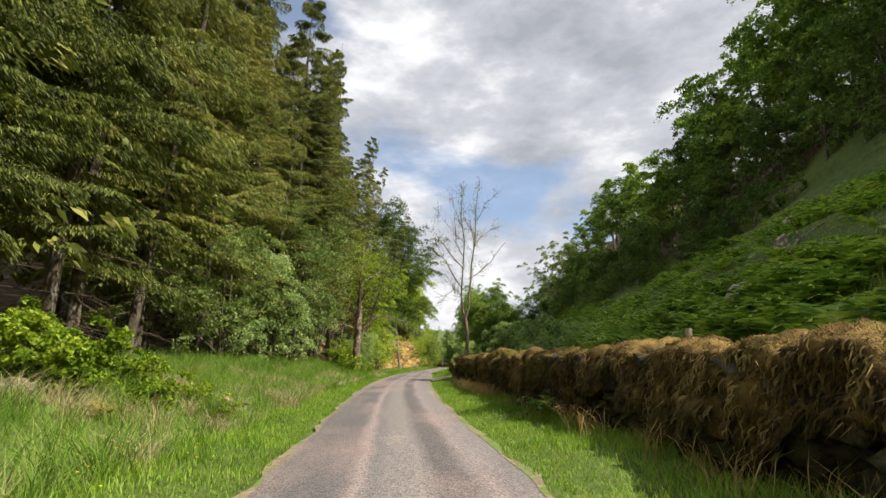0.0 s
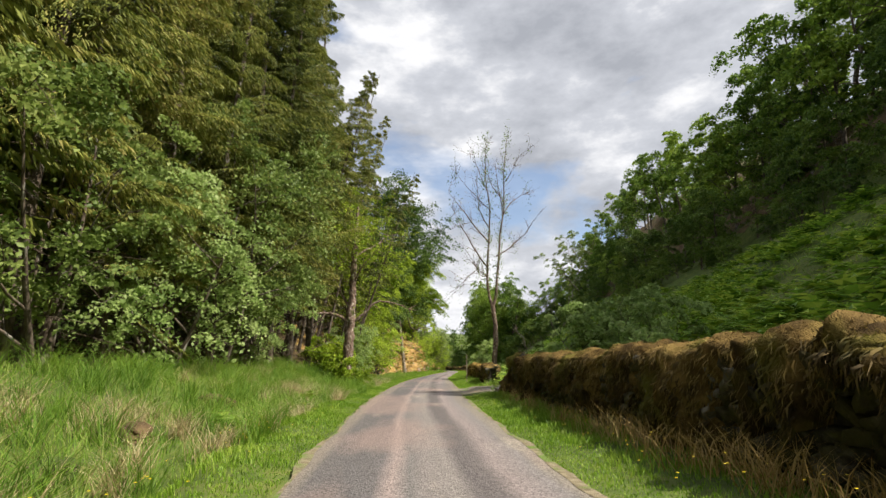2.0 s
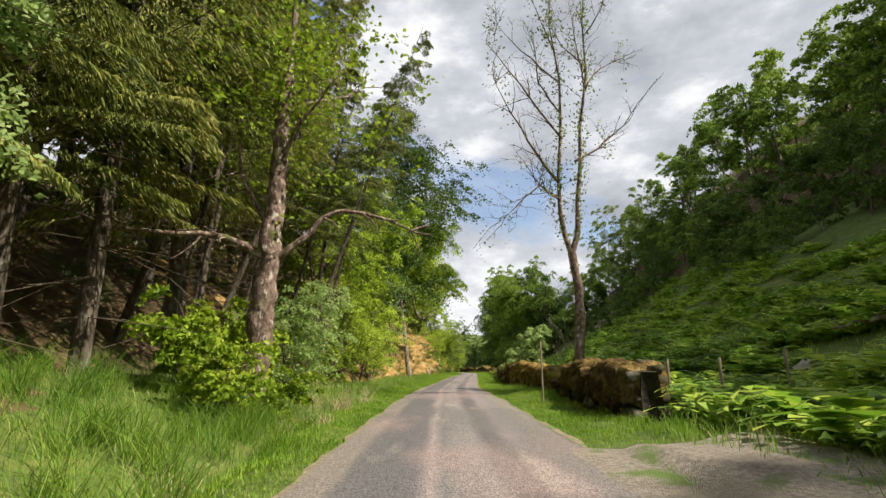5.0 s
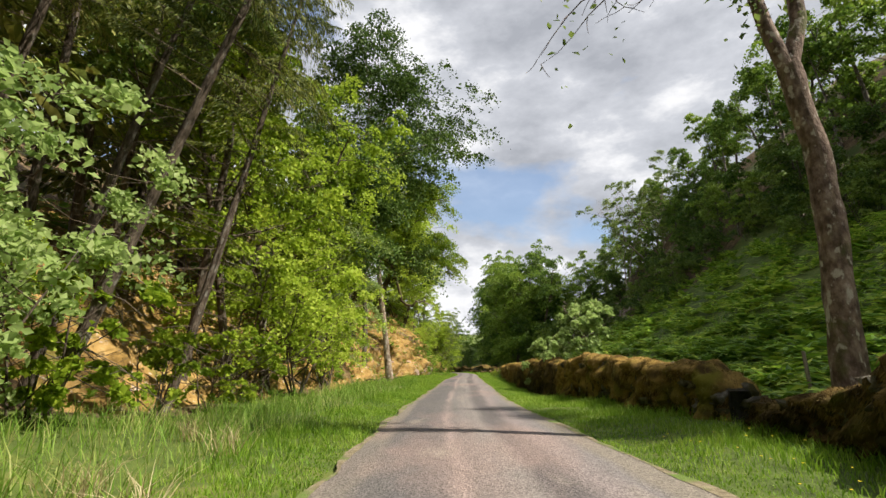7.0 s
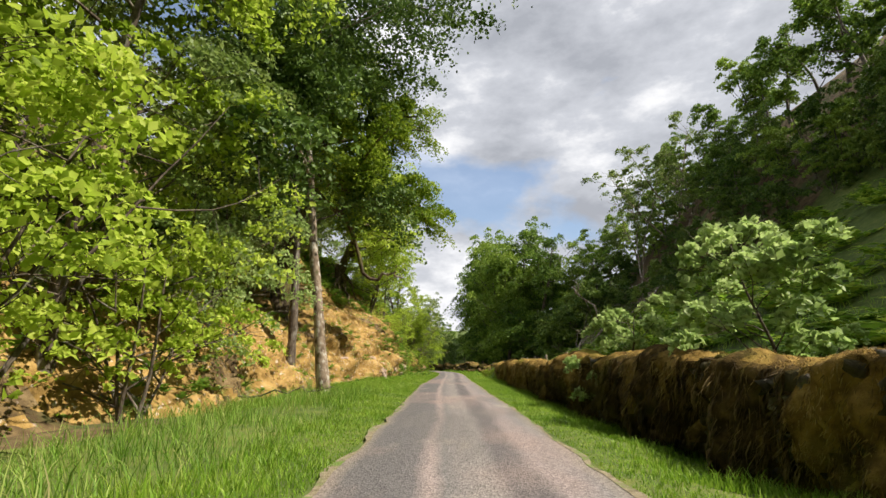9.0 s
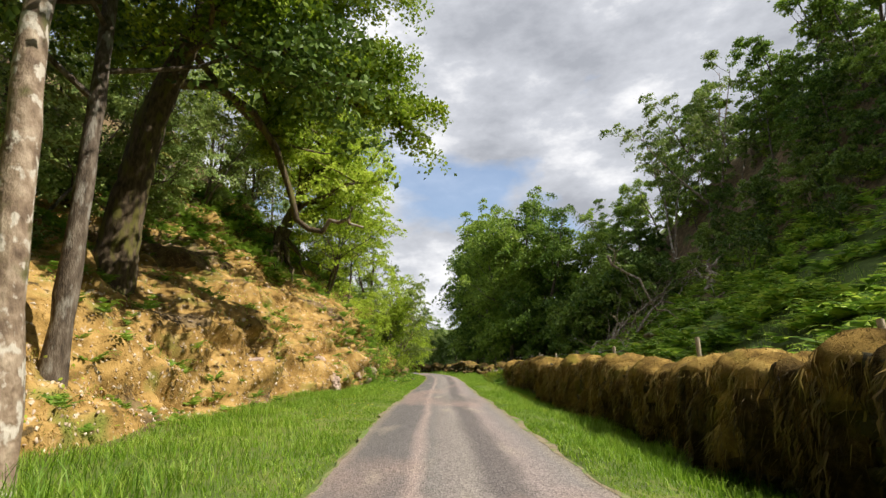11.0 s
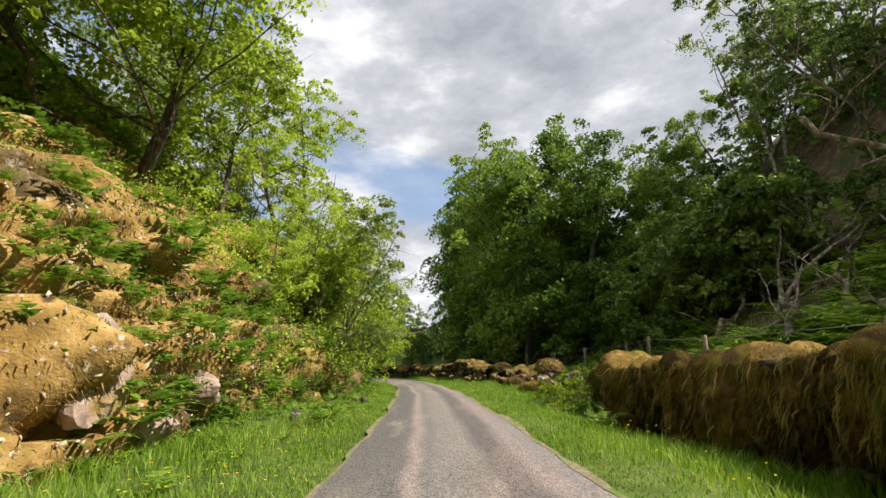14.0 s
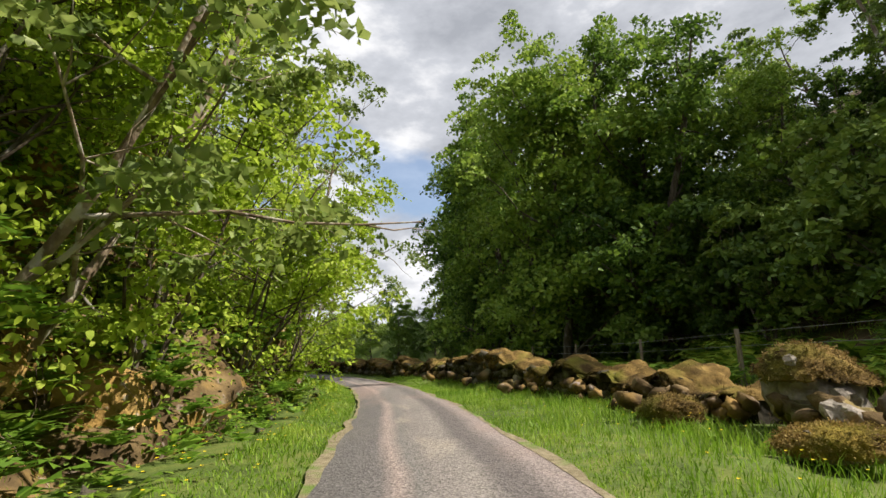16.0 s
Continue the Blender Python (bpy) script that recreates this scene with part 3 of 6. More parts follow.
def build_road():
    ys = np.arange(-40, 260, 0.25)
    c, h = road_x(ys), half_width(ys)
    e0 = c - h + 0.04 * fbm(ys * 1.1, 0, seed=21) + 0.04
    e1 = c + h + 0.04 * fbm(ys * 1.1, 5, seed=22) - 0.04
    ob = strip("road", ys, e0, e1, -0.035, M_ROAD, 9, 0.035)
    tagged(ob, "narrow single-track road of worn reddish grey asphalt", "road", kind="structure")
    for side, e in ((-1, e0), (1, e1)):
        a = e - side * 0.02
        b = e + side * np.clip(0.08 + 0.08 * fbm(ys * 0.8, side, seed=23), 0.02, 0.16)
        ob = strip("road_edge", ys, np.minimum(a, b), np.maximum(a, b), -0.029, M_SAND, 3)
        tagged(ob, "bare sandy earth edge beside the asphalt", "road edge", kind="structure")
    y2 = np.linspace(-1, 1, 33)
    u = np.linspace(0, 1, 48)
    U, V = np.meshgrid(u, y2, indexing="xy")
    X = road_x(43.8) + 1.55 + U * 10
    Y = 43.8 + 2.4 * U + V * (2.5 + 0.9 * (1 - ease(U, 0, 0.25)) + 0.3 * fbm(U * 5, np.sign(V) * 3, seed=25))
    Z = height(X, Y) + 0.05 + 0.02 * fbm(X * 1.5, Y * 1.5, seed=26)
    Z = np.where(X < road_x(Y) + half_width(Y) + 0.6, np.minimum(Z, -0.026), Z) - 0.22 * np.maximum(np.abs(V) - 0.8, 0) / 0.2
    v = np.stack([X, Y, Z], 2).reshape(-1, 3)
    ob = new("track", mesh_np("track", v, grid_faces(33, 48), [M_GRAVEL], True))
    tagged(ob, "gravel field entrance beside the road", "track", kind="structure")


def build_cliff():
    ys = np.arange(44, 146, 0.18)
    v = np.arange(0, 19, 0.16)
    Y, V = np.meshgrid(ys, v, indexing="ij")
    k, hh, b, k2 = (np.interp(Y, LY, q) for q in (LK, LH, LB, LU))
    run = hh / k
    steep = np.hypot(hh, run)
    lay = np.hypot(1, k2)
    d = np.where(V < steep, V / steep * run, run + (V - steep) / lay)
    z = np.where(V < steep, V / steep * hh, hh + (V - steep) * k2 / lay)
    fade = ease(Y, 45, 53) * (1 - ease(Y, 137, 144))
    # moss cushions: round swellings with sharp creases between them
    wx, wz = Y + 0.5 * fbm(Y * 0.5, z * 0.5, 3.0, 2, seed=30), z + 0.5 * fbm(Y * 0.5, z * 0.5, 9.0, 2, seed=33)
    bulge = 0.45 * fbm(Y * 0.24, z * 0.3, octaves=2, seed=31) + 0.85 * np.abs(vnoise(wx * 0.55, wz * 0.75, seed=34)) + 0.38 * np.abs(vnoise(wx * 1.3, wz * 1.7, seed=35)) + 0.16 * np.abs(vnoise(wx * 3.1, wz * 3.7, seed=37)) + 0.05 * fbm(Y * 6.0, z * 6.0, octaves=2, seed=38) - 0.35
    ledge = 0.4 * (np.mod(z * 0.5 + 0.6 * fbm(Y * 0.25, z * 0.2, seed=40), 1.0) - 0.5)
    out = (bulge + ledge) * np.minimum(V / 0.6, 1) * (0.5 + 0.5 * ease(Y, 82, 95) + 0.5 * ease(Y, 97, 108))
    X = road_x(Y) - b - d + out * np.clip(0.4 + 0.25 * k, 0, 0.9) + (1 - fade) * -1.6
    Z = z - 0.12 + out * np.clip(0.85 - 0.3 * k, 0.15, 0.6) - (1 - fade) * 1.2
    fy, fz = Y[:-1, :-1], Z[:-1, :-1]
    # dark: earthy patches by noise, tree shade painted high up and past y 120
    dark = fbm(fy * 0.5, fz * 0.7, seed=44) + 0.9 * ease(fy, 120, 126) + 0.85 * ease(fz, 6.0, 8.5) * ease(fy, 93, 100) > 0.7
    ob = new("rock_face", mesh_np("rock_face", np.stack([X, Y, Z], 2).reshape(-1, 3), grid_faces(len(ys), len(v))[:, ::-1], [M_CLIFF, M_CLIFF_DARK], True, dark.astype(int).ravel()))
    tagged(ob, "steep rock cutting covered with dry orange moss", "rock face", kind="structure")
    return X, Y, Z


def build_hills():
    for k, (dist, top, seed) in enumerate(((1900, 95, 51), (2400, 150, 55))):
        x = np.linspace(-2500, 3200, 160)
        r = np.linspace(0, 1, 12)
        X, R = np.meshgrid(x, r, indexing="ij")
        Z = (top * (0.75 + 0.45 * fbm(X / 700.0, k, octaves=4, seed=seed)) + 45 * np.exp(-((X - 260 - 150 * k) / 260.0) ** 2)) * np.sin(R * np.pi / 2)
        Y = dist + 500 * R + np.abs(X) * 0.05
        ob = new("distant_hill", mesh_np("distant_hill", np.stack([X, Y, Z - 4], 2).reshape(-1, 3), grid_faces(160, 12)[:, ::-1], [M_HILL], True))
        tagged(ob, "far blue-green hills closing the valley", "hill", kind="structure")


build_ground()
build_road()
CX, CY, CZ = build_cliff()
build_hills()


# ---- trees ----
def wander(p, d, length, n, r, bend=0.25, up=0.0):
    """A wandering line of n points from p towards d."""
    pts = [np.array(p, float)]
    d = unit(np.array(d, float))
    for i in range(n - 1):
        d = unit(d + r.normal(size=3) * bend + np.array([0, 0, up]))
        pts.append(pts[-1] + d * length / (n - 1))
    return np.array(pts)


def pads(crown, centres, leaf, r, count, radius, flat=0.5):
    """Leaves in drooping domed pads round the given points: light on top, dark gaps between."""
    n = len(centres)
    per = max(8, count // n)
    centres = np.asarray(centres, float)
    axis = centres[:, :2].mean(0)
    R = np.repeat(radius * r.uniform(0.6, 1.35, n), per)
    ph = np.repeat(r.uniform(0, 6.28, n), per)
    a, q = r.uniform(0, 2 * np.pi, n * per), np.sqrt(r.random(n * per))
    q = q * (0.8 + 0.22 * np.sin(a * 3 + ph) + 0.16 * np.sin(a * 7 + ph * 2))
    off = np.stack([np.cos(a) * q * R, np.sin(a) * q * R, R * (0.16 * r.normal(size=n * per) + 0.25 - 0.55 * q * q)], 1)
    out = np.repeat(unit(np.concatenate([centres[:, :2] - axis, np.zeros((n, 1))], 1)), per, 0)
    off[:, 2] -= 0.35 * (off * out).sum(1)
    leaves(crown, np.repeat(centres, per, 0) + off, leaf, r, flat)


def sprays(crown, mid, leaf, r, per=16, wide=2.6):
    """Flat tilted sprays of leaves about the given points."""
    nc = len(mid)
    mid = np.repeat(mid, per, 0)
    tilt = np.repeat(r.normal(size=(nc, 2)) * 0.3, per, 0)
    off = r.normal(size=(nc * per, 3)) * np.array([1, 1, 0.16]) * leaf * wide
    off[:, 2] += (off[:, :2] * tilt).sum(1) - 0.12 * np.hypot(off[:, 0], off[:, 1])
    leaves(crown, mid + off, leaf, r)


def broadleaf(name, h, spread, r, leaf=0.11, count=9000, bare=0.25, stems=1, bark=None, leafmat=None, lean=(0, 0), limbs=9, trunk_r=None, clump=0.55, label="", category="tree", twigs=5, split=False):
    """A leafy tree: trunk with limbs and branches, and a crown of single leaves in sprays."""
    ob = thing(name, (0, 0, 0), label, category)
    wood, tips, limbs_made = Heap(), [], []
    stem_wood = wood
    tr = trunk_r or h * 0.016
    for k in range(stems):
        base = np.array([r.normal() * 0.12 * (stems > 1), r.normal() * 0.12 * (stems > 1), -0.3])
        d0 = np.array([lean[0] + r.normal() * (0.28 if stems > 1 else 0.03), lean[1] + r.normal() * (0.28 if stems > 1 else 0.03), 1.0])
        hk = h * r.uniform(0.7, 1.0) if stems > 1 else h
        trunk = wander(base, d0, hk * 0.93, 9, r, 0.07, 0.06)
        rad = tr * np.linspace(1.0, 0.12, 9) ** 0.9 / (stems ** 0.35)
        rad[0] *= 1.3
        wood = stem_wood
        tube(wood, trunk, rad, 12 if split else 7)
        tips.append(trunk[-1])
        for j in range(max(3, limbs // stems)):
            f = bare + (1 - bare) * (j + r.uniform(0, 0.9)) / max(3, limbs // stems)
            f = min(f, 0.97)
            i = f * 8
            p = trunk[int(i)] + (trunk[min(int(i) + 1, 8)] - trunk[int(i)]) * (i - int(i))
            a = r.uniform(0, 2 * np.pi) + j * 2.4
            ln = spread * (0.35 + 0.75 * math.sin(min(1, (1 - f) / (1 - bare) * 0.75 + 0.22) * math.pi * 0.62)) * r.uniform(0.75, 1.15)
            limb = wander(p, (math.cos(a), math.sin(a), r.uniform(0.25, 0.9)), ln, 6, r, 0.16, 0.02)
            lr = max(0.012, tr * 0.42 * (1 - f * 0.7))
            if split:
                wood = Heap()
                limbs_made.append(wood)
            tube(wood, limb, lr * np.linspace(1, 0.25, 6), 6 if split else 5)
            tips.append(limb[-1])
            for q in range(twigs):
                g = r.uniform(0.3, 1.0)
                pp = limb[min(5, int(g * 5))]
                b2 = r.normal(size=3) * np.array([1, 1, 0.5]) + (limb[-1] - limb[0]) / (ln + 0.1)
                tw = wander(pp, b2, ln * r.uniform(0.25, 0.5), 4, r, 0.25, -0.02)
                tube(wood, tw, lr * 0.35 * np.linspace(1, 0.3, 4), 4)
                tips += [tw[-1], tw[2], tw[1]]
    tips = np.array(tips)
    crown = Heap()
    nc = max(14, count // 75)
    pads(crown, tips[r.permutation(max(nc, len(tips)))[:nc] % len(tips)] + r.normal(size=(nc, 3)) * 0.085 * spread, leaf, r, count, clump * spread * 0.2)
    part("trunk", stem_wood, bark or M_BARK, ob)
    for w in limbs_made:
        part("limb", w, bark or M_BARK, ob)
    part("crown", crown, leafmat or M_LEAF, ob)
    return ob


def spruce(r, h=24.0, low=0.16, dense=24, label="", spray=(0.09, 0.25), thick=0.0155):
    """A forest-edge spruce: straight trunk, dead lower twigs, drooping branches hung with sprays of needles."""
    ob = thing("spruce_tree", (0, 0, 0), label, "tree")
    wood, needles, dead = Heap(), Heap(), Heap()
    trunk = wander((0, 0, -0.3), (r.normal() * 0.02, r.normal() * 0.02, 1), h, 12, r, 0.012, 0.02)
    tube(wood, trunk, 0.21 * np.linspace(1, 0.06, 12), 7)
    z = 1.2
    cs, ds, ls = [], [], []
    while z < h * 0.985:
        f = z / h
        n = 4
        for k in range(n):
            a = r.uniform(0, 2 * np.pi)
            ln = (4.1 * (1 - f) ** 0.75 + 0.25) * r.uniform(0.6, 1.2)
            if f < low + r.uniform(-0.05, 0.09):
                tw = wander((0, 0, z), (math.cos(a), math.sin(a), -0.15), ln * 0.8, 4, r, 0.12, -0.03)
                if thick < 0.05 or k < 2:
                    tube(dead, tw, 0.018 * np.linspace(1, 0.3, 4), 3)
                continue
            br = wander((0, 0, z + r.uniform(-0.35, 0.35)), (math.cos(a), math.sin(a), 0.22 - 0.4 * (1 - f)), ln * r.uniform(0.8, 1.2), 5, r, 0.08, -0.05)
            if thick < 0.05:
                tube(dead, br, 0.022 * np.linspace(1, 0.25, 5), 3)
            m = int(dense * (0.35 + 0.65 * ln / 3.0) * 3.5)
            t = r.uniform(0.15, 1.0, m) * 4
            i = np.minimum(t.astype(int), 3)
            p = br[i] + (br[i + 1] - br[i]) * (t - i)[:, None]
            u = r.uniform(-1, 1, (m, 1))
            fan = (0.10 + 0.31 * ln * np.sin(np.pi * np.clip(t / 4, 0, 1) ** 0.8))[:, None]
            across = np.array([[-math.sin(a), math.cos(a), 0.0]])
            p = p + across * u * fan + np.array([[math.cos(a), math.sin(a), 0]]) * np.abs(u) * fan * 0.5 - np.array([[0, 0, 1.0]]) * (u * u * fan * 0.45 + 0.05 * r.random((m, 1)))
            d = unit(np.array([math.cos(a), math.sin(a), 0]) * 0.6 + across * np.sign(u) * r.uniform(0.1, 1.0, (m, 1)) + np.array([0, 0, -0.9]) * r.uniform(0.1, 0.85, (m, 1)))
            cs.append(p), ds.append(d), ls.append(r.uniform(*spray, m))
        z += 0.6 + 0.3 * r.random()
    c, d, l = np.concatenate(cs), np.concatenate(ds), np.concatenate(ls)
    n = len(c)
    sd = unit(np.cross(d, r.normal(size=(n, 3)))) * (thick * (0.5 + l / spray[1]))[:, None]
    v = np.stack([c, c + d * l[:, None] * 0.45 + sd, c + d * l[:, None] + np.array([0, 0, -0.08]), c + d * l[:, None] * 0.45 - sd], 1)
    i = np.arange(n)[:, None] * 4
    needles.add(v.reshape(-1, 3), np.concatenate([i + [0, 1, 2], i + [0, 2, 3]]))
    part("trunk", wood, M_BARK, ob)
    tagged(part("bough_wood", dead, M_TWIG, ob), kind="stuff")
    part("crown", needles, M_SPRUCE, ob)
    return ob


def ground_pose(x, y, turn=0.0, scale=1.0, sink=0.05):
    return pose(x, y, float(height(x, y)) - sink, 0, 0, turn) @ Matrix.Scale(scale, 4)


PLACED = set()


def plant(originals, spots, r, lo=0.85, hi=1.15, group="", tilt=0.0, lean=0.0):
    """Sets copies of the originals at the spots; each original takes the first spot of its own."""
    used = PLACED
    for n, (x, y, *sc) in enumerate(spots):
        o = originals[n % len(originals)]
        sc = sc[0] if sc else r.uniform(lo, hi)
        m = ground_pose(x, y, r.uniform(0, 360), sc)
        if lean:
            m = Matrix.Translation(m.translation) @ pose(0, 0, 0, 0, lean + r.normal() * 5.0, 0) @ Matrix.Translation(-m.translation) @ m
        if tilt:
            m = m @ pose(0, 0, 0, r.normal() * tilt, r.normal() * tilt, 0)
        if o.name not in used:
            used.add(o.name)
            o.matrix_world = m
            o.matrix_basis = m
        else:
            copy = o
            made = copy_thing(copy, m @ Matrix.Scale(1 / o.matrix_basis.to_scale().x, 4))
        if group:
            o["group"] = group


def left_x(y, s):
    return float(road_x(y)) - s


r1 = np.random.default_rng(11)
spruces = [spruce(r1, h, lw, dn, "tall spruce with brown-green drooping branches at the forest edge") for h, lw, dn in ((30, 0.15, 165), (28, 0.10, 155), (32, 0.18, 165), (27, 0.12, 150))]
bare = [spruce(r1, h, 0.4, 95, "tall spruce with a long bare trunk leaning from the bank") for h in (30, 33)]
backrow = [spruce(r1, h, 0.14, 11, "tall spruce standing inside the dark forest", (0.3, 0.7), 0.07) for h in (28, 31)]
near, far = [], []
for i in range(31):
    y = 5 + i * 2.75 + r1.uniform(-0.8, 0.8)
    spot = (left_x(y, float(np.interp(y, [0, 25, 40, 60, 75, 90], [12.5, 11.5, 9.6, 8.3, 9.2, 11])) + r1.uniform(-0.9, 0.9)), y)
    (near if y < 57 else far).append(spot)
plant(spruces, near, r1, 0.95, 1.2, "forest edge spruces", 1.2)
far = [q for q in far if q[1] < 73] + [(left_x(y, 10.8 + 1.5 * math.sin(3.0 * y)), y) for y in np.linspace(55.5, 66, 6)]
plant(bare, far, r1, 0.62, 0.85, "bank spruces", 2.0, 10.0)
spots = [(-4, 111, 0.6), (-2.5, 118, 0.6), (-6, 104, 0.65), (-7, 123, 0.7), (-1, 125, 0.6), (-3, 132, 0.7), (-8, 114, 0.7), (-5, 97, 0.6), (-1.5, 139, 0.7), (2, 133, 0.5)]
for row, s0 in enumerate((13.5, 16.5, 20.0)):
    for i in range(20):
        y = 2 + i * 4.4 + row * 2.0 + r1.uniform(-1, 1)
        spots.append((left_x(y, s0 + r1.uniform(-1, 1)), y))
plant(backrow, spots, r1, 0.9, 1.1, "spruces inside the forest")

W = "broad-leaved woodland tree with dense green crown on the hillside"
woods = [broadleaf("woodland_tree", h, sp, r1, 0.23, 5200, 0.14, 1, M_BARK, M_LEAF_WOOD, limbs=11, clump=0.85, label=W, twigs=3) for h, sp in ((12, 5.0), (14, 5.5), (10, 4.6), (13, 4.2))]
fine_woods = [broadleaf("woodland_tree", h, sp, r1, 0.21, 7500, 0.08, 1, M_BARK, M_LEAF_DARK, limbs=12, clump=0.85, label=W, twigs=3) for h, sp in ((13, 5.2), (11, 4.8))]
spots, close = [], []
for i in range(52):
    y = -4 + i * 3.3 + r1.uniform(-1, 1)
    edge = float(np.interp(y, [0, 40, 58, 64, 75, 88, 95, 102, 110, 130, 150, 180], [41, 40, 38, 36, 34, 33, 34, 33, 33, 33, 28, 23]))
    for row in (0, 1, 2) if y < 80 else (0, 1):
        ss = edge + 7.0 * row + r1.uniform(-2, 2)
        big = float(np.interp(y, [0, 50, 62, 75, 100, 115, 150, 165], [1.4, 1.4, 1.35, 1.2, 1.05, 0.85, 0.8, 0.9] if row else [0.72, 0.72, 0.66, 0.62, 0.66, 0.6, 0.6, 0.9]))
        (spots if row or y > 100 else close).append((float(valley_x(y)) + ss, y + r1.uniform(-1, 1), r1.uniform(0.85, 1.15) * big))
plant(fine_woods, close, r1, group="hillside woodland trees")
shrubs = [(float(valley_x(y)) + r1.uniform(20, 31), y, r1.uniform(0.28, 0.5)) for y in np.linspace(108, 146, 28)] + [(float(valley_x(y)) + r1.uniform(14, 22), y, r1.uniform(0.5, 0.85)) for y in np.linspace(128, 184, 80)]
shrubs += [(float(valley_x(y)) + r1.uniform(28, 37), y, r1.uniform(0.32, 0.5)) for y in np.linspace(84, 128, 40)]
shrubs += [(float(valley_x(y)) + np.interp(y, [0, 40, 60, 75, 90], [39, 38, 35, 32, 29]) + r1.uniform(-2, 2), y, r1.uniform(0.25, 0.42)) for y in np.linspace(2, 92, 34)]
shrub = [broadleaf("hillside_shrub", 5.0, 2.4, r1, 0.14, 3200, 0.05, 3, M_BARK, M_LEAF_DARK, limbs=9, trunk_r=0.06, clump=0.9, label="dark green shrub on the hillside", category="bush", twigs=2) for _ in range(2)]
plant(shrub, [(a, b, c * 2.2) for a, b, c in shrubs], r1, group="hillside shrubs")
plant(woods, spots, r1, 1.0, 1.45, "hillside woodland trees")


# ---- stone walls ----
def round_block(r):
    """A worn field stone: a cube of 26 corners pushed towards a ball and knocked about."""
    g = np.array([(x, y, z) for x in (-1, 0, 1) for y in (-1, 0, 1) for z in (-1, 0, 1)], float)
    idx = {tuple(p): i for i, p in enumerate(g.astype(int))}
    quads = []
    for ax in range(3):
        for s in (-1, 1):
            for a in (-1, 0):
                for b in (-1, 0):
                    q = []
                    for da, db in ((0, 0), (1, 0), (1, 1), (0, 1)):
                        p = [0, 0, 0]
                        p[ax], p[(ax + 1) % 3], p[(ax + 2) % 3] = s, a + da, b + db
                        q.append(idx[tuple(p)])
                    quads.append(q if s > 0 else q[::-1])
    ln = np.linalg.norm(g, axis=1, keepdims=True) + 1e-9
    v = g * 0.5 * (0.68 + 0.32 / np.maximum(ln, 1)) * r.uniform(0.8, 1.15, (27, 1)) + r.normal(size=(27, 3)) * 0.06
    return v, np.array(quads)


r2 = np.random.default_rng(23)
BLOCKS = [round_block(r2) for _ in range(7)]
BLOCK_MESH = [mesh_np("stone", v, q, [M_STONE]) for v, q in BLOCKS]
# strands of the road face: brown, with its shade painted in
M_FUZZ_SHADE = material("brown_moss_strands", [(0.2, (0.025, 0.016, 0.007)), (0.5, (0.095, 0.064, 0.024)), (0.8, (0.24, 0.165, 0.065))], 1.2, 0.9, island=0.5, thin=0.1, spots=(0.9, 0.52, 0.7, (0.12, 0.11, 0.025)))
M_FUZZ_TAN = material("tan_moss_strands", [(0.2, (0.06, 0.04, 0.016)), (0.5, (0.19, 0.13, 0.045)), (0.8, (0.42, 0.30, 0.115))], 1.2, 0.9, island=0.6, thin=0.28, spots=(0.9, 0.52, 0.7, (0.17, 0.16, 0.035)))
M_FUZZ = material("moss_strands", [(0.2, (0.10, 0.065, 0.022)), (0.5, (0.28, 0.19, 0.062)), (0.8, (0.50, 0.37, 0.14))], 1.2, 0.9, island=0.6, thin=0.32, spots=(0.9, 0.52, 0.7, (0.22, 0.20, 0.04)))


def wall_line(pts, step=0.1):
    p = np.array(pts, float)
    seg = np.concatenate([[0], np.cumsum(np.hypot(*np.diff(p[:, :2], axis=0).T))])
    u = np.arange(0, seg[-1], step)
    xy = np.stack([np.interp(u, seg, p[:, 0]), np.interp(u, seg, p[:, 1])], 1)
    h = np.interp(u, seg, p[:, 2])
    k = np.hanning(21)
    for c in range(2):
        xy[:, c] = np.convolve(np.pad(xy[:, c], 10, mode="edge"), k / k.sum(), mode="valid")
    t = unit(np.gradient(xy, axis=0))
    n = np.stack([t[:, 1], -t[:, 0]], 1)
    return u, xy, t, n, h


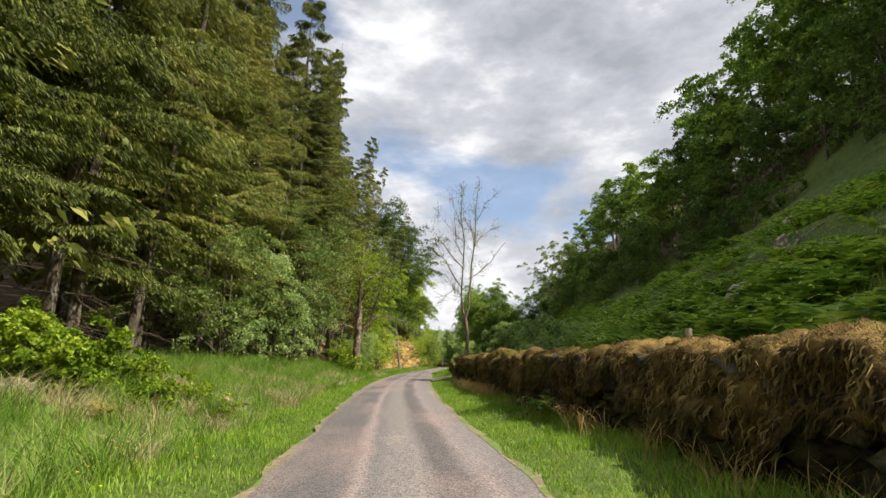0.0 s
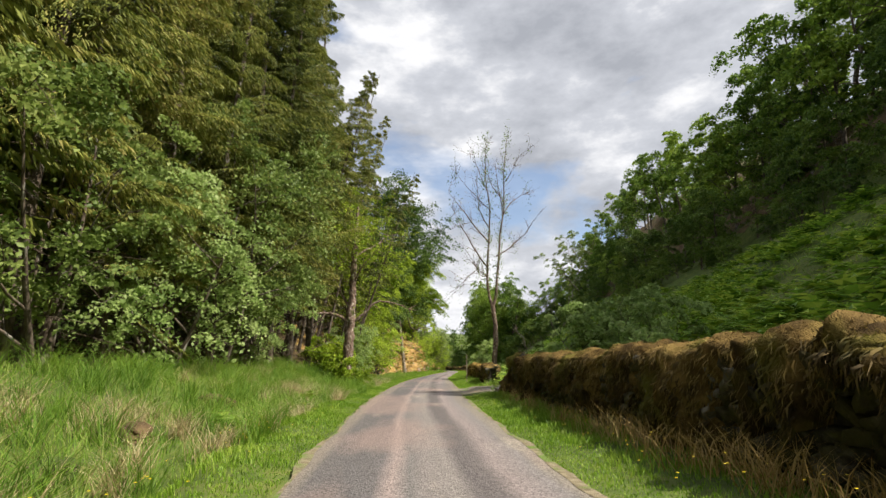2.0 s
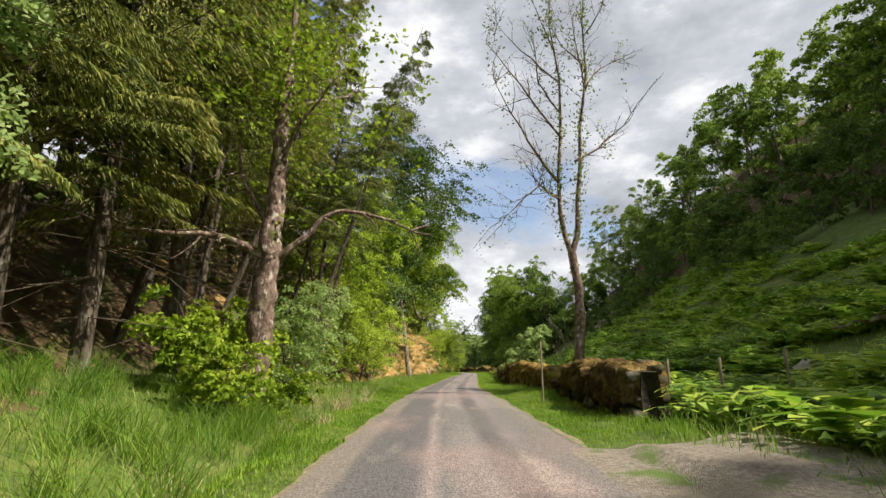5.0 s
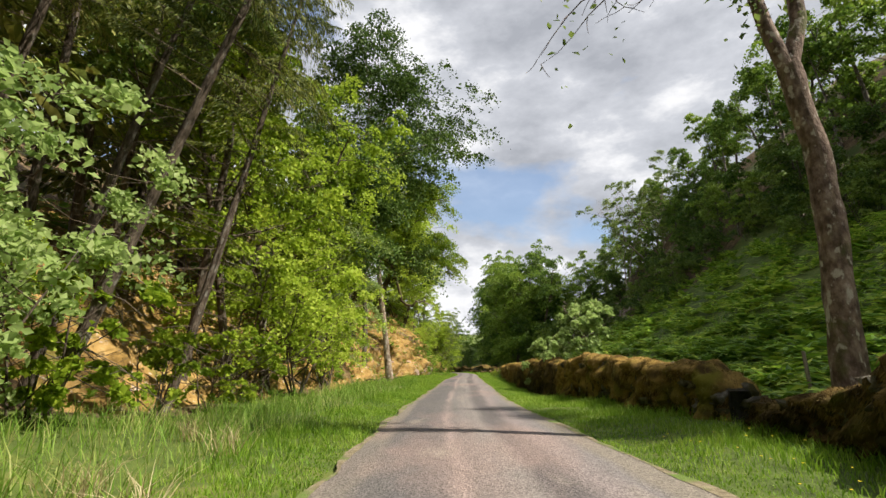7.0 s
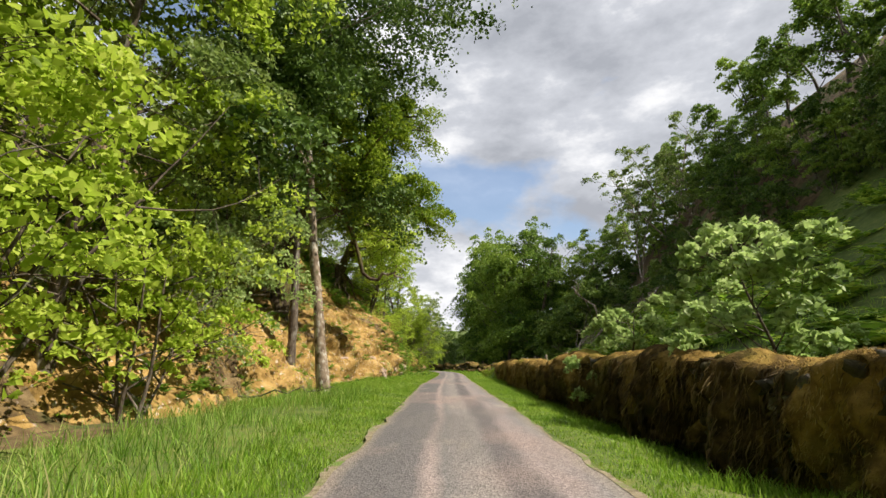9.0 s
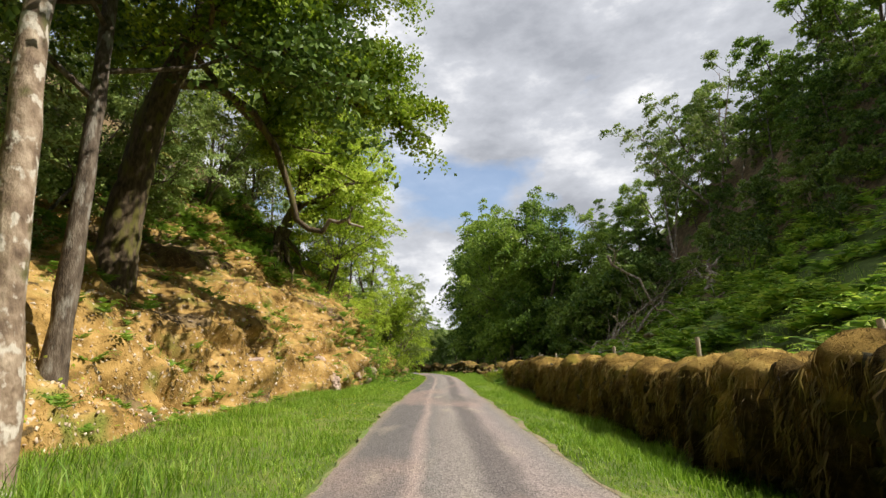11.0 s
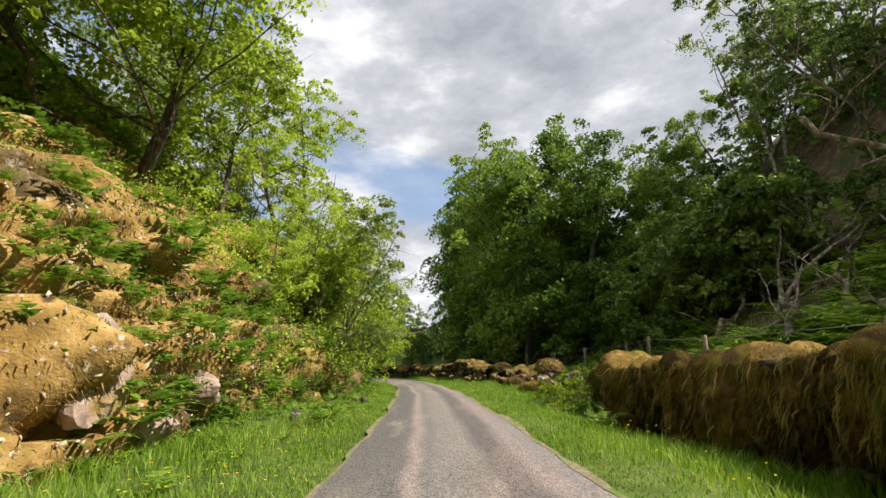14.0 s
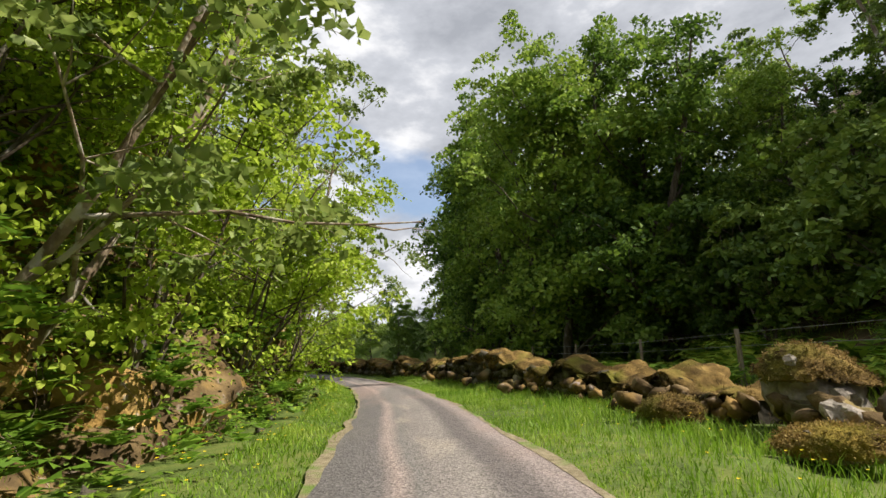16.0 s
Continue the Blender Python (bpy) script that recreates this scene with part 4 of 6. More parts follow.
def build_wall(name, pts, thick, drape, amp, near, label, seed, lumps=1.0, mossmat=None, fuzz=None, brown=([0, 99], [0.62, 0.62]), tress=0.04):
    """A dry-stone wall under a blanket of moss. pts: (x, y, height) of its road face; near: the stretch of y whose
    stones are single; brown: how far up the face the shade is painted, over y.
    """
    r = np.random.default_rng(seed)
    u, xy, t, n, h = wall_line(pts)
    h = h + 0.07 * fbm(u * 0.5, 0, seed=seed)
    if name == "collapsed_wall":
        h = np.clip(h + 0.3 * fbm(u * 0.9, 1, seed=seed + 2), 0.2, 1.4)
    base = thing(name, (float(xy[0, 0]), float(xy[0, 1]), 0), label, "wall")
    ox, oy = float(xy[0, 0]), float(xy[0, 1])
    org = np.array([ox, oy, 0])
    gz = height(xy[:, 0], xy[:, 1])
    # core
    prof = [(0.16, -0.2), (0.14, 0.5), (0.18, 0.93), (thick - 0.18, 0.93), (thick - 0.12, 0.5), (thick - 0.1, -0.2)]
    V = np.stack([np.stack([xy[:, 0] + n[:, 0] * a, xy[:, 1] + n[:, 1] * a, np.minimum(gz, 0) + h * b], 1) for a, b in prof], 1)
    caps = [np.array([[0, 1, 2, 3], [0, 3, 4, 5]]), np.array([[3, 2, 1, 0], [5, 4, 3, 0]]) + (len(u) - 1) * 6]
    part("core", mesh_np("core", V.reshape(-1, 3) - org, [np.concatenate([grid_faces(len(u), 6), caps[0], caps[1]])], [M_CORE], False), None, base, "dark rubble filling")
    # stones
    rest, single = Heap(), 0
    for side in (0, 1):
        if side and name != "stone_wall":
            continue
        z = 0.08
        while z < h.max() - 0.12:
            rowh = r.uniform(0.15, 0.27)
            s = r.uniform(0, 0.3)
            while s < u[-1] - 0.15:
                ln = r.uniform(0.2, 0.52)
                i = min(int((s + ln / 2) / 0.1), len(u) - 1)
                if z + rowh * 0.5 < h[i] - 0.06:
                    off = (0.12 + 0.04 * r.normal()) if not side else thick - 0.12
                    p = (xy[i, 0] + n[i, 0] * off, xy[i, 1] + n[i, 1] * off, min(gz[i], 0) + z + rowh / 2)
                    p = (p[0], p[1], p[2] + r.normal() * 0.05)
                    m = Matrix.Translation((p[0] - ox, p[1] - oy, p[2])) @ Euler((r.normal() * 0.2, r.normal() * 0.28, math.atan2(t[i, 1], t[i, 0]) + r.normal() * 0.12)).to_matrix().to_4x4() @ Matrix.Diagonal((ln * r.uniform(0.7, 1.1), r.uniform(0.28, 0.46), rowh * r.uniform(0.75, 1.2), 1))
                    b = r.integers(0, 7)
                    if not side and near[0] < p[1] < near[1] and single < 290:
                        ob = new("stone", BLOCK_MESH[b])
                        ob.parent, ob.matrix_local = base, m
                        single += 1
                    else:
                        a = np.array(m)
                        rest.add(BLOCKS[b][0] @ a[:3, :3].T + a[:3, 3], None, BLOCKS[b][1])
                s += ln + 0.01
            z += rowh
    if rest.n:
        tagged(part("stonework", rest, M_STONE, base), kind="stuff")
    # moss blanket
    m = 26
    dr = np.clip(drape + amp * fbm(u * 0.7, 3, seed=seed + 5) + 0.5 * amp * fbm(u * 2.6, 3, seed=seed + 6), 0.04, 1.0) * h
    w = np.linspace(0, 1, m)
    fr, tp = 0.45, 0.85
    a1, a2, a3 = np.clip(w / fr, 0, 1), np.clip((w - fr) / (tp - fr), 0, 1), np.clip((w - tp) / (1 - tp), 0, 1)
    off = -0.07 + a2[None] * (thick + 0.12) + 0 * u[:, None]
    zz = h[:, None] - dr[:, None] * (1 - a1[None]) - 0.35 * a3[None] + 0.07 * np.sin(a2[None] * np.pi)
    on = np.stack([-(1 - a2) + a2, np.sin(a2 * np.pi) * 1.0 + (a2 == 0) * 0.0], 1)
    on = on / (np.linalg.norm(on, axis=1, keepdims=True) + 1e-9)
    U, Wd = np.repeat(u[:, None], m, 1), np.repeat((w * 2.0)[None], len(u), 0)
    lump = 0.25 * np.abs(vnoise(U * 1.5, Wd * 1.8, seed=seed + 9)) + 0.15 * np.abs(vnoise(U * 3.6, Wd * 3.4, seed=seed + 12)) + tress * fbm(U * 3.6, Wd * 0.4, seed=seed + 13) + 0.95 * tress * fbm(U * 8.0, Wd * 0.6, seed=seed + 14) + 0.055 * fbm(U * 6.0, Wd * 7.0, octaves=3, seed=seed + 15)
    lump = (lump - 0.10) * lumps * (1 - 0.4 * np.sin(np.clip(a2, 0, 1) * np.pi))[None]
    lump[:, 0] -= 0.07
    off = off + lump * on[None, :, 0]
    zz = zz + lump * on[None, :, 1]
    e = np.clip(np.minimum(u, u[-1] - u) / 0.55, 0, 1)
    q = np.sqrt(1 - (1 - e) ** 2)[:, None]
    off = thick / 2 + (off - thick / 2) * q
    zz = zz * (0.25 + 0.75 * q)
    # below this row the face takes the brown that also paints its shade
    shade_hem = m * fr * (np.interp(xy[:, 1], *brown) + 0.45 * fbm(u * 1.4, 2, seed=seed + 20) + 0.2 * fbm(u * 6.0, 4, seed=seed + 21))
    MV = np.stack([xy[:, :1] + n[:, :1] * off, xy[:, 1:] + n[:, 1:] * off, np.minimum(gz, 0)[:, None] + zz], 2)
    part("moss", mesh_np("moss", MV.reshape(-1, 3) - org, grid_faces(len(u), m)[:, ::-1], [mossmat or M_MOSS, M_MOSS_SHADE], True, (np.arange(m - 1)[None] < shade_hem[:-1, None]).astype(int).ravel()), None, base, "thick dry orange-brown moss blanket")
    # strands
    k = int(len(u) * (170 if name == "stone_wall" else 60))
    ii, jj = r.integers(0, len(u) - 1, k), r.integers(0, m - 1, k)
    fa, fb = r.random((k, 1)), r.random((k, 1))
    p = MV[ii, jj] * (1 - fa) * (1 - fb) + MV[ii + 1, jj] * fa * (1 - fb) + MV[ii, jj + 1] * (1 - fa) * fb + MV[ii + 1, jj + 1] * fa * fb
    nn = np.stack([n[ii, 0] * on[jj, 0], n[ii, 1] * on[jj, 0], on[jj, 1]], 1)
    face = (jj < m * fr)
    d = unit(nn * 0.55 + r.normal(size=(k, 3)) * 0.4 + np.where(face[:, None], [[0, 0, -1.3]], [[0, 0, 0.25]]))
    ln = r.uniform(0.03, 0.09, (k, 1)) * np.where(face, 1.0 + 14 * tress, 0.7)[:, None]
    sd = unit(np.cross(d, r.normal(size=(k, 3)))) * 0.008
    v = np.stack([p - sd, p + sd, p + d * ln], 1).reshape(-1, 3) - org
    tagged(part("moss_fringe", mesh_np("moss_fringe", v, np.arange(3 * k).reshape(-1, 3), [fuzz or M_FUZZ, M_FUZZ_SHADE], False, (jj + r.normal(size=k) * 1.5 < shade_hem[ii]).astype(int)), None, base), kind="stuff")
    # hanging tresses
    if tress > 0.1:
        k = int(len(u) * 26)
        ii = r.integers(0, len(u) - 1, k)
        ii = np.clip((np.round(ii / 3.0) * 3 + r.normal(size=k) * 0.8).astype(int), 0, len(u) - 1)
        jj = r.integers(int(m * fr * 0.25), int(m * fr) + 2, k)
        p = MV[ii, jj] + np.stack([t[ii, 0], t[ii, 1], 0 * u[ii]], 1) * r.uniform(-0.06, 0.06, (k, 1))
        o = np.stack([-n[ii, 0], -n[ii, 1], 0 * u[ii]], 1)
        ln = r.uniform(0.12, 0.42, (k, 1)) * (tress / 0.24)
        sd = np.stack([t[ii, 0], t[ii, 1], r.normal(size=k) * 0.2], 1) * r.uniform(0.006, 0.02, (k, 1))
        q = p + o * r.uniform(0.03, 0.10, (k, 1)) - np.array([0, 0, 0.4]) * ln
        e = q + o * r.normal(size=(k, 1)) * 0.02 - np.array([0, 0, 0.6]) * ln
        v = np.stack([p - sd, p + sd, q + sd * 1.2, q - sd * 1.2, e], 1).reshape(-1, 3) - org
        a = np.arange(k)[:, None] * 5
        tagged(part("moss_tresses", mesh_np("moss_tresses", v, [a + [3, 2, 4], a + [0, 1, 2, 3]], [fuzz or M_FUZZ, M_FUZZ_SHADE], False, np.tile(jj < shade_hem[ii], 2).astype(int)), None, base), kind="stuff")
    return base


build_wall("stone_wall", [(3.8, -8, 1.42), (3.95, 4, 1.42), (4.1, 15, 1.45), (4.3, 22, 1.48), (4.75, 30, 1.5), (5.0, 34, 1.5), (5.1, 37.2, 1.42), (5.12, 38.2, 0.9), (5.15, 39.2, 0.35)], 0.75, 0.76, 0.4, (22, 40), "old dry-stone wall topped with brown moss beside the road", 41, 1.25, M_MOSS_TAN, M_FUZZ_TAN, ([0, 40], [0.68, 0.68]), 0.12)
build_wall("stone_wall", [(6.5, 49.6, 1.15), (6.6, 51, 1.25), (7.0, 54, 1.3), (7.9, 58.3, 1.3), (8.1, 59.2, 1.2), (8.25, 59.9, 0.65), (8.6, 61.5, 0.5), (8.9, 62.9, 0.5)], 0.75, 0.65, 0.4, (49, 64), "dry-stone wall with mossy top starting at a field entrance", 43, 1.2, M_MOSS_TAN, M_FUZZ_TAN, ([0, 99], [0.85, 0.85]))
build_wall("stone_wall", [(9.0, 63.4, 0.7), (9.05, 64.4, 1.05), (9.15, 68, 1.25), (9.4, 73, 1.45), (9.65, 75.2, 1.5)], 0.8, 0.95, 0.15, (62, 64), "low stone wall wholly buried under golden moss cushions", 49, 1.5, None, None, ([0, 99], [0.15, 0.15]))
build_wall("stone_wall", [(9.6, 74.4, 1.5), (10.6, 79.5, 1.8), (12.0, 87, 1.85), (13.4, 94.6, 1.62), (14.7, 102, 1.72), (15.35, 105.5, 1.72), (16.1, 108.7, 1.68), (17.5, 115, 1.6), (18.0, 118.4, 1.55), (18.25, 120.2, 1.45), (18.4, 121.1, 1.3)], 0.8, 0.9, 0.22, (98, 121), "long dry-stone wall draped in thick orange moss", 45, 1.05, None, None, ([80, 90, 97], [1.05, 0.8, 0.12]), 0.24)
build_wall("collapsed_wall", [(19.8, 128.8, 0.5), (19.9, 131, 0.4), (19.6, 134, 0.55), (19.2, 137.5, 0.95), (18.9, 142, 0.85), (18.4, 148, 0.8), (17.4, 154, 0.8), (15.2, 162, 0.85), (11, 171, 0.9), (3, 184, 1.0)], 0.9, 0.35, 0.5, (128, 146), "tumbled low wall grown over with moss", 47, 1.4, M_MOSS_TAN, M_FUZZ_TAN, ([0, 200], [0.85, 0.85]))


def boulder(name, at, size, seed, mat, label, moss=0.0, turn=0, mossmat=None):
    """A weathered boulder, with a blanket of moss on it where moss is set."""
    bm = bmesh.new()
    bmesh.ops.create_icosphere(bm, subdivisions=4, radius=0.5)
    co = np.array([v.co for v in bm.verts])
    dd = 0.95 + 0.30 * fbm(co[:, 0] * 1.8, co[:, 1] * 2.2, co[:, 2] * 2.2, seed=seed) + 0.16 * np.round(fbm(co[:, 0] * 3, co[:, 1] * 3, co[:, 2] * 3, 2, seed=seed + 3) * 3) / 3 + 0.05 * fbm(co[:, 0] * 9, co[:, 1] * 9, co[:, 2] * 9, 2, seed=seed + 5)
    for v, k in zip(bm.verts, dd):
        v.co = Vector((v.co.x * size[0], v.co.y * size[1], max(v.co.z, -0.3) * size[2])) * float(k)
    ob = thing(name, at, label, "boulder", turn=turn)
    part("rock", bm, mat, ob)
    if moss:
        r = np.random.default_rng(seed)
        bm = bmesh.new()
        bmesh.ops.create_icosphere(bm, subdivisions=4, radius=0.5)
        bmesh.ops.delete(bm, geom=[v for v in bm.verts if v.co.z < moss + 0.10 * noise.noise(v.co * 3)], context="VERTS")
        for v in bm.verts:
            k = 1.12 + 0.22 * float(fbm(v.co.x * 2.2, v.co.y * 2.2, v.co.z * 2.2, seed=seed)) + 0.03 * r.normal()
            v.co = Vector((v.co.x * size[0], v.co.y * size[1], v.co.z * size[2])) * k
        co, no = np.array([v.co for v in bm.verts]), np.array([v.normal for v in bm.verts])
        bmesh.ops.solidify(bm, geom=bm.faces, thickness=0.05)
        part("moss", bm, mossmat or M_MOSS_TAN, ob, "brown moss cushion")
        k = r.integers(0, len(co), 5000)
        p = co[k] + r.normal(size=(5000, 3)) * 0.02
        d = unit(unit(p) * 0.8 + r.normal(size=(5000, 3)) * 0.4 + [0, 0, -0.2]) * r.uniform(0.012, 0.045, (5000, 1))
        sd = unit(np.cross(d, r.normal(size=(5000, 3)))) * 0.01
        tagged(part("moss_fringe", mesh_np("moss_fringe", np.stack([p - sd, p + sd, p + d], 1).reshape(-1, 3), np.arange(15000).reshape(-1, 3), [M_FUZZ if mossmat else M_FUZZ_TAN]), None, ob), kind="stuff")
    return ob


boulder("mossy_boulder", (19.95, 127.9, 0.42), (1.45, 1.2, 1.2), 61, M_ROCK, "large split boulder capped with brown moss", 0.12, 20)
boulder("boulder", (20.7, 127.0, 0.28), (1.0, 0.9, 0.85), 63, M_ROCK, "bare grey-brown boulder in the tumbled wall", 0.0, 50)
boulder("mossy_boulder", (18.6, 126.6, 0.06), (0.95, 0.7, 0.45), 65, M_ROCK, "low rock under a cushion of orange moss", -0.15, -30, M_MOSS)
boulder("boulder", (19.25, 126.9, 0.2), (0.75, 0.6, 0.6), 68, M_ROCK, "small fallen wall stone in the grass", 0, 10)
boulder("mossy_boulder", (18.9, 129.6, 0.08), (0.7, 0.9, 0.5), 66, M_ROCK, "low mossy mound of fallen wall stones", -0.1, 20)
boulder("mossy_boulder", (19.6, 137.2, 0.3), (1.1, 0.9, 0.9), 69, M_ROCK, "rounded boulder capped with brown moss", 0.0, 0)
boulder("boulder", (-4.3, 15.8, float(height(-4.3, 15.8)) + 0.25), (0.4, 0.4, 0.6), 71, M_EARTH, "reddish-brown standing stone in the rough grass", 0, 0)
for k, (x, y) in enumerate([(-4.23, 21.6), (-4.34, 23.11), (-4.56, 25.75), (-5.07, 31.46), (-3.87, 38.5), (-3.69, 37.1), (-3.77, 36.32), (-3.96, 35.76)]):
    boulder("earth_clod", (x, y, float(height(x, y)) + 0.02), (0.6, 1.1, 0.42), 160 + k, M_LITTER, "crumbling bare earth on the side of the ditch", 0, 25 * k)
boulder("boulder", (-6.8, 11.4, float(height(-6.8, 11.4)) + 0.08), (0.8, 0.5, 0.35), 73, M_ROCK, "flat grey stone in the rough grass", 0, 15)
boulder("boulder", (-5.6, 11.8, float(height(-5.6, 11.8)) + 0.08), (0.7, 0.4, 0.3), 75, M_ROCK, "flat grey stone in the rough grass", 0, -10)
boulder("boulder", (5.2, 40.0, 0.1), (0.55, 0.5, 0.45), 77, M_ROCK, "fallen stone at the end of the wall", 0, 30)


M_PINK = material("bare_pinkish_rock", [(0.3, (0.19, 0.13, 0.10)), (0.5, (0.37, 0.27, 0.22)), (0.7, (0.52, 0.42, 0.36))], 3, 0.85, bump=0.9, bump_scale=14, spots=(1.4, 0.55, 0.66, (0.30, 0.20, 0.07)))
for k, (y, z, sy, sz) in enumerate(((115.4, 1.1, 1.3, 1.3), (116.4, 0.45, 0.9, 0.7), (112.4, 1.5, 0.9, 0.8), (110.6, 0.5, 1.0, 0.7), (113.6, 0.7, 0.8, 0.9), (105.5, 1.6, 0.7, 0.5), (118.0, 1.0, 1.0, 0.6))):
    row = int((y - 44) / 0.18)
    col = int(np.argmin(np.abs(CZ[row] - z)))
    boulder("rock_slab", (float(CX[row, col]) - 0.22, y, z - 0.1), (0.9, sy * 1.25, sz * 1.3), 140 + k, M_PINK, "bare pinkish rock breaking through the moss", 0, 10 * k)


# ---- timber ----
def post(name, x, y, top, rad, label, group="", tilt=(0, 0), square=False, below=0.4):
    z = float(height(x, y))
    ob = thing(name, (x, y, z), label, "post", group)
    hp = Heap()
    hh = max(0.5, top - z)
    pts = np.array([[0, 0, -below], [tilt[0] * 0.5, tilt[1] * 0.5, hh * 0.5], [tilt[0], tilt[1], hh - 0.02], [tilt[0], tilt[1], hh]])
    tube(hp, pts, [rad * 1.04, rad, rad * 0.97, rad * 0.8], 4 if square else 10)
    n = 4 if square else 10
    hp.add(hp.v[-1][-n:], None, None)
    k = hp.n - n
    for i in range(1, n - 1):
        hp.t.append(np.array([[k, k + i, k + i + 1]]))
    part("shaft", hp, M_WOOD, ob)
    return ob


F = "fence posts"
for x, y, top, rad in ((8.7, 15.3, 2.25, 0.10), (9.2, 21.0, 2.1, 0.045), (9.5, 26.7, 2.2, 0.05), (9.0, 33, 2.0, 0.05), (6.0, 37.2, 1.5, 0.06), (9.0, 9.0, 2.6, 0.11)):
    post("fence_post", x, y, top, rad, "round weathered fence post behind the wall", F, (0.03, 0.0))
for x, y, top in ((7.7, 52.4, 1.35), (8.6, 52.0, 1.4), (9.9, 51.6, 1.45), (11.4, 51.0, 1.7)):
    post("fence_post", x, y, top, 0.045, "slim fence post at the field entrance", F, (0.02, 0.02))
post("marker_pole", 6.1, 55.75, 2.1, 0.03, "slim pale grey marker pole in the verge", below=0.3)
post("fence_post", 12.2, 64.8, 1.45, 0.06, "short pale fence post behind the wall", F, (-0.05, 0), True)
ENDS = [(24.0, 128.3, 1.75, 0.06), (25.3, 134.7, 1.7, 0.10), (26.0, 140.4, 1.6, 0.06), (26.5, 146.7, 1.6, 0.055), (26.8, 153, 1.65, 0.06), (27.0, 160, 1.7, 0.06), (26.9, 168, 1.8, 0.06)]
MIDS = [(14.0, 90, 1.75, 0.05), (15.2, 95.5, 1.75, 0.06), (16.4, 101.8, 1.7, 0.06), (17.6, 107.5, 1.65, 0.06), (18.8, 113, 1.62, 0.06), (20.0, 118.4, 1.6, 0.06), (21.8, 123.4, 1.8, 0.06)]
for x, y, top, rad in MIDS + ENDS:
    post("fence_post", x, y, top, rad, "weathered fence post carrying wire", F, (0.03, 0.02), rad > 0.09)
for drop in (0.12, 0.5):
    w = thing("fence_wire", (21.8, 123.4, 0), "thin galvanised wire strung between fence posts", "wire")
    hp = Heap()
    line = [(x - 21.8, y - 123.4, top - drop) for x, y, top, _ in MIDS[2:] + ENDS]
    tube(hp, line, [0.006] * len(line), 4)
    part("strand", hp, M_WIRE, w)


def stump(x, y, rad, h, label, seed, mat=None):
    r = np.random.default_rng(seed)
    ob = thing("tree_stump", (x, y, float(height(x, y))), label, "stump")
    n, a = 18, np.linspace(0, 2 * np.pi, 18, endpoint=False)
    rows = []
    flare = 1 + 0.35 * np.abs(np.sin(a * 2.5 + r.uniform(0, 3)))
    for z, k in ((-0.3, 1.5), (0.1, 1.25), (h * 0.5, 1.0), (h * 0.9, 0.95), (h, 0.9)):
        rr = rad * k * (flare if z < h * 0.4 else 1 + 0.08 * np.sin(a * 3))
        rows.append(np.stack([np.cos(a) * rr, np.sin(a) * rr, np.full(n, z) + (0.25 * h * np.cos(a) + r.normal(size=n) * 0.05 if z > h * 0.8 else 0)], 1))
    v = np.concatenate(rows)
    i = np.arange(4)[:, None] * n + np.arange(n)[None]
    j = np.arange(4)[:, None] * n + (np.arange(n)[None] + 1) % n
    part("bark", mesh_np("bark", v, np.stack([i, j, j + n, i + n], 2).reshape(-1, 4), [mat or M_BARK_PALE], True), None, ob)
    top = rows[-1]
    v2 = np.concatenate([top, top.mean(0, keepdims=True) + [[0, 0, 0.03]]])
    part("cut_face", mesh_np("cut_face", v2, np.stack([np.arange(n), (np.arange(n) + 1) % n, np.full(n, n)], 1), [M_CUT]), None, ob, "bleached sawn face")
    return ob


def log(name, a, b, rad, label, seed, mat, twigs=0, category="log"):
    """A fallen trunk or limb from a to b, with broken side branches."""
    r = np.random.default_rng(seed)
    a, b = np.array(a, float), np.array(b, float)
    ob = thing(name, tuple(a), label, category)
    hp = Heap()
    n = 9
    pts = (b - a)[None] * np.linspace(0, 1, n)[:, None] + r.normal(size=(n, 3)) * np.linalg.norm(b - a) * 0.025
    pts[0] = 0
    rr = rad * np.linspace(1, 0.35, n)
    tube(hp, pts, rr, 8)
    for k in range(twigs):
        i = r.integers(1, n)
        d = unit((b - a)) + r.normal(size=3) * 0.9 + np.array([0, 0, 0.4])
        tw = wander(pts[i], d, np.linalg.norm(b - a) * r.uniform(0.15, 0.4), 5, r, 0.22)
        tube(hp, tw, rr[i] * 0.45 * np.linspace(1, 0.25, 5), 5)
        for q in range(2):
            t2 = wander(tw[r.integers(1, 4)], d + r.normal(size=3) * 0.8, np.linalg.norm(b - a) * 0.12, 4, r, 0.25)
            tube(hp, t2, rr[i] * 0.2 * np.linspace(1, 0.3, 4), 4)
    part("limb", hp, mat, ob)
    return ob


def on_slope(x, y, up=0.1):
    return (x, y, float(height(x, y)) + up)


stump(15.2, 21.6, 0.42, 0.75, "bleached grey tree stump on the bracken slope", 91, M_CUT)
log("fallen_log", on_slope(14.5, 21.0, 0.35), on_slope(13.5, 21.9, 0.5), 0.2, "short bleached log leaning on a stump", 92, M_CUT)
stump(27.3, 31.8, 0.35, 1.0, "old broken stump on the slope", 93)
stump(21.5, 26.0, 0.3, 0.7, "old grey stump among bracken", 94)
log("fallen_log", on_slope(10.0, 8.3, 0.2), on_slope(12.5, 9.0, 0.3), 0.22, "bleached felled log lying behind the wall", 95, M_CUT)
log("fallen_branch", on_slope(15.0, 29.0, 0.3), on_slope(20.0, 30.6, 0.5), 0.07, "crooked dead branch lying on the slope", 96, M_BARK_PALE, 5, "branch")
log("fallen_branch", on_slope(19.0, 24, 0.25), on_slope(28.5, 27.5, 0.3), 0.08, "long dead branch lying on the slope", 97, M_BARK_PALE, 3, "branch")
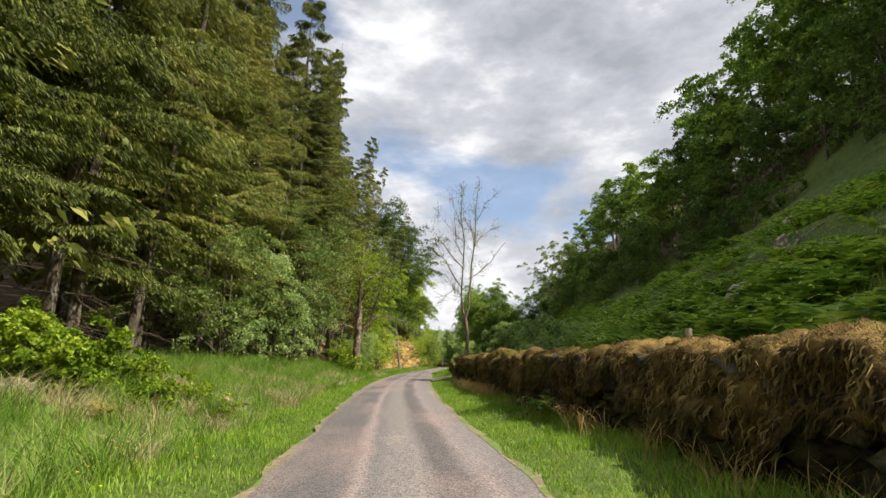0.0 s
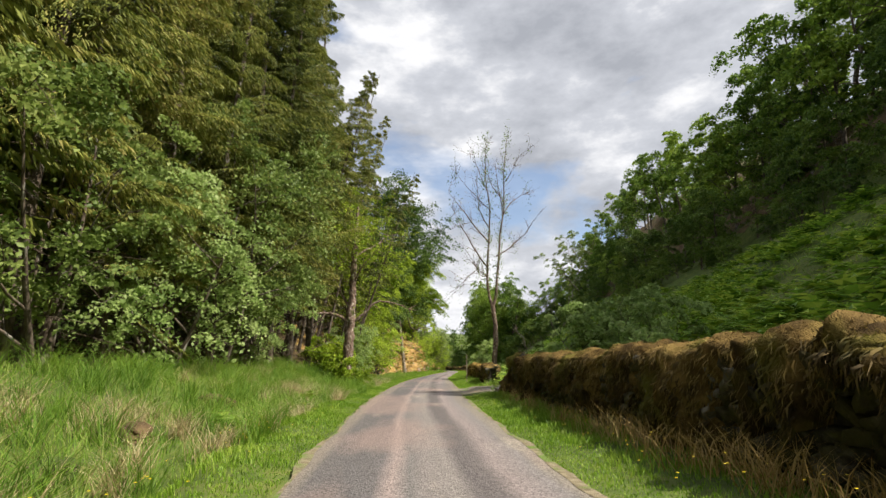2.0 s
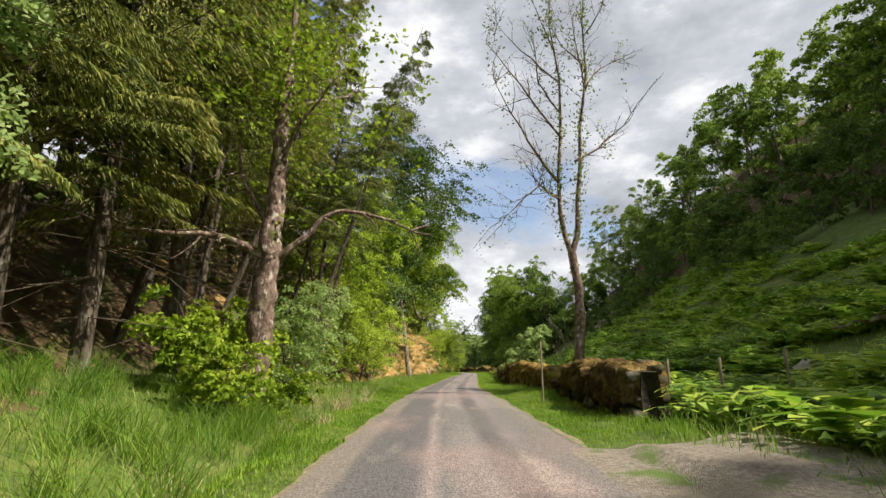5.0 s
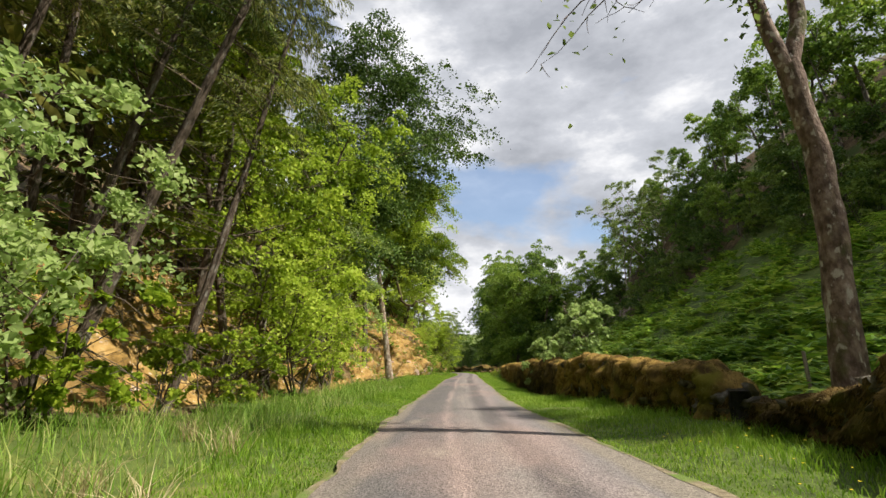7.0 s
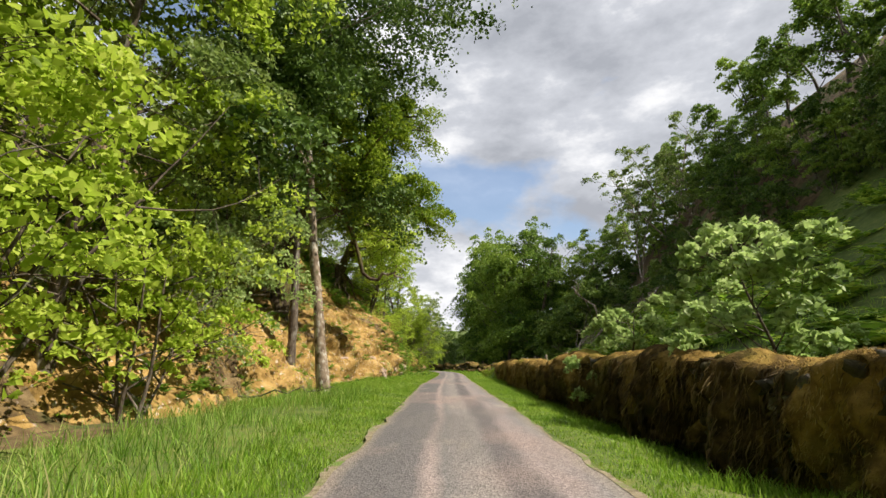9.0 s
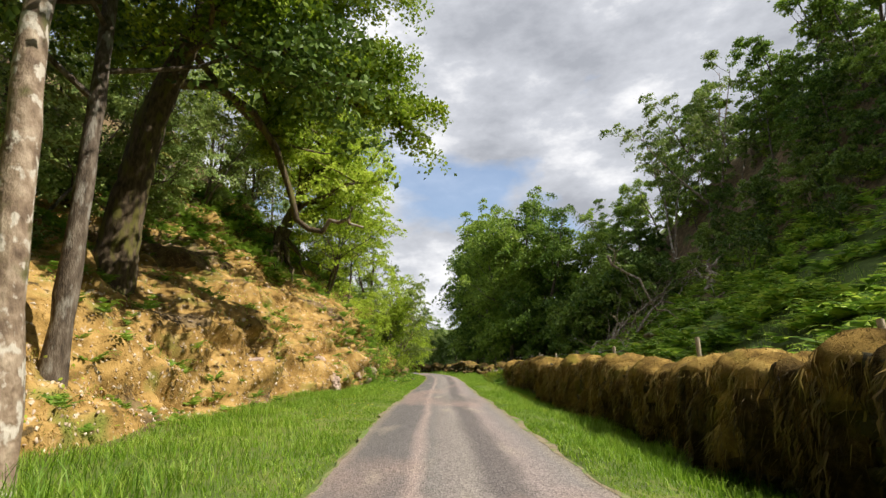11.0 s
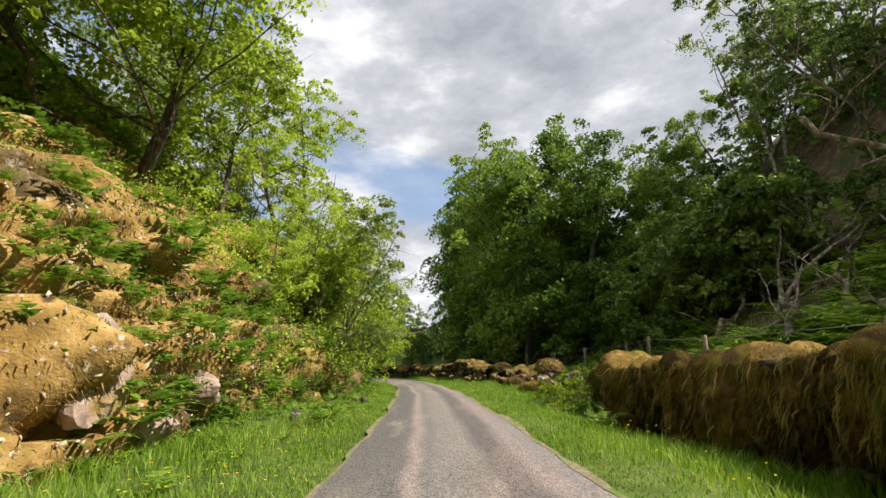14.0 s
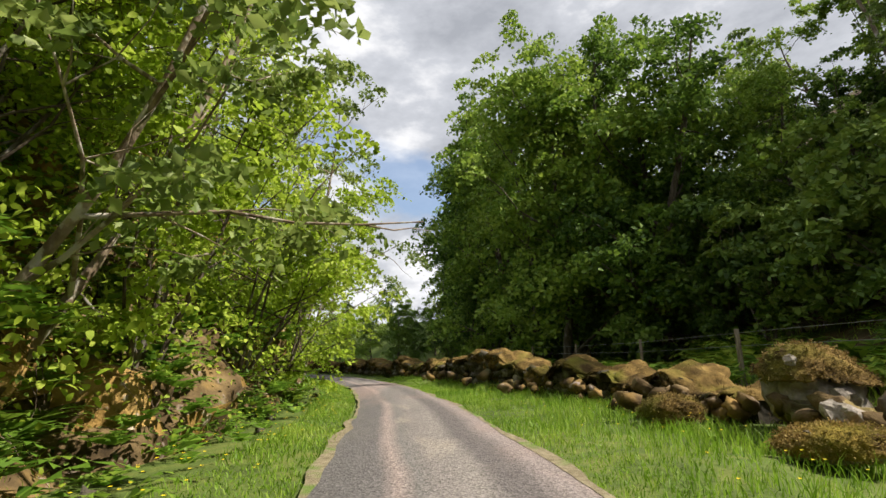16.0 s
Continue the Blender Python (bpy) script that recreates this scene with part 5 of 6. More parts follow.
DEAD = [((25.0, 121.0), (33.5, 127.5), 0.17, 8, 1.0), ((26.5, 119.5), (30.5, 123), 0.15, 9, 1.3), ((33.0, 117.0), (36.0, 120.5), 0.28, 3, 1.6), ((26.0, 124.0), (34.0, 124.5), 0.13, 9, 1.4), ((28.0, 127.5), (33.5, 130.0), 0.14, 8, 1.2), ((25.5, 117.5), (31.5, 120.5), 0.14, 9, 1.6),
        ((29, 118), (37, 125), 0.11, 4, 1.2), ((24, 117), (28.5, 117.6), 0.16, 2, 0.2), ((27.5, 112), (31, 113.2), 0.2, 2, 0.2), ((31.5, 128), (38, 134), 0.09, 5, 1.4)]
for k, (a, b, rad, tw, up) in enumerate(DEAD):
    log("fallen_branch", on_slope(*a, 0.2), on_slope(*b, up), rad, "grey fallen tree limb with bare broken twigs", 101 + k, M_BARK_PALE, tw, "branch")
CROWN = [
    ((26.8, 120.1, 9.1), (29.0, 113.8, 2.3), 0.11, 10),
    ((31.9, 131.6, 4.6), (36.8, 127.4, 8.9), 0.1, 9),
    ((36.2, 125.2, 9.8), (34.1, 114.1, 5.6), 0.09, 9),
    ((32.1, 127.2, 5.2), (39.1, 122.4, 10.2), 0.09, 9),
    ((37.9, 119.6, 10.1), (35.1, 119.6, 7.9), 0.2, 2),
    ((35.1, 119.6, 7.9), (34.4, 115.0, 5.7), 0.17, 3),
    ((26.9, 116.3, 2.6), (28.0, 112.9, 2.6), 0.2, 1),
    ((25.8, 113.5, 2.2), (28.9, 112.4, 4.0), 0.08, 8),
    ((27.4, 119.4, 2.5), (29.5, 117.4, 4.7), 0.08, 8),
]
for k, (a, b, rad, tw) in enumerate(CROWN):
    log("fallen_branch", a, b, rad, "bleached limb of a fallen tree with bare twigs" if rad < 0.15 else "thick curved mossy limb of a fallen tree", 201 + k, M_BARK_PALE, tw, "branch")
log("fallen_branch", (0.2, 87.2, 0.25), (3.4, 86.4, 0.5), 0.035, "thin dead branch in the roadside grass", 120, M_BARK, 4, "branch")
log("fallen_branch", on_slope(17.6, 52.5, 0.1), on_slope(16.2, 54.5, 0.6), 0.12, "old dead root on the slope", 121, M_BARK_PALE, 4, "branch")
stump(13.2, 52.6, 0.25, 0.6, "broken grey stump in the field", 122)


# ---- single trees ----
log("broken_branch", on_slope(-4.5, 15.4, 0.32), on_slope(-3.55, 15.3, 0.42), 0.07, "short blackened branch stub leaning on the stone", 175, M_BARK, 2, "branch")


def dead_tree():
    r = np.random.default_rng(131)
    x, y = 9.55, 60.85
    ob = thing("dead_tree", (x, y, 0), "tall nearly bare tree with pale peeling bark beside the wall", "tree")
    hp, iv = Heap(), []
    trunk = np.array([[-0.3, 0, -0.3], [-0.26, 0, 0.3], [-0.16, 0.02, 1.6], [0.02, 0.05, 3.2], [0.06, 0.1, 4.8], [-0.16, 0.15, 6.5]])
    tube(hp, trunk, [0.36, 0.28, 0.235, 0.225, 0.205, 0.2], 12)
    stems = []
    for pts, ra in (([[-0.16, 0.15, 6.4], [-0.42, 0.2, 7.4], [-0.55, 0.3, 8.6], [-0.5, 0.4, 10.4], [-0.3, 0.2, 13], [-0.1, 0.5, 16], [-0.5, 0.4, 19], [-0.4, 0.3, 22]], 0.15),
                    ([[-0.16, 0.15, 6.4], [0.2, 0.1, 7.5], [0.34, 0.2, 9.2], [0.55, 0.1, 11], [0.75, 0.3, 13.2], [1.2, 0.1, 16], [1.3, 0.3, 19.5], [1.7, 0.2, 23]], 0.16)):
        pts = np.array(pts)
        tube(hp, pts, ra * np.linspace(1, 0.14, len(pts)), 8)
        stems.append(pts)
    limbs = [([-0.52, 0.3, 9.2], [-0.75, -0.1, 0.75], 1.6, 0.08), ([-1.3, 0.2, 10.1], [-0.8, 0.0, -0.6], 3.2, 0.05), ([-0.5, 0.4, 10.2], [-0.75, 0.1, 0.8], 6.0, 0.085), ([0.3, 0.1, 11.2], [0.8, 0.1, 0.62], 5.0, 0.07), ([-0.3, 0.2, 12.5], [-0.7, -0.3, 0.9], 6.0, 0.07),
             ([-0.3, 0.3, 14.0], [-0.5, 0.5, 0.9], 5.5, 0.06), ([0.8, 0.3, 13.6], [0.1, -0.6, 1.0], 6, 0.06), ([1.1, 0.1, 15.2], [0.5, 0.3, 1.0], 5, 0.055), ([-0.1, 0.5, 15.8], [-0.7, 0.1, 0.8], 5, 0.05),
             ([1.2, 0.1, 16.5], [-0.4, 0.3, 1.0], 5, 0.05), ([-0.3, 0.4, 17.5], [-0.4, -0.3, 1], 4, 0.04), ([1.3, 0.2, 18.5], [0.5, -0.2, 1], 4, 0.04), ([-0.62, 0.3, 9.3], [-0.7, -0.5, -0.1], 3.0, 0.035)]
    tw0 = []
    for p, d, ln, ra in limbs:
        l = wander(p, d, ln, 8, r, 0.13, 0.04)
        tube(hp, l, ra * np.linspace(1, 0.2, 8), 6)
        tw0.append((l, ra))
    for l, ra in tw0 + [(s[3:], 0.05) for s in stems]:
        for q in range(11):
            i = r.integers(1, len(l))
            d = unit(l[i] - l[i - 1]) + r.normal(size=3) * 0.55 + np.array([0, 0, 0.25])
            t = wander(l[i], d, r.uniform(0.8, 2.2), 6, r, 0.2, 0.03)
            tube(hp, t, max(ra * 0.35, 0.012) * np.linspace(1, 0.3, 6), 4)
            for k in range(3):
                t2 = wander(t[r.integers(1, 6)], d + r.normal(size=3) * 0.6, r.uniform(0.3, 0.9), 4, r, 0.25)
                tube(hp, t2, [0.011, 0.009, 0.007, 0.005], 3)
            iv += [t[2]]
    part("trunk", hp, M_BARK_RED, ob)
    lv = Heap()
    src = np.concatenate([s[2:] for s in stems] * 6 + [np.array(iv)[::4]])
    n = 2600
    leaves(lv, src[r.integers(0, len(src), n)] + r.normal(size=(n, 3)) * [0.22, 0.22, 0.8], 0.1, r)
    tagged(part("leaf_tuft", lv, M_LEAF_BIRCH, ob, "sparse grey-green tufts of leaves"), kind="stuff")


dead_tree()


def place(ob, x, y, turn=0.0, scale=1.0, z=None):
    ob.matrix_basis = pose(x, y, float(height(x, y)) - 0.05 if z is None else z, 0, 0, turn) @ Matrix.Scale(scale, 4)
    return ob


r3 = np.random.default_rng(151)


def old_tree():
    r = np.random.default_rng(137)
    ob = thing("old_tree", (-2.95, 53.2, float(height(-2.95, 53.2))), "old tree with thick pale knobbly trunk and long bare limbs", "tree")
    hp = Heap()
    trunk = np.array([[0, 0, -0.3], [0.03, 0, 0.4], [0.1, 0, 2], [0.18, 0, 4], [0.24, 0.1, 6], [0.3, 0.1, 9], [0.4, 0.2, 13]])
    z = np.linspace(-0.3, 13, 60)
    fine = np.stack([np.interp(z, trunk[:, 2], trunk[:, 0]) + 0.03 * fbm(z * 1.3, 0, seed=5), np.interp(z, trunk[:, 2], trunk[:, 1]) + 0.03 * fbm(z * 1.3, 4, seed=6), z], 1)
    tube(hp, fine, np.interp(z, trunk[:, 2], [0.55, 0.42, 0.36, 0.35, 0.26, 0.2, 0.09]) * (1 + 0.13 * fbm(z * 2.2, 0, seed=7)), 16)
    part("trunk", hp, M_BARK_RED, ob)
    lines = [(np.array([[0.2, 0, 4.1], [0.75, 0, 4.5], [1.3, 0, 4.95], [1.7, 0, 5.5], [2.2, 0.05, 5.75], [2.9, 0.1, 5.7], [3.7, 0.1, 5.5], [4.4, 0.2, 5.2]]), 0.12)]
    for p, d, ln, ra in (([0.15, 0, 4.2], [-0.8, -0.1, 0.6], 4.5, 0.13), ([0.2, 0.1, 5.0], [-0.5, 0.2, 0.9], 4, 0.1), ([0.25, 0.1, 7], [0.7, -0.5, 0.6], 3.5, 0.08), ([0.25, 0.1, 8], [-0.7, 0.2, 0.5], 3.5, 0.07), ([0.3, 0.1, 9], [0.6, 0.4, 0.6], 4, 0.07)):
        lines.append((wander(p, d, ln, 8, r, 0.14, 0.0), ra))
    for l, ra in lines:
        hp = Heap()
        tube(hp, l, ra * np.linspace(1, 0.25, 8), 12)
        for q in range(7):
            i = r.integers(2, 8)
            t = wander(l[i], unit(l[i] - l[i - 1]) + r.normal(size=3) * 0.7, r.uniform(0.6, 1.8), 5, r, 0.22)
            tube(hp, t, ra * 0.3 * np.linspace(1, 0.3, 5), 4)
        part("limb", hp, M_BARK_RED, ob)
    lv = Heap()
    sprays(lv, np.array([0.6, 0.2, 10.5]) + r.normal(size=(260, 3)) * [1.6, 1.6, 1.8], 0.12, r)
    part("crown", lv, M_LEAF, ob)


old_tree()

# the tall bare-trunked tree before the cutting, oaks on the cutting
place(broadleaf("roadside_tree", 30, 8.2, r3, 0.16, 46000, 0.36, 1, M_BARK_PALE, M_LEAF_DARK, (0.04, 0.0), 18, 0.23, 0.7, "tall roadside tree with pale bare trunk and dark crown", split=True), 2.75, 90.9)
place(broadleaf("roadside_tree", 28, 7.6, r3, 0.17, 30000, 0.3, 1, M_BARK, M_LEAF_DARK, (0.16, 0.0), 16, 0.25, 0.8, "tall tree with pale green leaves behind the roadside trunk", split=True), 0.6, 96.0)
place(broadleaf("leaning_oak", 8.5, 7.2, r3, 0.15, 34000, 0.2, 1, M_BARK_MOSS, M_LEAF_HAZEL, (0.42, -0.12), 22, 0.45, 0.62, "large oak with dark mossy trunk and wide crown above the rock", split=True), 1.9, 120.4, 0, 1, 10.6)

place(broadleaf("cutting_tree", 8.5, 5.2, r3, 0.13, 12000, 0.2, 2, M_BARK, M_LEAF_HAZEL, (0.42, 0), 16, 0.16, 0.75, "bright green tree leaning out from the top of the rock", split=True), 5.0, 122.4, 0, 1, 6.3)


def bank_oak():
    """The thick dark oak on the bank: one long limb hangs down over the cutting and turns up at its broken end, another reaches over the road."""
    o = np.array([-0.9, 102.2, 5.0])
    r = np.random.default_rng(163)
    ob = thing("old_oak", tuple(o), "thick old oak with mossy trunk and twisted limbs over rock", "tree")
    hp = Heap()
    tube(hp, np.array([[-1.5, 102.1, 1.4], [-1.15, 102.2, 3.8], [-0.95, 102.2, 5.4], [-0.7, 102.25, 7.5], [-0.4, 102.3, 9.9], [0.1, 102.4, 11.8], [0.8, 102.5, 14], [1.4, 102.7, 17]]) - o, [1.3, 0.85, 0.62, 0.54, 0.48, 0.44, 0.34, 0.2], 14)
    part("trunk", hp, M_BARK_MOSS, ob)
    lines = [([[0.1, 102.4, 11.6], [1.2, 104, 12.6], [2.4, 105.8, 12.4], [3.3, 107, 11.2], [3.95, 107.8, 9.2], [4.2, 107.95, 8.1], [4.75, 107.95, 7.65], [5.45, 107.85, 7.5]], 0.2), ([[5.4, 107.87, 7.5], [5.74, 107.7, 8.04], [6.14, 107.6, 7.9], [6.65, 107.5, 8.07], [6.8, 107.3, 8.6]], 0.12), ([[6.6, 107.5, 8.05], [6.66, 107.5, 7.83], [7.32, 107.4, 7.63]], 0.09),
             ([[0.8, 102.5, 13.6], [1.9, 103.0, 13.7], [2.9, 103.1, 13.1], [4.2, 103.2, 12.4], [5.3, 103.1, 12.4], [5.8, 103.0, 12.6], [6.6, 102.9, 12.8], [8.0, 102.8, 12.2]], 0.2)]
    lines += [(wander(p, d, ln, 8, r, 0.16, 0.01), ra) for p, d, ln, ra in (([1.2, 102.6, 15.5], [0.9, 0.3, 0.35], 6, 0.16), ([1.0, 102.6, 14.5], [0.6, 0.8, 0.3], 6, 0.14), ([1.3, 102.7, 16.5], [-0.3, -0.6, 0.6], 5, 0.12), ([1.4, 102.7, 17], [0.6, -0.5, 0.7], 5, 0.12), ([0.6, 102.4, 13.2], [-0.8, 0.5, 0.5], 5, 0.13), ([1.2, 102.6, 15.8], [0.3, 1.0, 0.5], 6, 0.12), ([1.2, 102.6, 15.2], [0.9, -0.6, 0.15], 8, 0.15), ([0.9, 102.5, 14.2], [0.6, -0.9, 0.12], 8, 0.14), ([1.3, 102.7, 16.2], [1.0, 0.1, 0.2], 8, 0.14), ([1.0, 102.6, 14.6], [0.5, 1.0, -0.04], 10, 0.15), ([0.6, 102.4, 13.2], [0.25, 1.0, 0.03], 10, 0.14), ([0.9, 102.5, 14.0], [0.85, -0.5, -0.12], 9, 0.14), ([0.5, 102.4, 12.8], [0.7, -0.7, -0.04], 7, 0.12), ([0.8, 102.5, 13.8], [0.95, 0.15, 0.0], 7, 0.14), ([1.0, 102.6, 14.6], [0.9, 0.35, 0.02], 9, 0.14), ([1.0, 102.6, 15.0], [0.62, 0.9, 0.04], 9, 0.16), ([0.9, 102.5, 14.4], [0.45, 0.9, 0.02], 9, 0.14), ([1.1, 102.6, 15.6], [0.7, 0.85, 0.1], 8, 0.15))]
    tips = []
    for k, (pts, ra) in enumerate(lines):
        pts = np.array(pts)
        hp = Heap()
        tube(hp, pts - o, ra * np.linspace(1, 0.35 if k > 2 else 0.6, len(pts)), 9)
        limb = part("limb", hp, M_BARK_PALE if k in (1, 2) else M_BARK_MOSS, ob)
        for q in range(9 if k > 2 else 0):
            i = r.integers(2, len(pts))
            t = wander(pts[i], unit(pts[i] - pts[i - 1]) + r.normal(size=3) * 0.7, r.uniform(0.9, 2.4), 5, r, 0.22)
            tw = Heap()
            tube(tw, t - o, ra * 0.3 * np.linspace(1, 0.3, 5), 4)
            part("twig", tw, M_BARK_MOSS, limb)
            tips += [t[4], t[3], t[2]]
    tips = np.array(tips)
    lv = Heap()
    pads(lv, tips[r.permutation(len(tips))[:480]] - o, 0.12, r, 88000, 0.95)
    part("crown", lv, M_LEAF, ob)


for k in range(7):
    y = 117.2 + 0.55 * k
    row = int((y - 44) / 0.18)
    col = int(np.argmin(np.abs(CZ[row] - (7.2 + 0.5 * math.sin(2.3 * k)))))
    log("oak_root", (1.75 + 0.05 * k, 120.2, 10.9), (float(CX[row, col]) + 0.1, y, float(CZ[row, col])), 0.2 - 0.012 * k, "dark mossy oak root gripping the rock", 190 + k, M_BARK_MOSS, 2, "root")
bank_oak()
place(broadleaf("leaning_tree", 12, 3.2, r3, 0.13, 5000, 0.55, 1, M_BARK, M_LEAF_DARK, (0.28, 0), 8, 0.17, 0.8, "slender leaning tree on the wooded bank"), -7.8, 72.0)

H = "leafy green hazel bush beside the road"
hazels = [broadleaf("hazel_bush", h, sp, r3, 0.078, c, 0.12, 5, M_BARK, M_LEAF_HAZEL, limbs=20, trunk_r=0.07, clump=0.8, label=H, category="bush", twigs=4) for h, sp, c in ((6.5, 2.8, 8500), (5.5, 2.6, 7500), (4.2, 2.0, 5200))]
plant(hazels, [(-1.5, 77.0, 1.35), (-3.2, 73.4, 1.5), (-1.0, 81.6, 1.35), (-2.0, 85.4, 1.5), (10.6, 137, 1.1), (10.2, 134, 1.1), (11.0, 142, 1.2), (10.6, 148, 1.2), (9.6, 155, 1.2), (8, 161, 1.2), (8.4, 131, 1.2), (7.6, 126.8, 1.2)], r3, group="roadside hazels")

tall_oaks = [broadleaf("roadside_oak", h, sp, r3, 0.12, c, 0.28, 1, M_BARK, mt, (0.1, -0.05), 16, 0.16, 0.7, "young oak with light green leaves on the bank", twigs=5) for h, sp, c, mt in ((15, 4.2, 12000, M_LEAF), (13, 4.0, 12000, M_LEAF_HAZEL), (13, 4.0, 11000, M_LEAF_HAZEL))]
plant(tall_oaks[:2], [(-3.0, 77.5, 1.25), (-2.6, 81.5, 1.2), (-3.4, 73.5, 1.15)], r3, group="bank oaks")
dark_bush = [broadleaf("bank_bush", h, sp, r3, 0.10, c, 0.1, 4, M_BARK, M_LEAF, limbs=16, trunk_r=0.05, clump=0.8, label="bush with dull green leaves at the foot of the bank", category="bush", twigs=3) for h, sp, c in ((3.2, 1.7, 2600), (2.6, 1.5, 2200))]
plant(dark_bush, [(-3.6, 62.8, 1.0), (-3.3, 66.2, 0.9), (-2.9, 69.5, 0.9), (-2.5, 72.4, 0.9), (-4.9, 61.5, 1.1), (18.3, 120.6, 0.45), (18.9, 122.6, 0.5), (19.6, 124.6, 0.4), (17.9, 121.8, 0.4), (17.3, 122.3, 0.34), (17.0, 121.2, 0.32), (17.8, 123.3, 0.36), (16.9, 120.2, 0.28), (18.6, 124.2, 0.36)], r3, group="bank bushes")
place(broadleaf("roadside_bush", 4.2, 2.5, r3, 0.08, 13000, 0.04, 6, M_BARK, M_LEAF_PALE, limbs=24, trunk_r=0.05, clump=0.85, label="rounded bush with pale silvery green leaves beside the ditch", category="bush", twigs=4), -3.1, 59.6)
fine_hazels = [broadleaf("hazel_bush", h, sp, r3, 0.055, c, 0.1, 4, M_BARK, M_LEAF_HAZEL, (0.22, 0), 18, 0.06, 0.8, H, "bush", twigs=4) for h, sp, c in ((4.8, 2.3, 11000), (4.0, 2.0, 9000))]
for k, (x, y, sc) in enumerate(((8.3, 125.4, 0.8), (9.7, 127.2, 1.0), (10.9, 129.6, 1.2), (11.7, 132.6, 1.15), (12.2, 136.0, 1.2), (9.3, 128.2, 1.3), (10.2, 134.2, 1.3))):
    row = int((y - 44) / 0.18)
    m = pose(x, y, float(CZ[row, int(np.argmin(np.abs(CX[row] - x)))]) - 0.1, 0, 0, 23 * math.sin(k * 2.0)) @ Matrix.Scale(sc, 4)
    o = fine_hazels[k % 2]
    if k < 2:
        o.matrix_basis = m
    else:
        copy_thing(o, m @ Matrix.Scale(1 / o.matrix_basis.to_scale().x, 4))
for k, (x, y, turn, sc) in enumerate(((6.6, 125.6, 40, 0.72), (8.3, 131.2, 160, 0.8), (9.0, 136.5, 250, 0.85))):
    row = int((y - 44) / 0.18)
    z = float(CZ[row, int(np.argmin(np.abs(CX[row] - x)))]) - 0.15
    if k == 0:
        tall_oaks[2].matrix_basis = pose(x, y, z, 0, 0, turn) @ Matrix.Scale(sc, 4)
    else:
        copy_thing(tall_oaks[2], pose(x, y, z, 0, 0, turn) @ Matrix.Scale(sc / 0.72, 4))
B = "slender birch with pale stem and light green leaves"
birches = [broadleaf("birch_tree", h, sp, r3, 0.095, c, 0.3, 2, M_BARK_PALE, M_LEAF_BIRCH, limbs=14, trunk_r=0.11, clump=0.75, label=B) for h, sp, c in ((12, 2.8, 5200), (10, 2.6, 4800), (14, 3.2, 5600))]
plant(birches, [(10.6, 133.2, 0.95), (47.5, 131.8, 1.9), (11.8, 139, 1.0), (9.5, 127.5, 0.9), (49.8, 143.5, 2.0), (12.5, 146, 1.0), (44, 125, 1.5), (12.0, 152, 1.1), (45.5, 137.5, 1.7), (11.5, 158, 1.1), (43, 147, 1.7), (10, 165, 1.1), (5, 172, 1.2), (53, 138, 1.8)], r3, group="birches")
WL = "broad-leaved tree with light grey-green leaves at the forest edge"
willows = [broadleaf("edge_tree", h, sp, r3, 0.09, c, 0.12, 3, M_BARK, mt, limbs=18, trunk_r=0.12, clump=0.85, label=WL) for h, sp, c, mt in ((9, 3.2, 16000, M_LEAF_BIRCH), (8, 3.4, 16000, M_LEAF_PALE), (11, 3.2, 16000, M_LEAF_BIRCH))]
plant(willows, [(-9.0, 30.0, 1.1), (-8.3, 35.5, 1.15), (-11.0, 26.0, 0.9), (-7.8, 40.0, 1.25), (-7.2, 45.0, 0.9), (-9.6, 38.0, 1.2), (-3.5, 82, 1.1), (-1.5, 89, 1.1), (-5, 86, 1.2), (-3.6, 94, 1.0), (-5.2, 99, 1.1), (-5.5, 105, 1.1), (-4.2, 108.5, 1.1), (-4.5, 113, 1.1), (-2.8, 117, 1.0), (-1.5, 125.5, 1.0), (2.5, 129.5, 0.9), (5, 135, 1.0), (6.2, 141, 1.0), (6.5, 147, 1.1), (-7, 110.5, 1.2)], r3, group="forest edge trees")
plant([broadleaf("sapling", h, 1.7, r3, 0.11, c, 0.06, 3, M_BARK, M_LEAF_PALE, limbs=20, trunk_r=0.04, clump=0.9, label="leafy green sapling behind the wall", twigs=4) for h, c in ((3.6, 4200), (3.0, 3600))], [(9.4, 38.2, 1.3), (10.8, 40.2, 1.4), (8.8, 33.8, 0.9), (12.5, 42.0, 1.25), (11.6, 36.8, 1.25), (9.8, 41.6, 1.05)], r3, group="saplings")
SP = "young sapling with pale green leaves behind the wall"
saps = [broadleaf("sapling", h, sp, r3, 0.1, c, 0.12, 1, M_BARK, mt, limbs=19, trunk_r=0.05, clump=0.75, label=SP, twigs=4) for h, sp, c, mt in ((4.4, 1.7, 6000, M_LEAF_PALE), (3.8, 1.5, 5000, M_LEAF_PALE))]
plant(saps, [(12.45, 78.0, 1.22), (12.6, 84.3, 1.15)], r3, group="saplings")
LB_ = "low bush with fresh green leaves in the rough grass"
lows = [broadleaf("low_bush", 2.0, 1.3, r3, 0.1, c, 0.05, 5, M_BARK, M_LEAF, limbs=20, trunk_r=0.025, clump=1.0, label=LB_, category="bush") for c in (4200, 4600)]
plant(lows, [(-6.6, 13.0, 0.8), (-4.9, 15.6, 0.45), (-2.9, 50.6, 1.0), (-4.3, 52.0, 1.2), (-2.0, 51.8, 0.7), (-7.6, 14.2, 0.6), (-5.6, 14.0, 0.6), (-6.2, 15.2, 0.55), (-4.0, 14.6, 0.34), (-7.4, 12.4, 0.8), (-8.4, 13.4, 0.8), (-3.6, 54.5, 1.2), (-5.2, 57, 1.4)], r3, group="low bushes")
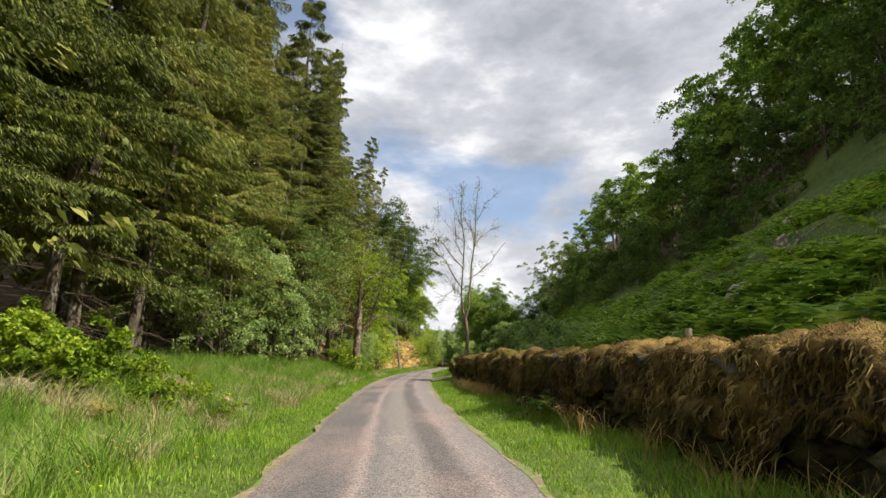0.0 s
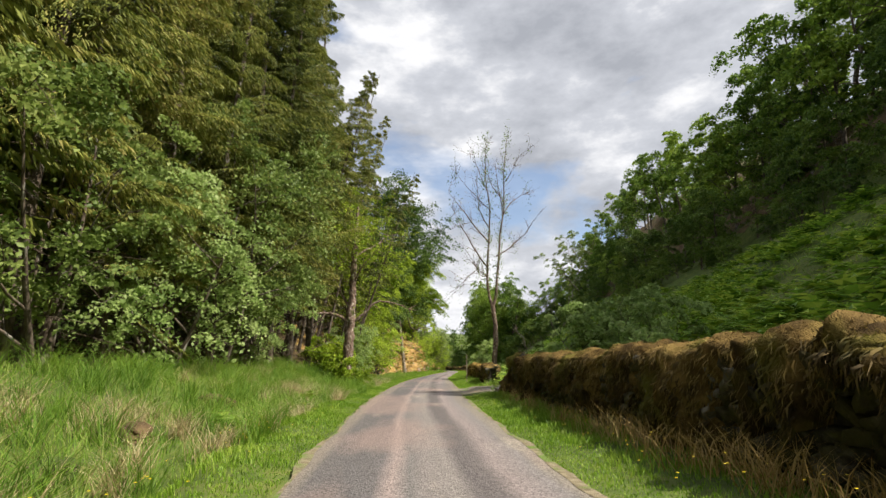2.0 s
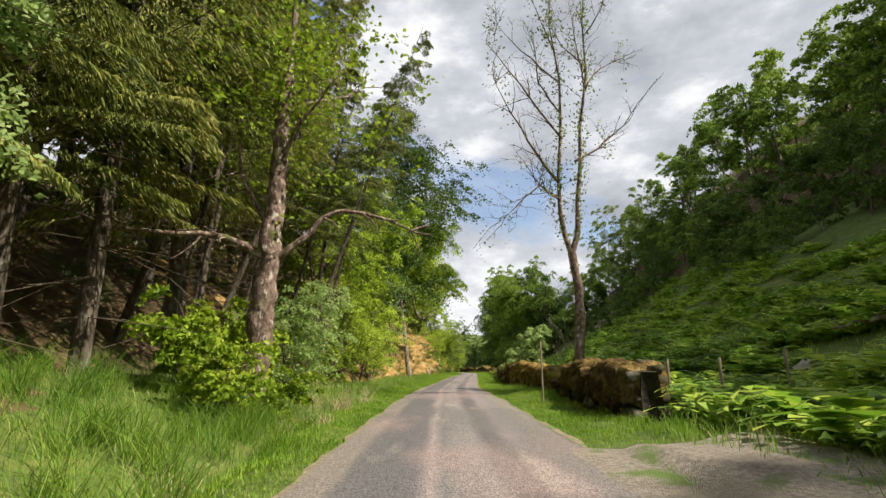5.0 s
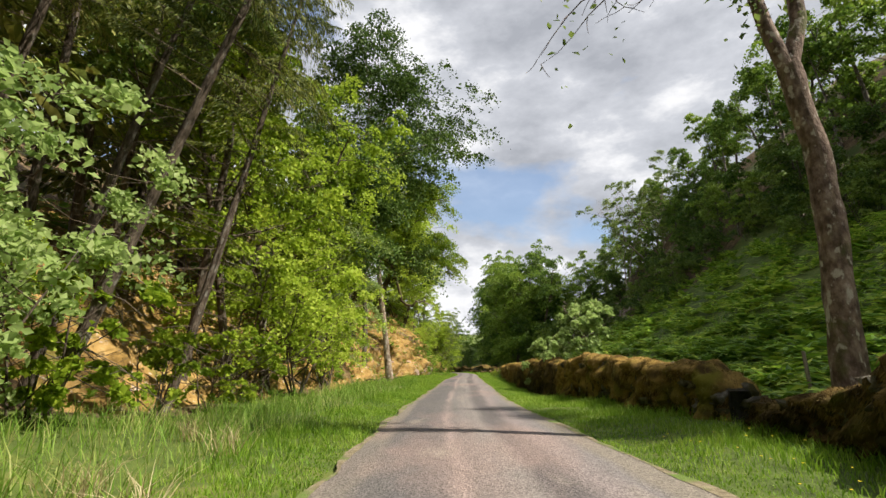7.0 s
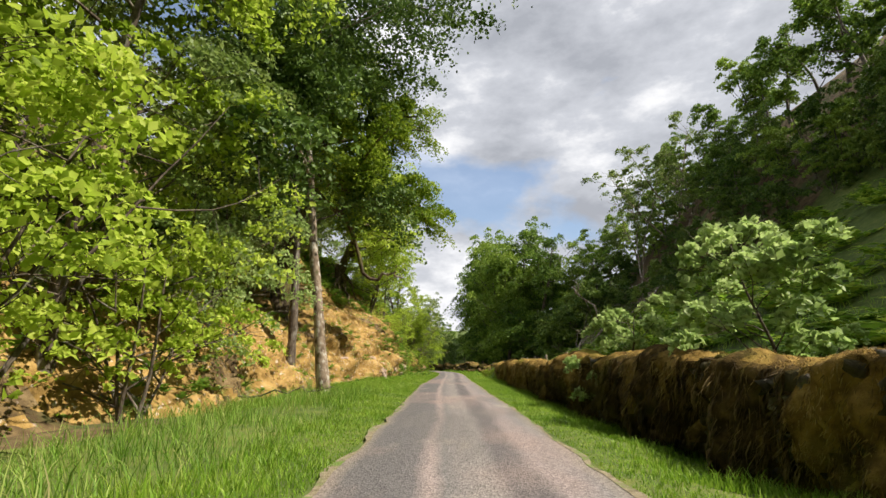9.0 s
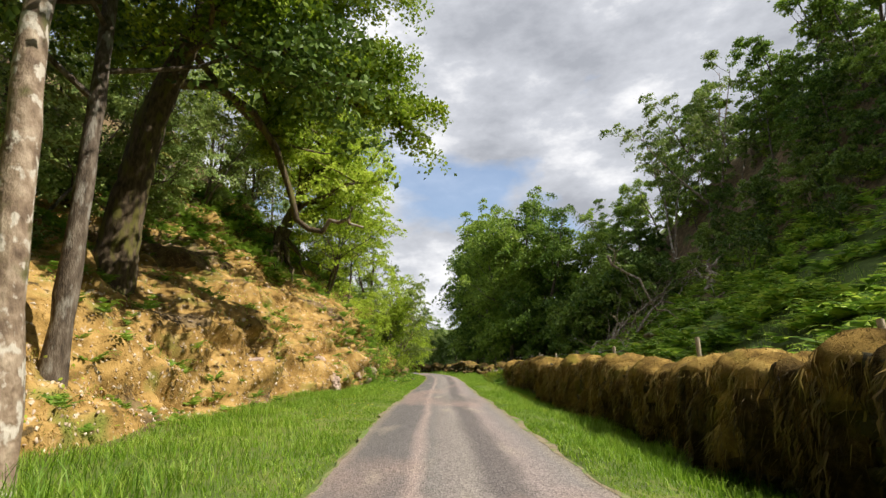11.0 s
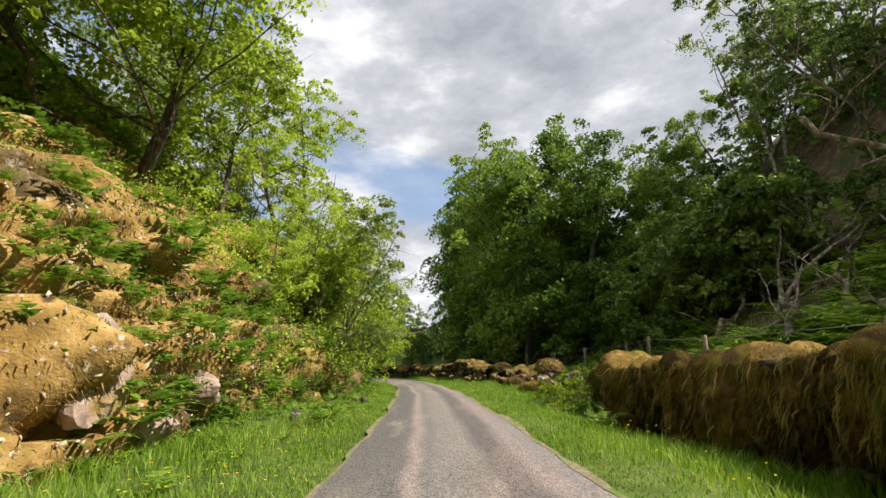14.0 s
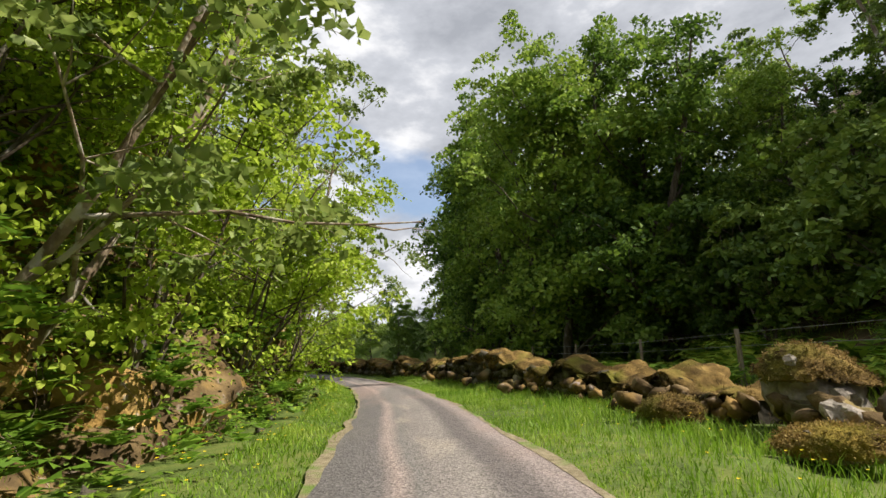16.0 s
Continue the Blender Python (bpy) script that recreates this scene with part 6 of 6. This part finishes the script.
farwood = [broadleaf("woodland_tree", h, sp, r3, 0.17, 17000, 0.05, 1, M_BARK, M_LEAF_WOOD, limbs=14, clump=0.9, twigs=3, label="tall dark broad-leaved tree at the foot of the wooded slope") for h, sp in ((17, 5.2), (15, 5.5))]
spots = [(x, y, 0.85 if x > 35.5 else 1.2 + 0.06 * (y % 5)) for y, x in ((143, 37), (149, 34), (154, 31), (159, 34), (164, 30), (169, 33), (174, 30.5), (180, 33), (186, 33), (193, 36), (201, 37), (210, 39), (222, 42), (147, 43), (156, 41), (166, 39), (177, 39), (235, 46), (146, 31.5), (151.5, 28.5), (157, 29), (169, 28.5))]
plant(farwood, spots, r3, 1.25, 1.6, "dark roadside woodland trees")
spots = [(float(valley_x(y)) - s - 9, y) for y, s in ((168, 7), (175, 9), (183, 12), (192, 10), (203, 13), (214, 10), (228, 13), (245, 11), (180, 18), (200, 20), (222, 20), (188, 5), (262, 14), (176, 6))] + [(60, 300), (30, 290), (5, 310), (75, 270), (45, 340), (20, 350), (-10, 330), (90, 320)]
spots += [(24, 178), (20, 186), (29, 190), (15, 195), (25, 205), (34, 200), (10, 205), (19, 215), (30, 222), (21, 172), (27, 168), (32, 182), (16, 182), (8, 192)]
plant([copy_thing(o, Matrix.Identity(4)) for o in farwood], spots, r3, 0.35, 0.55, "valley trees")

# ---- undergrowth ----
r4 = np.random.default_rng(171)


def scatter_band(y0, y1, inner, outer, per_m2, side):
    """Random spots between two distances from the road's middle."""
    yy = np.linspace(y0, y1, 60)
    width = np.maximum(outer(yy) - inner(yy), 0)
    n = int(per_m2 * width.mean() * (y1 - y0))
    y = r4.uniform(y0, y1, n)
    a, b = inner(y), outer(y)
    keep = r4.random(n) < (b - a) / width.max()
    y, a, b = y[keep], a[keep], b[keep]
    x = road_x(y) + side * (a + (b - a) * r4.random(len(y)))
    return x, y


def lay_grass(name, bands, mat, h, w, lean, label, category="grass"):
    V, T, Q, n = [], [], [], 0
    for x, y in bands:
        z = height(x, y) - 0.02
        tuft = 0.75 + 0.5 * vnoise(x * 1.3, y * 1.3, seed=77) + 0.25 * vnoise(x * 0.3, y * 0.3, seed=78)
        hh = np.clip(h * tuft * r4.uniform(0.5, 1.25, len(x)), 0.05, None)
        edge = ease(np.abs(x - road_x(y)) - half_width(y), -0.05, 2.2)
        hh = hh * (0.42 + 0.8 * edge)
        v, (t, q) = blades(np.stack([x, y, z], 1), hh, w * r4.uniform(0.7, 1.4, len(x)), r4, lean)
        V.append(v), T.append(t + n), Q.append(q + n)
        n += len(v)
    ob = new(name, mesh_np(name, np.concatenate(V), [np.concatenate(T), np.concatenate(Q)], [mat]))
    tagged(ob, label, category, kind="stuff")


hw = lambda d: (lambda y: half_width(y) + d)
cliffb = lambda y: np.interp(y, LY, LB) + 0.3
lay_grass("grass", [scatter_band(3, 39, hw(0.06), lambda y: WALLX(y) + 0.15, 380, 1), scatter_band(46.5, 90, hw(0.06), lambda y: WALLX(y) + 0.15, 340, 1), scatter_band(90, 116, hw(0.06), lambda y: WALLX(y) + 0.15, 380, 1),
                    scatter_band(116, 150, hw(0.06), lambda y: WALLX(y) + 0.3, 300, 1), scatter_band(150, 200, hw(0.02), hw(5), 40, 1),
                    scatter_band(4, 85, hw(0.06), hw(1.7), 330, -1), scatter_band(85, 110, hw(0.06), lambda y: cliffb(y) + 0.3, 260, -1), scatter_band(110, 123, hw(0.06), lambda y: cliffb(y) + 0.1, 260, -1), scatter_band(123, 150, hw(0.06), lambda y: half_width(y) + np.interp(y, [123, 130, 150], [1.6, 1.0, 1.3]), 330, -1), scatter_band(150, 200, hw(0.02), hw(4), 50, -1)],
          M_GRASS, 0.235, 0.0108, 0.55, "lush bright green verge grass along the road")
lay_grass("short_grass", [scatter_band(4, 39, hw(0.06), hw(1.0), 260, 1), scatter_band(47, 150, hw(0.06), hw(1.0), 260, 1), scatter_band(4, 150, hw(0.06), hw(1.0), 260, -1)], M_GRASS, 0.17, 0.012, 0.8, "short bright green grass at the edge of the road")
lay_grass("rough_grass", [scatter_band(5, 62, hw(1.5), lambda y: np.interp(y, [0, 40, 62], [12, 9, 7.5]), 120, -1), scatter_band(62, 92, hw(1.3), hw(5.0), 80, -1), scatter_band(39.5, 49, hw(1.5), hw(9), 50, 1)],
          M_DRY, 0.46, 0.012, 0.65, "rough tussocky grass with straw-coloured tufts")
lay_grass("slope_grass", [scatter_band(0, 70, lambda y: WALLX(y) + 0.9, lambda y: WALLX(y) + 13, 26, 1), scatter_band(0, 70, lambda y: WALLX(y) + 13, lambda y: WALLX(y) + 24, 12, 1), scatter_band(70, 125, lambda y: WALLX(y) + 0.9, lambda y: WALLX(y) + 14, 20, 1), scatter_band(125, 165, lambda y: WALLX(y) + 0.6, lambda y: WALLX(y) + 13, 18, 1)],
          M_BRACKEN, 0.38, 0.02, 0.6, "green grass among bracken on the slope")


def fronds(pos, size, per, r, rise=0.75):
    """Clumps of arching fern fronds, each a tapering double row of leaflets."""
    n = len(pos) * per
    p = np.repeat(pos, per, 0)
    a = r.uniform(0, 2 * np.pi, n)
    out = np.stack([np.cos(a), np.sin(a), np.zeros(n)], 1)
    sd = np.stack([-np.sin(a), np.cos(a), np.zeros(n)], 1)
    L = np.repeat(size, per)[:, None] * r.uniform(0.7, 1.2, (n, 1))
    rs = rise * r.uniform(0.6, 1.2, (n, 1))
    def at(t):
        return p + out * L * t * 0.9 + np.array([0, 0, 1.0]) * L * rs * (1.5 * t - 1.05 * t * t)
    V, T = [], []
    k = 5
    ts = np.linspace(0.22, 0.95, k)
    for t in ts:
        c, e = at(t), at(t + 0.09)
        wd = L * 0.30 * (1.12 - t)
        for s in (-1, 1):
            tip = at(t + 0.12) + sd * s * wd - np.array([0, 0, 0.1]) * wd
            b2 = at(t - 0.07)
            V.append(np.stack([b2, tip, e], 1))
    v = np.stack(V, 1).reshape(-1, 3)
    return v, np.arange(len(v)).reshape(-1, 3)


def lay_ferns(name, x, y, z, size, per, mat, label, rise=0.75):
    v, t = fronds(np.stack([x, y, z], 1), size, per, r4, rise)
    tagged(new(name, mesh_np(name, v, t, [mat])), label, "fern", kind="stuff")


xa, ya = (np.concatenate(q) for q in zip(scatter_band(4, 62, lambda y: WALLX(y) + 1.3, lambda y: WALLX(y) + 13, 3.2, 1), scatter_band(4, 62, lambda y: WALLX(y) + 13, lambda y: WALLX(y) + 27, 1.4, 1)))
xb, yb = (np.concatenate(q) for q in zip(scatter_band(62, 122, lambda y: WALLX(y) + 1.5, lambda y: WALLX(y) + 13, 2.8, 1), scatter_band(122, 160, lambda y: WALLX(y) + 5, lambda y: WALLX(y) + 14, 1.6, 1), scatter_band(62, 135, lambda y: WALLX(y) + 13, lambda y: WALLX(y) + 25, 1.4, 1)))
xc, yc = np.concatenate([xa, xb]), np.concatenate([ya, yb])
keep = fbm(xc * 0.5, yc * 0.5, seed=81) > -0.16
xc, yc = xc[keep], yc[keep]
lay_ferns("bracken", xc, yc, height(xc, yc) - 0.02, r4.uniform(0.9, 1.75, len(xc)), 8, M_BRACKEN, "green bracken covering the hillside")
# ferns on the cutting and along its foot
n = 2600
i, j = r4.integers(4, CX.shape[0] - 4, n), r4.integers(1, CX.shape[1] - 10, n)
keep = fbm(CY[i, j] * 0.25, CZ[i, j] * 0.35, seed=85) > -0.02
i, j = i[keep], j[keep]
lay_ferns("ferns", CX[i, j] + 0.02, CY[i, j], CZ[i, j], r4.uniform(0.3, 0.7, len(i)), 7, M_FERN, "fresh green ferns growing on the mossy rock", 0.9)
n = 4200
i, j = r4.integers(int((96 - 44) / 0.18), int((128 - 44) / 0.18), n), r4.integers(30, CX.shape[1] - 4, n)
keep = (CZ[i, j] > 7.0 + 1.5 * fbm(CY[i, j] * 0.4, 1.0, seed=86)) & (r4.random(n) < 0.6)
i, j = i[keep], j[keep]
lay_ferns("ferns", CX[i, j] + 0.02, CY[i, j], CZ[i, j], r4.uniform(0.4, 0.9, len(i)), 7, M_FERN, "green ferns covering the slope above the rock", 0.8)
n = 620
i, j = r4.integers(int((115 - 44) / 0.18), CX.shape[0] - 4, n), r4.integers(0, 26, n)
lay_ferns("ferns", CX[i, j] + 0.05, CY[i, j], CZ[i, j], r4.uniform(0.35, 0.95, n), 7, M_FERN, "green ferns hanging from the shaded rock", 0.7)
xf, yf = (np.concatenate(q) for q in zip(scatter_band(95, 112, lambda y: cliffb(y) - 0.8, lambda y: cliffb(y) + 0.1, 1.6, -1), scatter_band(112, 150, lambda y: half_width(y) + 1.0, lambda y: cliffb(y) + 0.1, 2.0, -1)))
lay_ferns("ferns", xf, yf, height(xf, yf), r4.uniform(0.25, 0.5, len(xf)), 8, M_FERN, "green ferns at the foot of the rock", 0.9)
xf, yf = np.array([3.75, 3.85, 8.3, -2.9, -3.1, -3.6, 16.6, 17.3]), np.array([13.4, 14.0, 57.0, 32.5, 36, 28, 118, 120.5])
lay_ferns("ferns", xf, yf, height(xf, yf), np.full(8, 0.7), 12, M_FERN, "green fern clump in the verge", 1.0)
rub = Heap()
xf, yf = scatter_band(113, 146, lambda y: half_width(y) + 1.0, lambda y: cliffb(y), 1.6, -1)
for q, (x, y) in enumerate(zip(xf, yf)):
    w = BLOCKS[q % 7]
    m3 = np.array(Euler(tuple(r4.uniform(0, 6, 3))).to_matrix()) * min(0.3, 0.05 + r4.exponential(0.06))
    rub.add(w[0] * [1.3, 1, 0.7] @ m3.T + [x, y, float(height(x, y))], None, w[1])
tagged(new("ditch_stones", rub.mesh("ditch_stones", M_STONE)), "grey-brown stones fallen into the roadside ditch", "stones", kind="stuff")
# leafy scrub, ivy and small plants hanging on the cutting
lv = Heap()
n = 42000
i, j = r4.integers(2, CX.shape[0] - 2, n), r4.integers(2, CX.shape[1] - 2, n)
dens = fbm(CY[i, j] * 0.3, CZ[i, j] * 0.4, seed=88) + 1.3 * ease(CY[i, j], 112, 122) - 0.22 + 0.6 * ease(CZ[i, j], 5, 7)
keep = r4.random(n) < dens
i, j = i[keep], j[keep]
leaves(lv, np.stack([CX[i, j] + 0.12, CY[i, j], CZ[i, j] + 0.05], 1) + r4.normal(size=(len(i), 3)) * 0.12, 0.055, r4)
n = 17000
i, j = r4.integers(int((119.5 - 44) / 0.18), int((140 - 44) / 0.18), n), r4.integers(7, 60, n)
keep = r4.random(n) < 0.45 + 0.8 * fbm(CY[i, j] * 0.55, CZ[i, j] * 0.7, seed=89)
i, j = i[keep], j[keep]
leaves(lv, np.stack([CX[i, j] + 0.2 + 0.7 * r4.random(len(i)), CY[i, j], CZ[i, j] + 0.1], 1) + r4.normal(size=(len(i), 3)) * 0.1, 0.069, r4, 0.45)
tagged(new("scrub_leaves", lv.mesh("scrub_leaves", M_LEAF_HAZEL)), "small leafy plants growing on the rock", "plants", kind="stuff")
iv = Heap()
n = 22000
i, j = r4.integers(int((116 - 44) / 0.18), CX.shape[0] - 2, n), r4.integers(0, 50, n)
keep = r4.random(n) < 0.75 + 0.5 * fbm(CY[i, j] * 0.7, CZ[i, j] * 0.8, seed=90)
i, j = i[keep], j[keep]
leaves(iv, np.stack([CX[i, j] + 0.08, CY[i, j], CZ[i, j]], 1) + r4.normal(size=(len(i), 3)) * 0.13, 0.042, r4, 0.2)
tagged(new("ivy", iv.mesh("ivy", M_LEAF_DARK)), "dark ivy and bramble leaves hanging on the rock", "ivy", kind="stuff")
hang = Heap()
for q in range(900):
    a, b = r4.integers(int((115 - 44) / 0.18), CX.shape[0] - 3), r4.integers(4, 46)
    p0 = np.array([CX[a, b] + 0.05, CY[a, b], CZ[a, b]])
    tw = wander(p0, (0.5, r4.normal() * 0.5, -1.0), r4.uniform(0.3, 0.9), 4, r4, 0.25, -0.1)
    tube(hang, tw, [0.007, 0.006, 0.004, 0.003], 3)
tagged(new("dead_stems", hang.mesh("dead_stems", M_TWIG)), "brown dead fern and bramble stems on the rock", "dead plants", kind="stuff")
# dry grass hanging on the cutting
n = 230000
i, j = np.where(r4.random(n) < 0.75, r4.integers(int((85 - 44) / 0.18), int((128 - 44) / 0.18), n), r4.integers(2, CX.shape[0] - 2, n)), r4.integers(0, CX.shape[1] - 2, n)
fr = r4.random((2, n))
px = CX[i, j] + (CX[i + 1, j] - CX[i, j]) * fr[0] + (CX[i, j + 1] - CX[i, j]) * fr[1]
py = CY[i, j] + (CY[i + 1, j] - CY[i, j]) * fr[0]
pz = CZ[i, j] + (CZ[i, j + 1] - CZ[i, j]) * fr[1]
d = unit(np.stack([0.8 + 0.4 * r4.normal(size=n), 0.5 * r4.normal(size=n), -0.9 + 0.5 * r4.normal(size=n)], 1))
ln = r4.uniform(0.045, 0.13, (n, 1)) * (1 + 0.9 * vnoise(py * 1.6, pz * 2.2, seed=93))[:, None]
p = np.stack([px, py, pz], 1)
sd = unit(np.cross(d, r4.normal(size=(n, 3)))) * 0.011
M_STRAW = material("straw_moss", [(0.2, (0.22, 0.14, 0.04)), (0.5, (0.44, 0.29, 0.10)), (0.8, (0.60, 0.44, 0.20))], 0.8, 0.9, island=0.6, thin=0.3, spots=(0.8, 0.56, 0.68, (0.2, 0.21, 0.05)))
tagged(new("dry_moss_tufts", mesh_np("dry_moss_tufts", np.stack([p - sd, p + sd, p + d * ln], 1).reshape(-1, 3), np.arange(3 * n).reshape(-1, 3), [M_STRAW])), "shaggy orange moss tufts on the rock", "moss", kind="stuff")
n = 75000
i, j = r4.integers(int((86 - 44) / 0.18), int((130 - 44) / 0.18), n), r4.integers(0, CX.shape[1] - 2, n)
green = fbm(CY[i, j] * 0.55, CZ[i, j] * 0.8, seed=95) + 0.75 * ease(CZ[i, j] + 0.8 * fbm(CY[i, j] * 0.5, 2.0, seed=96), 2.6, 4.6) + 0.02
keep = r4.random(n) < green
i, j = i[keep], j[keep]
f = r4.random((2, len(i)))
p = np.stack([CX[i, j] + (CX[i, j + 1] - CX[i, j]) * f[1], CY[i, j] + 0.18 * f[0], CZ[i, j] + (CZ[i, j + 1] - CZ[i, j]) * f[1] - 0.02], 1)
v, tq = blades(p, r4.uniform(0.10, 0.30, len(p)), np.full(len(p), 0.009), r4, 0.9)
tagged(new("ledge_grass", mesh_np("ledge_grass", v, list(tq), [M_BRACKEN])), "green grass tufts and heath on the rock ledges", "grass", kind="stuff")
M_CHIP = material("pale_stone_chips", [(0.3, (0.36, 0.26, 0.19)), (0.5, (0.52, 0.41, 0.31)), (0.7, (0.66, 0.56, 0.46))], 3, 0.85, island=0.35)
chips = Heap()
for q in range(2400):
    a, b = r4.integers(int((94 - 44) / 0.18), int((123 - 44) / 0.18)), min(int(r4.gamma(1.6, 9)), CX.shape[1] - 3)
    p = np.array([CX[a, b], CY[a, b], CZ[a, b]])
    w = BLOCKS[q % 7]
    m3 = np.array(Euler(tuple(r4.uniform(0, 6, 3))).to_matrix()) * r4.uniform(0.015, 0.075)
    chips.add(w[0] * [1.5, 1, 0.4] @ m3.T + p, None, w[1])
tagged(new("stone_chips", chips.mesh("stone_chips", M_CHIP)), "pale pinkish stone chips among the moss", "stones", kind="stuff")
rubble = Heap()
for q in range(90):
    y = 126.5 + 24 * r4.random() ** 1.3
    x = float(WALLX(y) + road_x(y)) - 0.05 + r4.normal() * 0.35
    w = BLOCKS[q % 7]
    m3 = np.array(Euler(tuple(r4.uniform(-0.6, 0.6, 3))).to_matrix()) * r4.uniform(0.12, 0.34)
    rubble.add(w[0] * [1.2, 1, 0.75] @ m3.T + [x, y, max(0.0, float(height(x, y))) + r4.uniform(0.05, 0.4)], None, w[1])
tagged(new("wall_rubble", rubble.mesh("wall_rubble", M_CLIFF_DARK)), "dark tumbled wall stones lying in the grass", "stones", kind="stuff")
# straw tussocks along the ditch, dry stalks at the foot of the wall
def tussocks(name, spots, per, h, mat, label):
    x, y = np.repeat(np.array(spots), per, 0).T
    x, y = x + r4.normal(size=len(x)) * 0.12, y + r4.normal(size=len(x)) * 0.12
    v, tq = blades(np.stack([x, y, height(x, y) - 0.03], 1), h * r4.uniform(0.5, 1.2, len(x)), np.full(len(x), 0.012), r4, 0.9)
    tagged(new(name, mesh_np(name, v, list(tq), [mat])), label, "grass", kind="stuff")


M_PALE = material("bleached_grass", [(0.2, (0.26, 0.20, 0.09)), (0.5, (0.50, 0.41, 0.22)), (0.8, (0.66, 0.57, 0.36))], 0.8, 0.7, island=0.5, thin=0.35)
yy = r4.uniform(5, 46, 90)
tussocks("straw_tussocks", np.stack([road_x(yy) - r4.uniform(3.0, 7.5, 90), yy], 1), 95, 0.6, M_PALE, "bleached straw tussocks beside the ditch")
yy = r4.uniform(6, 52, 230)
tussocks("rush_tussocks", np.stack([road_x(yy) - r4.uniform(3.0, 8.5, 230), yy], 1), 75, 0.85, M_FERN, "dark green rush tussocks in the wet rough field")
yy = r4.uniform(50, 64, 16)
tussocks("straw_tussocks", np.stack([road_x(yy) - r4.uniform(3.0, 5.0, 16), yy], 1), 60, 0.5, M_PALE, "bleached straw tussocks beside the ditch")
yy = np.concatenate([r4.uniform(19, 27, 46), r4.uniform(4, 38, 60)])
tussocks("dry_stalks", np.stack([road_x(yy) + WALLX(yy) - r4.uniform(0.1, 0.9, len(yy)), yy], 1), 16, 0.6, M_STRAW, "dry orange grass stalks at the foot of the wall")
# buttercups
bx, by = [], []
for a, b, side, dd in ((5, 30, -1, 1.1), (95, 150, 1, 1.6), (95, 140, -1, 0.9), (18, 38, 1, 1.2), (47, 60, 1, 1.0)):
    k = int((b - a) * (14 if side < 0 and a > 90 else 6))
    y = r4.uniform(a, b, k)
    bx.append(road_x(y) + side * (half_width(y) + dd * r4.uniform(0.15, 1.4, k))), by.append(y)
bx, by = np.concatenate(bx), np.concatenate(by)
pz = height(bx, by) + r4.uniform(0.25, 0.42, len(bx))
a = np.linspace(0, 2 * np.pi, 5, endpoint=False)
ring = np.stack([np.cos(a), np.sin(a), np.full(5, 0.35)], 1) * 0.015
v = (np.stack([bx, by, pz], 1)[:, None] + np.concatenate([ring, [[0, 0, 0]]])[None]).reshape(-1, 3)
f = (np.arange(len(bx))[:, None, None] * 6 + np.array([[k, (k + 1) % 5, 5] for k in range(5)])[None]).reshape(-1, 3)
tagged(new("buttercups", mesh_np("buttercups", v, f, [M_YELLOW])), "small yellow buttercup flowers in the verge", "flowers", kind="stuff")
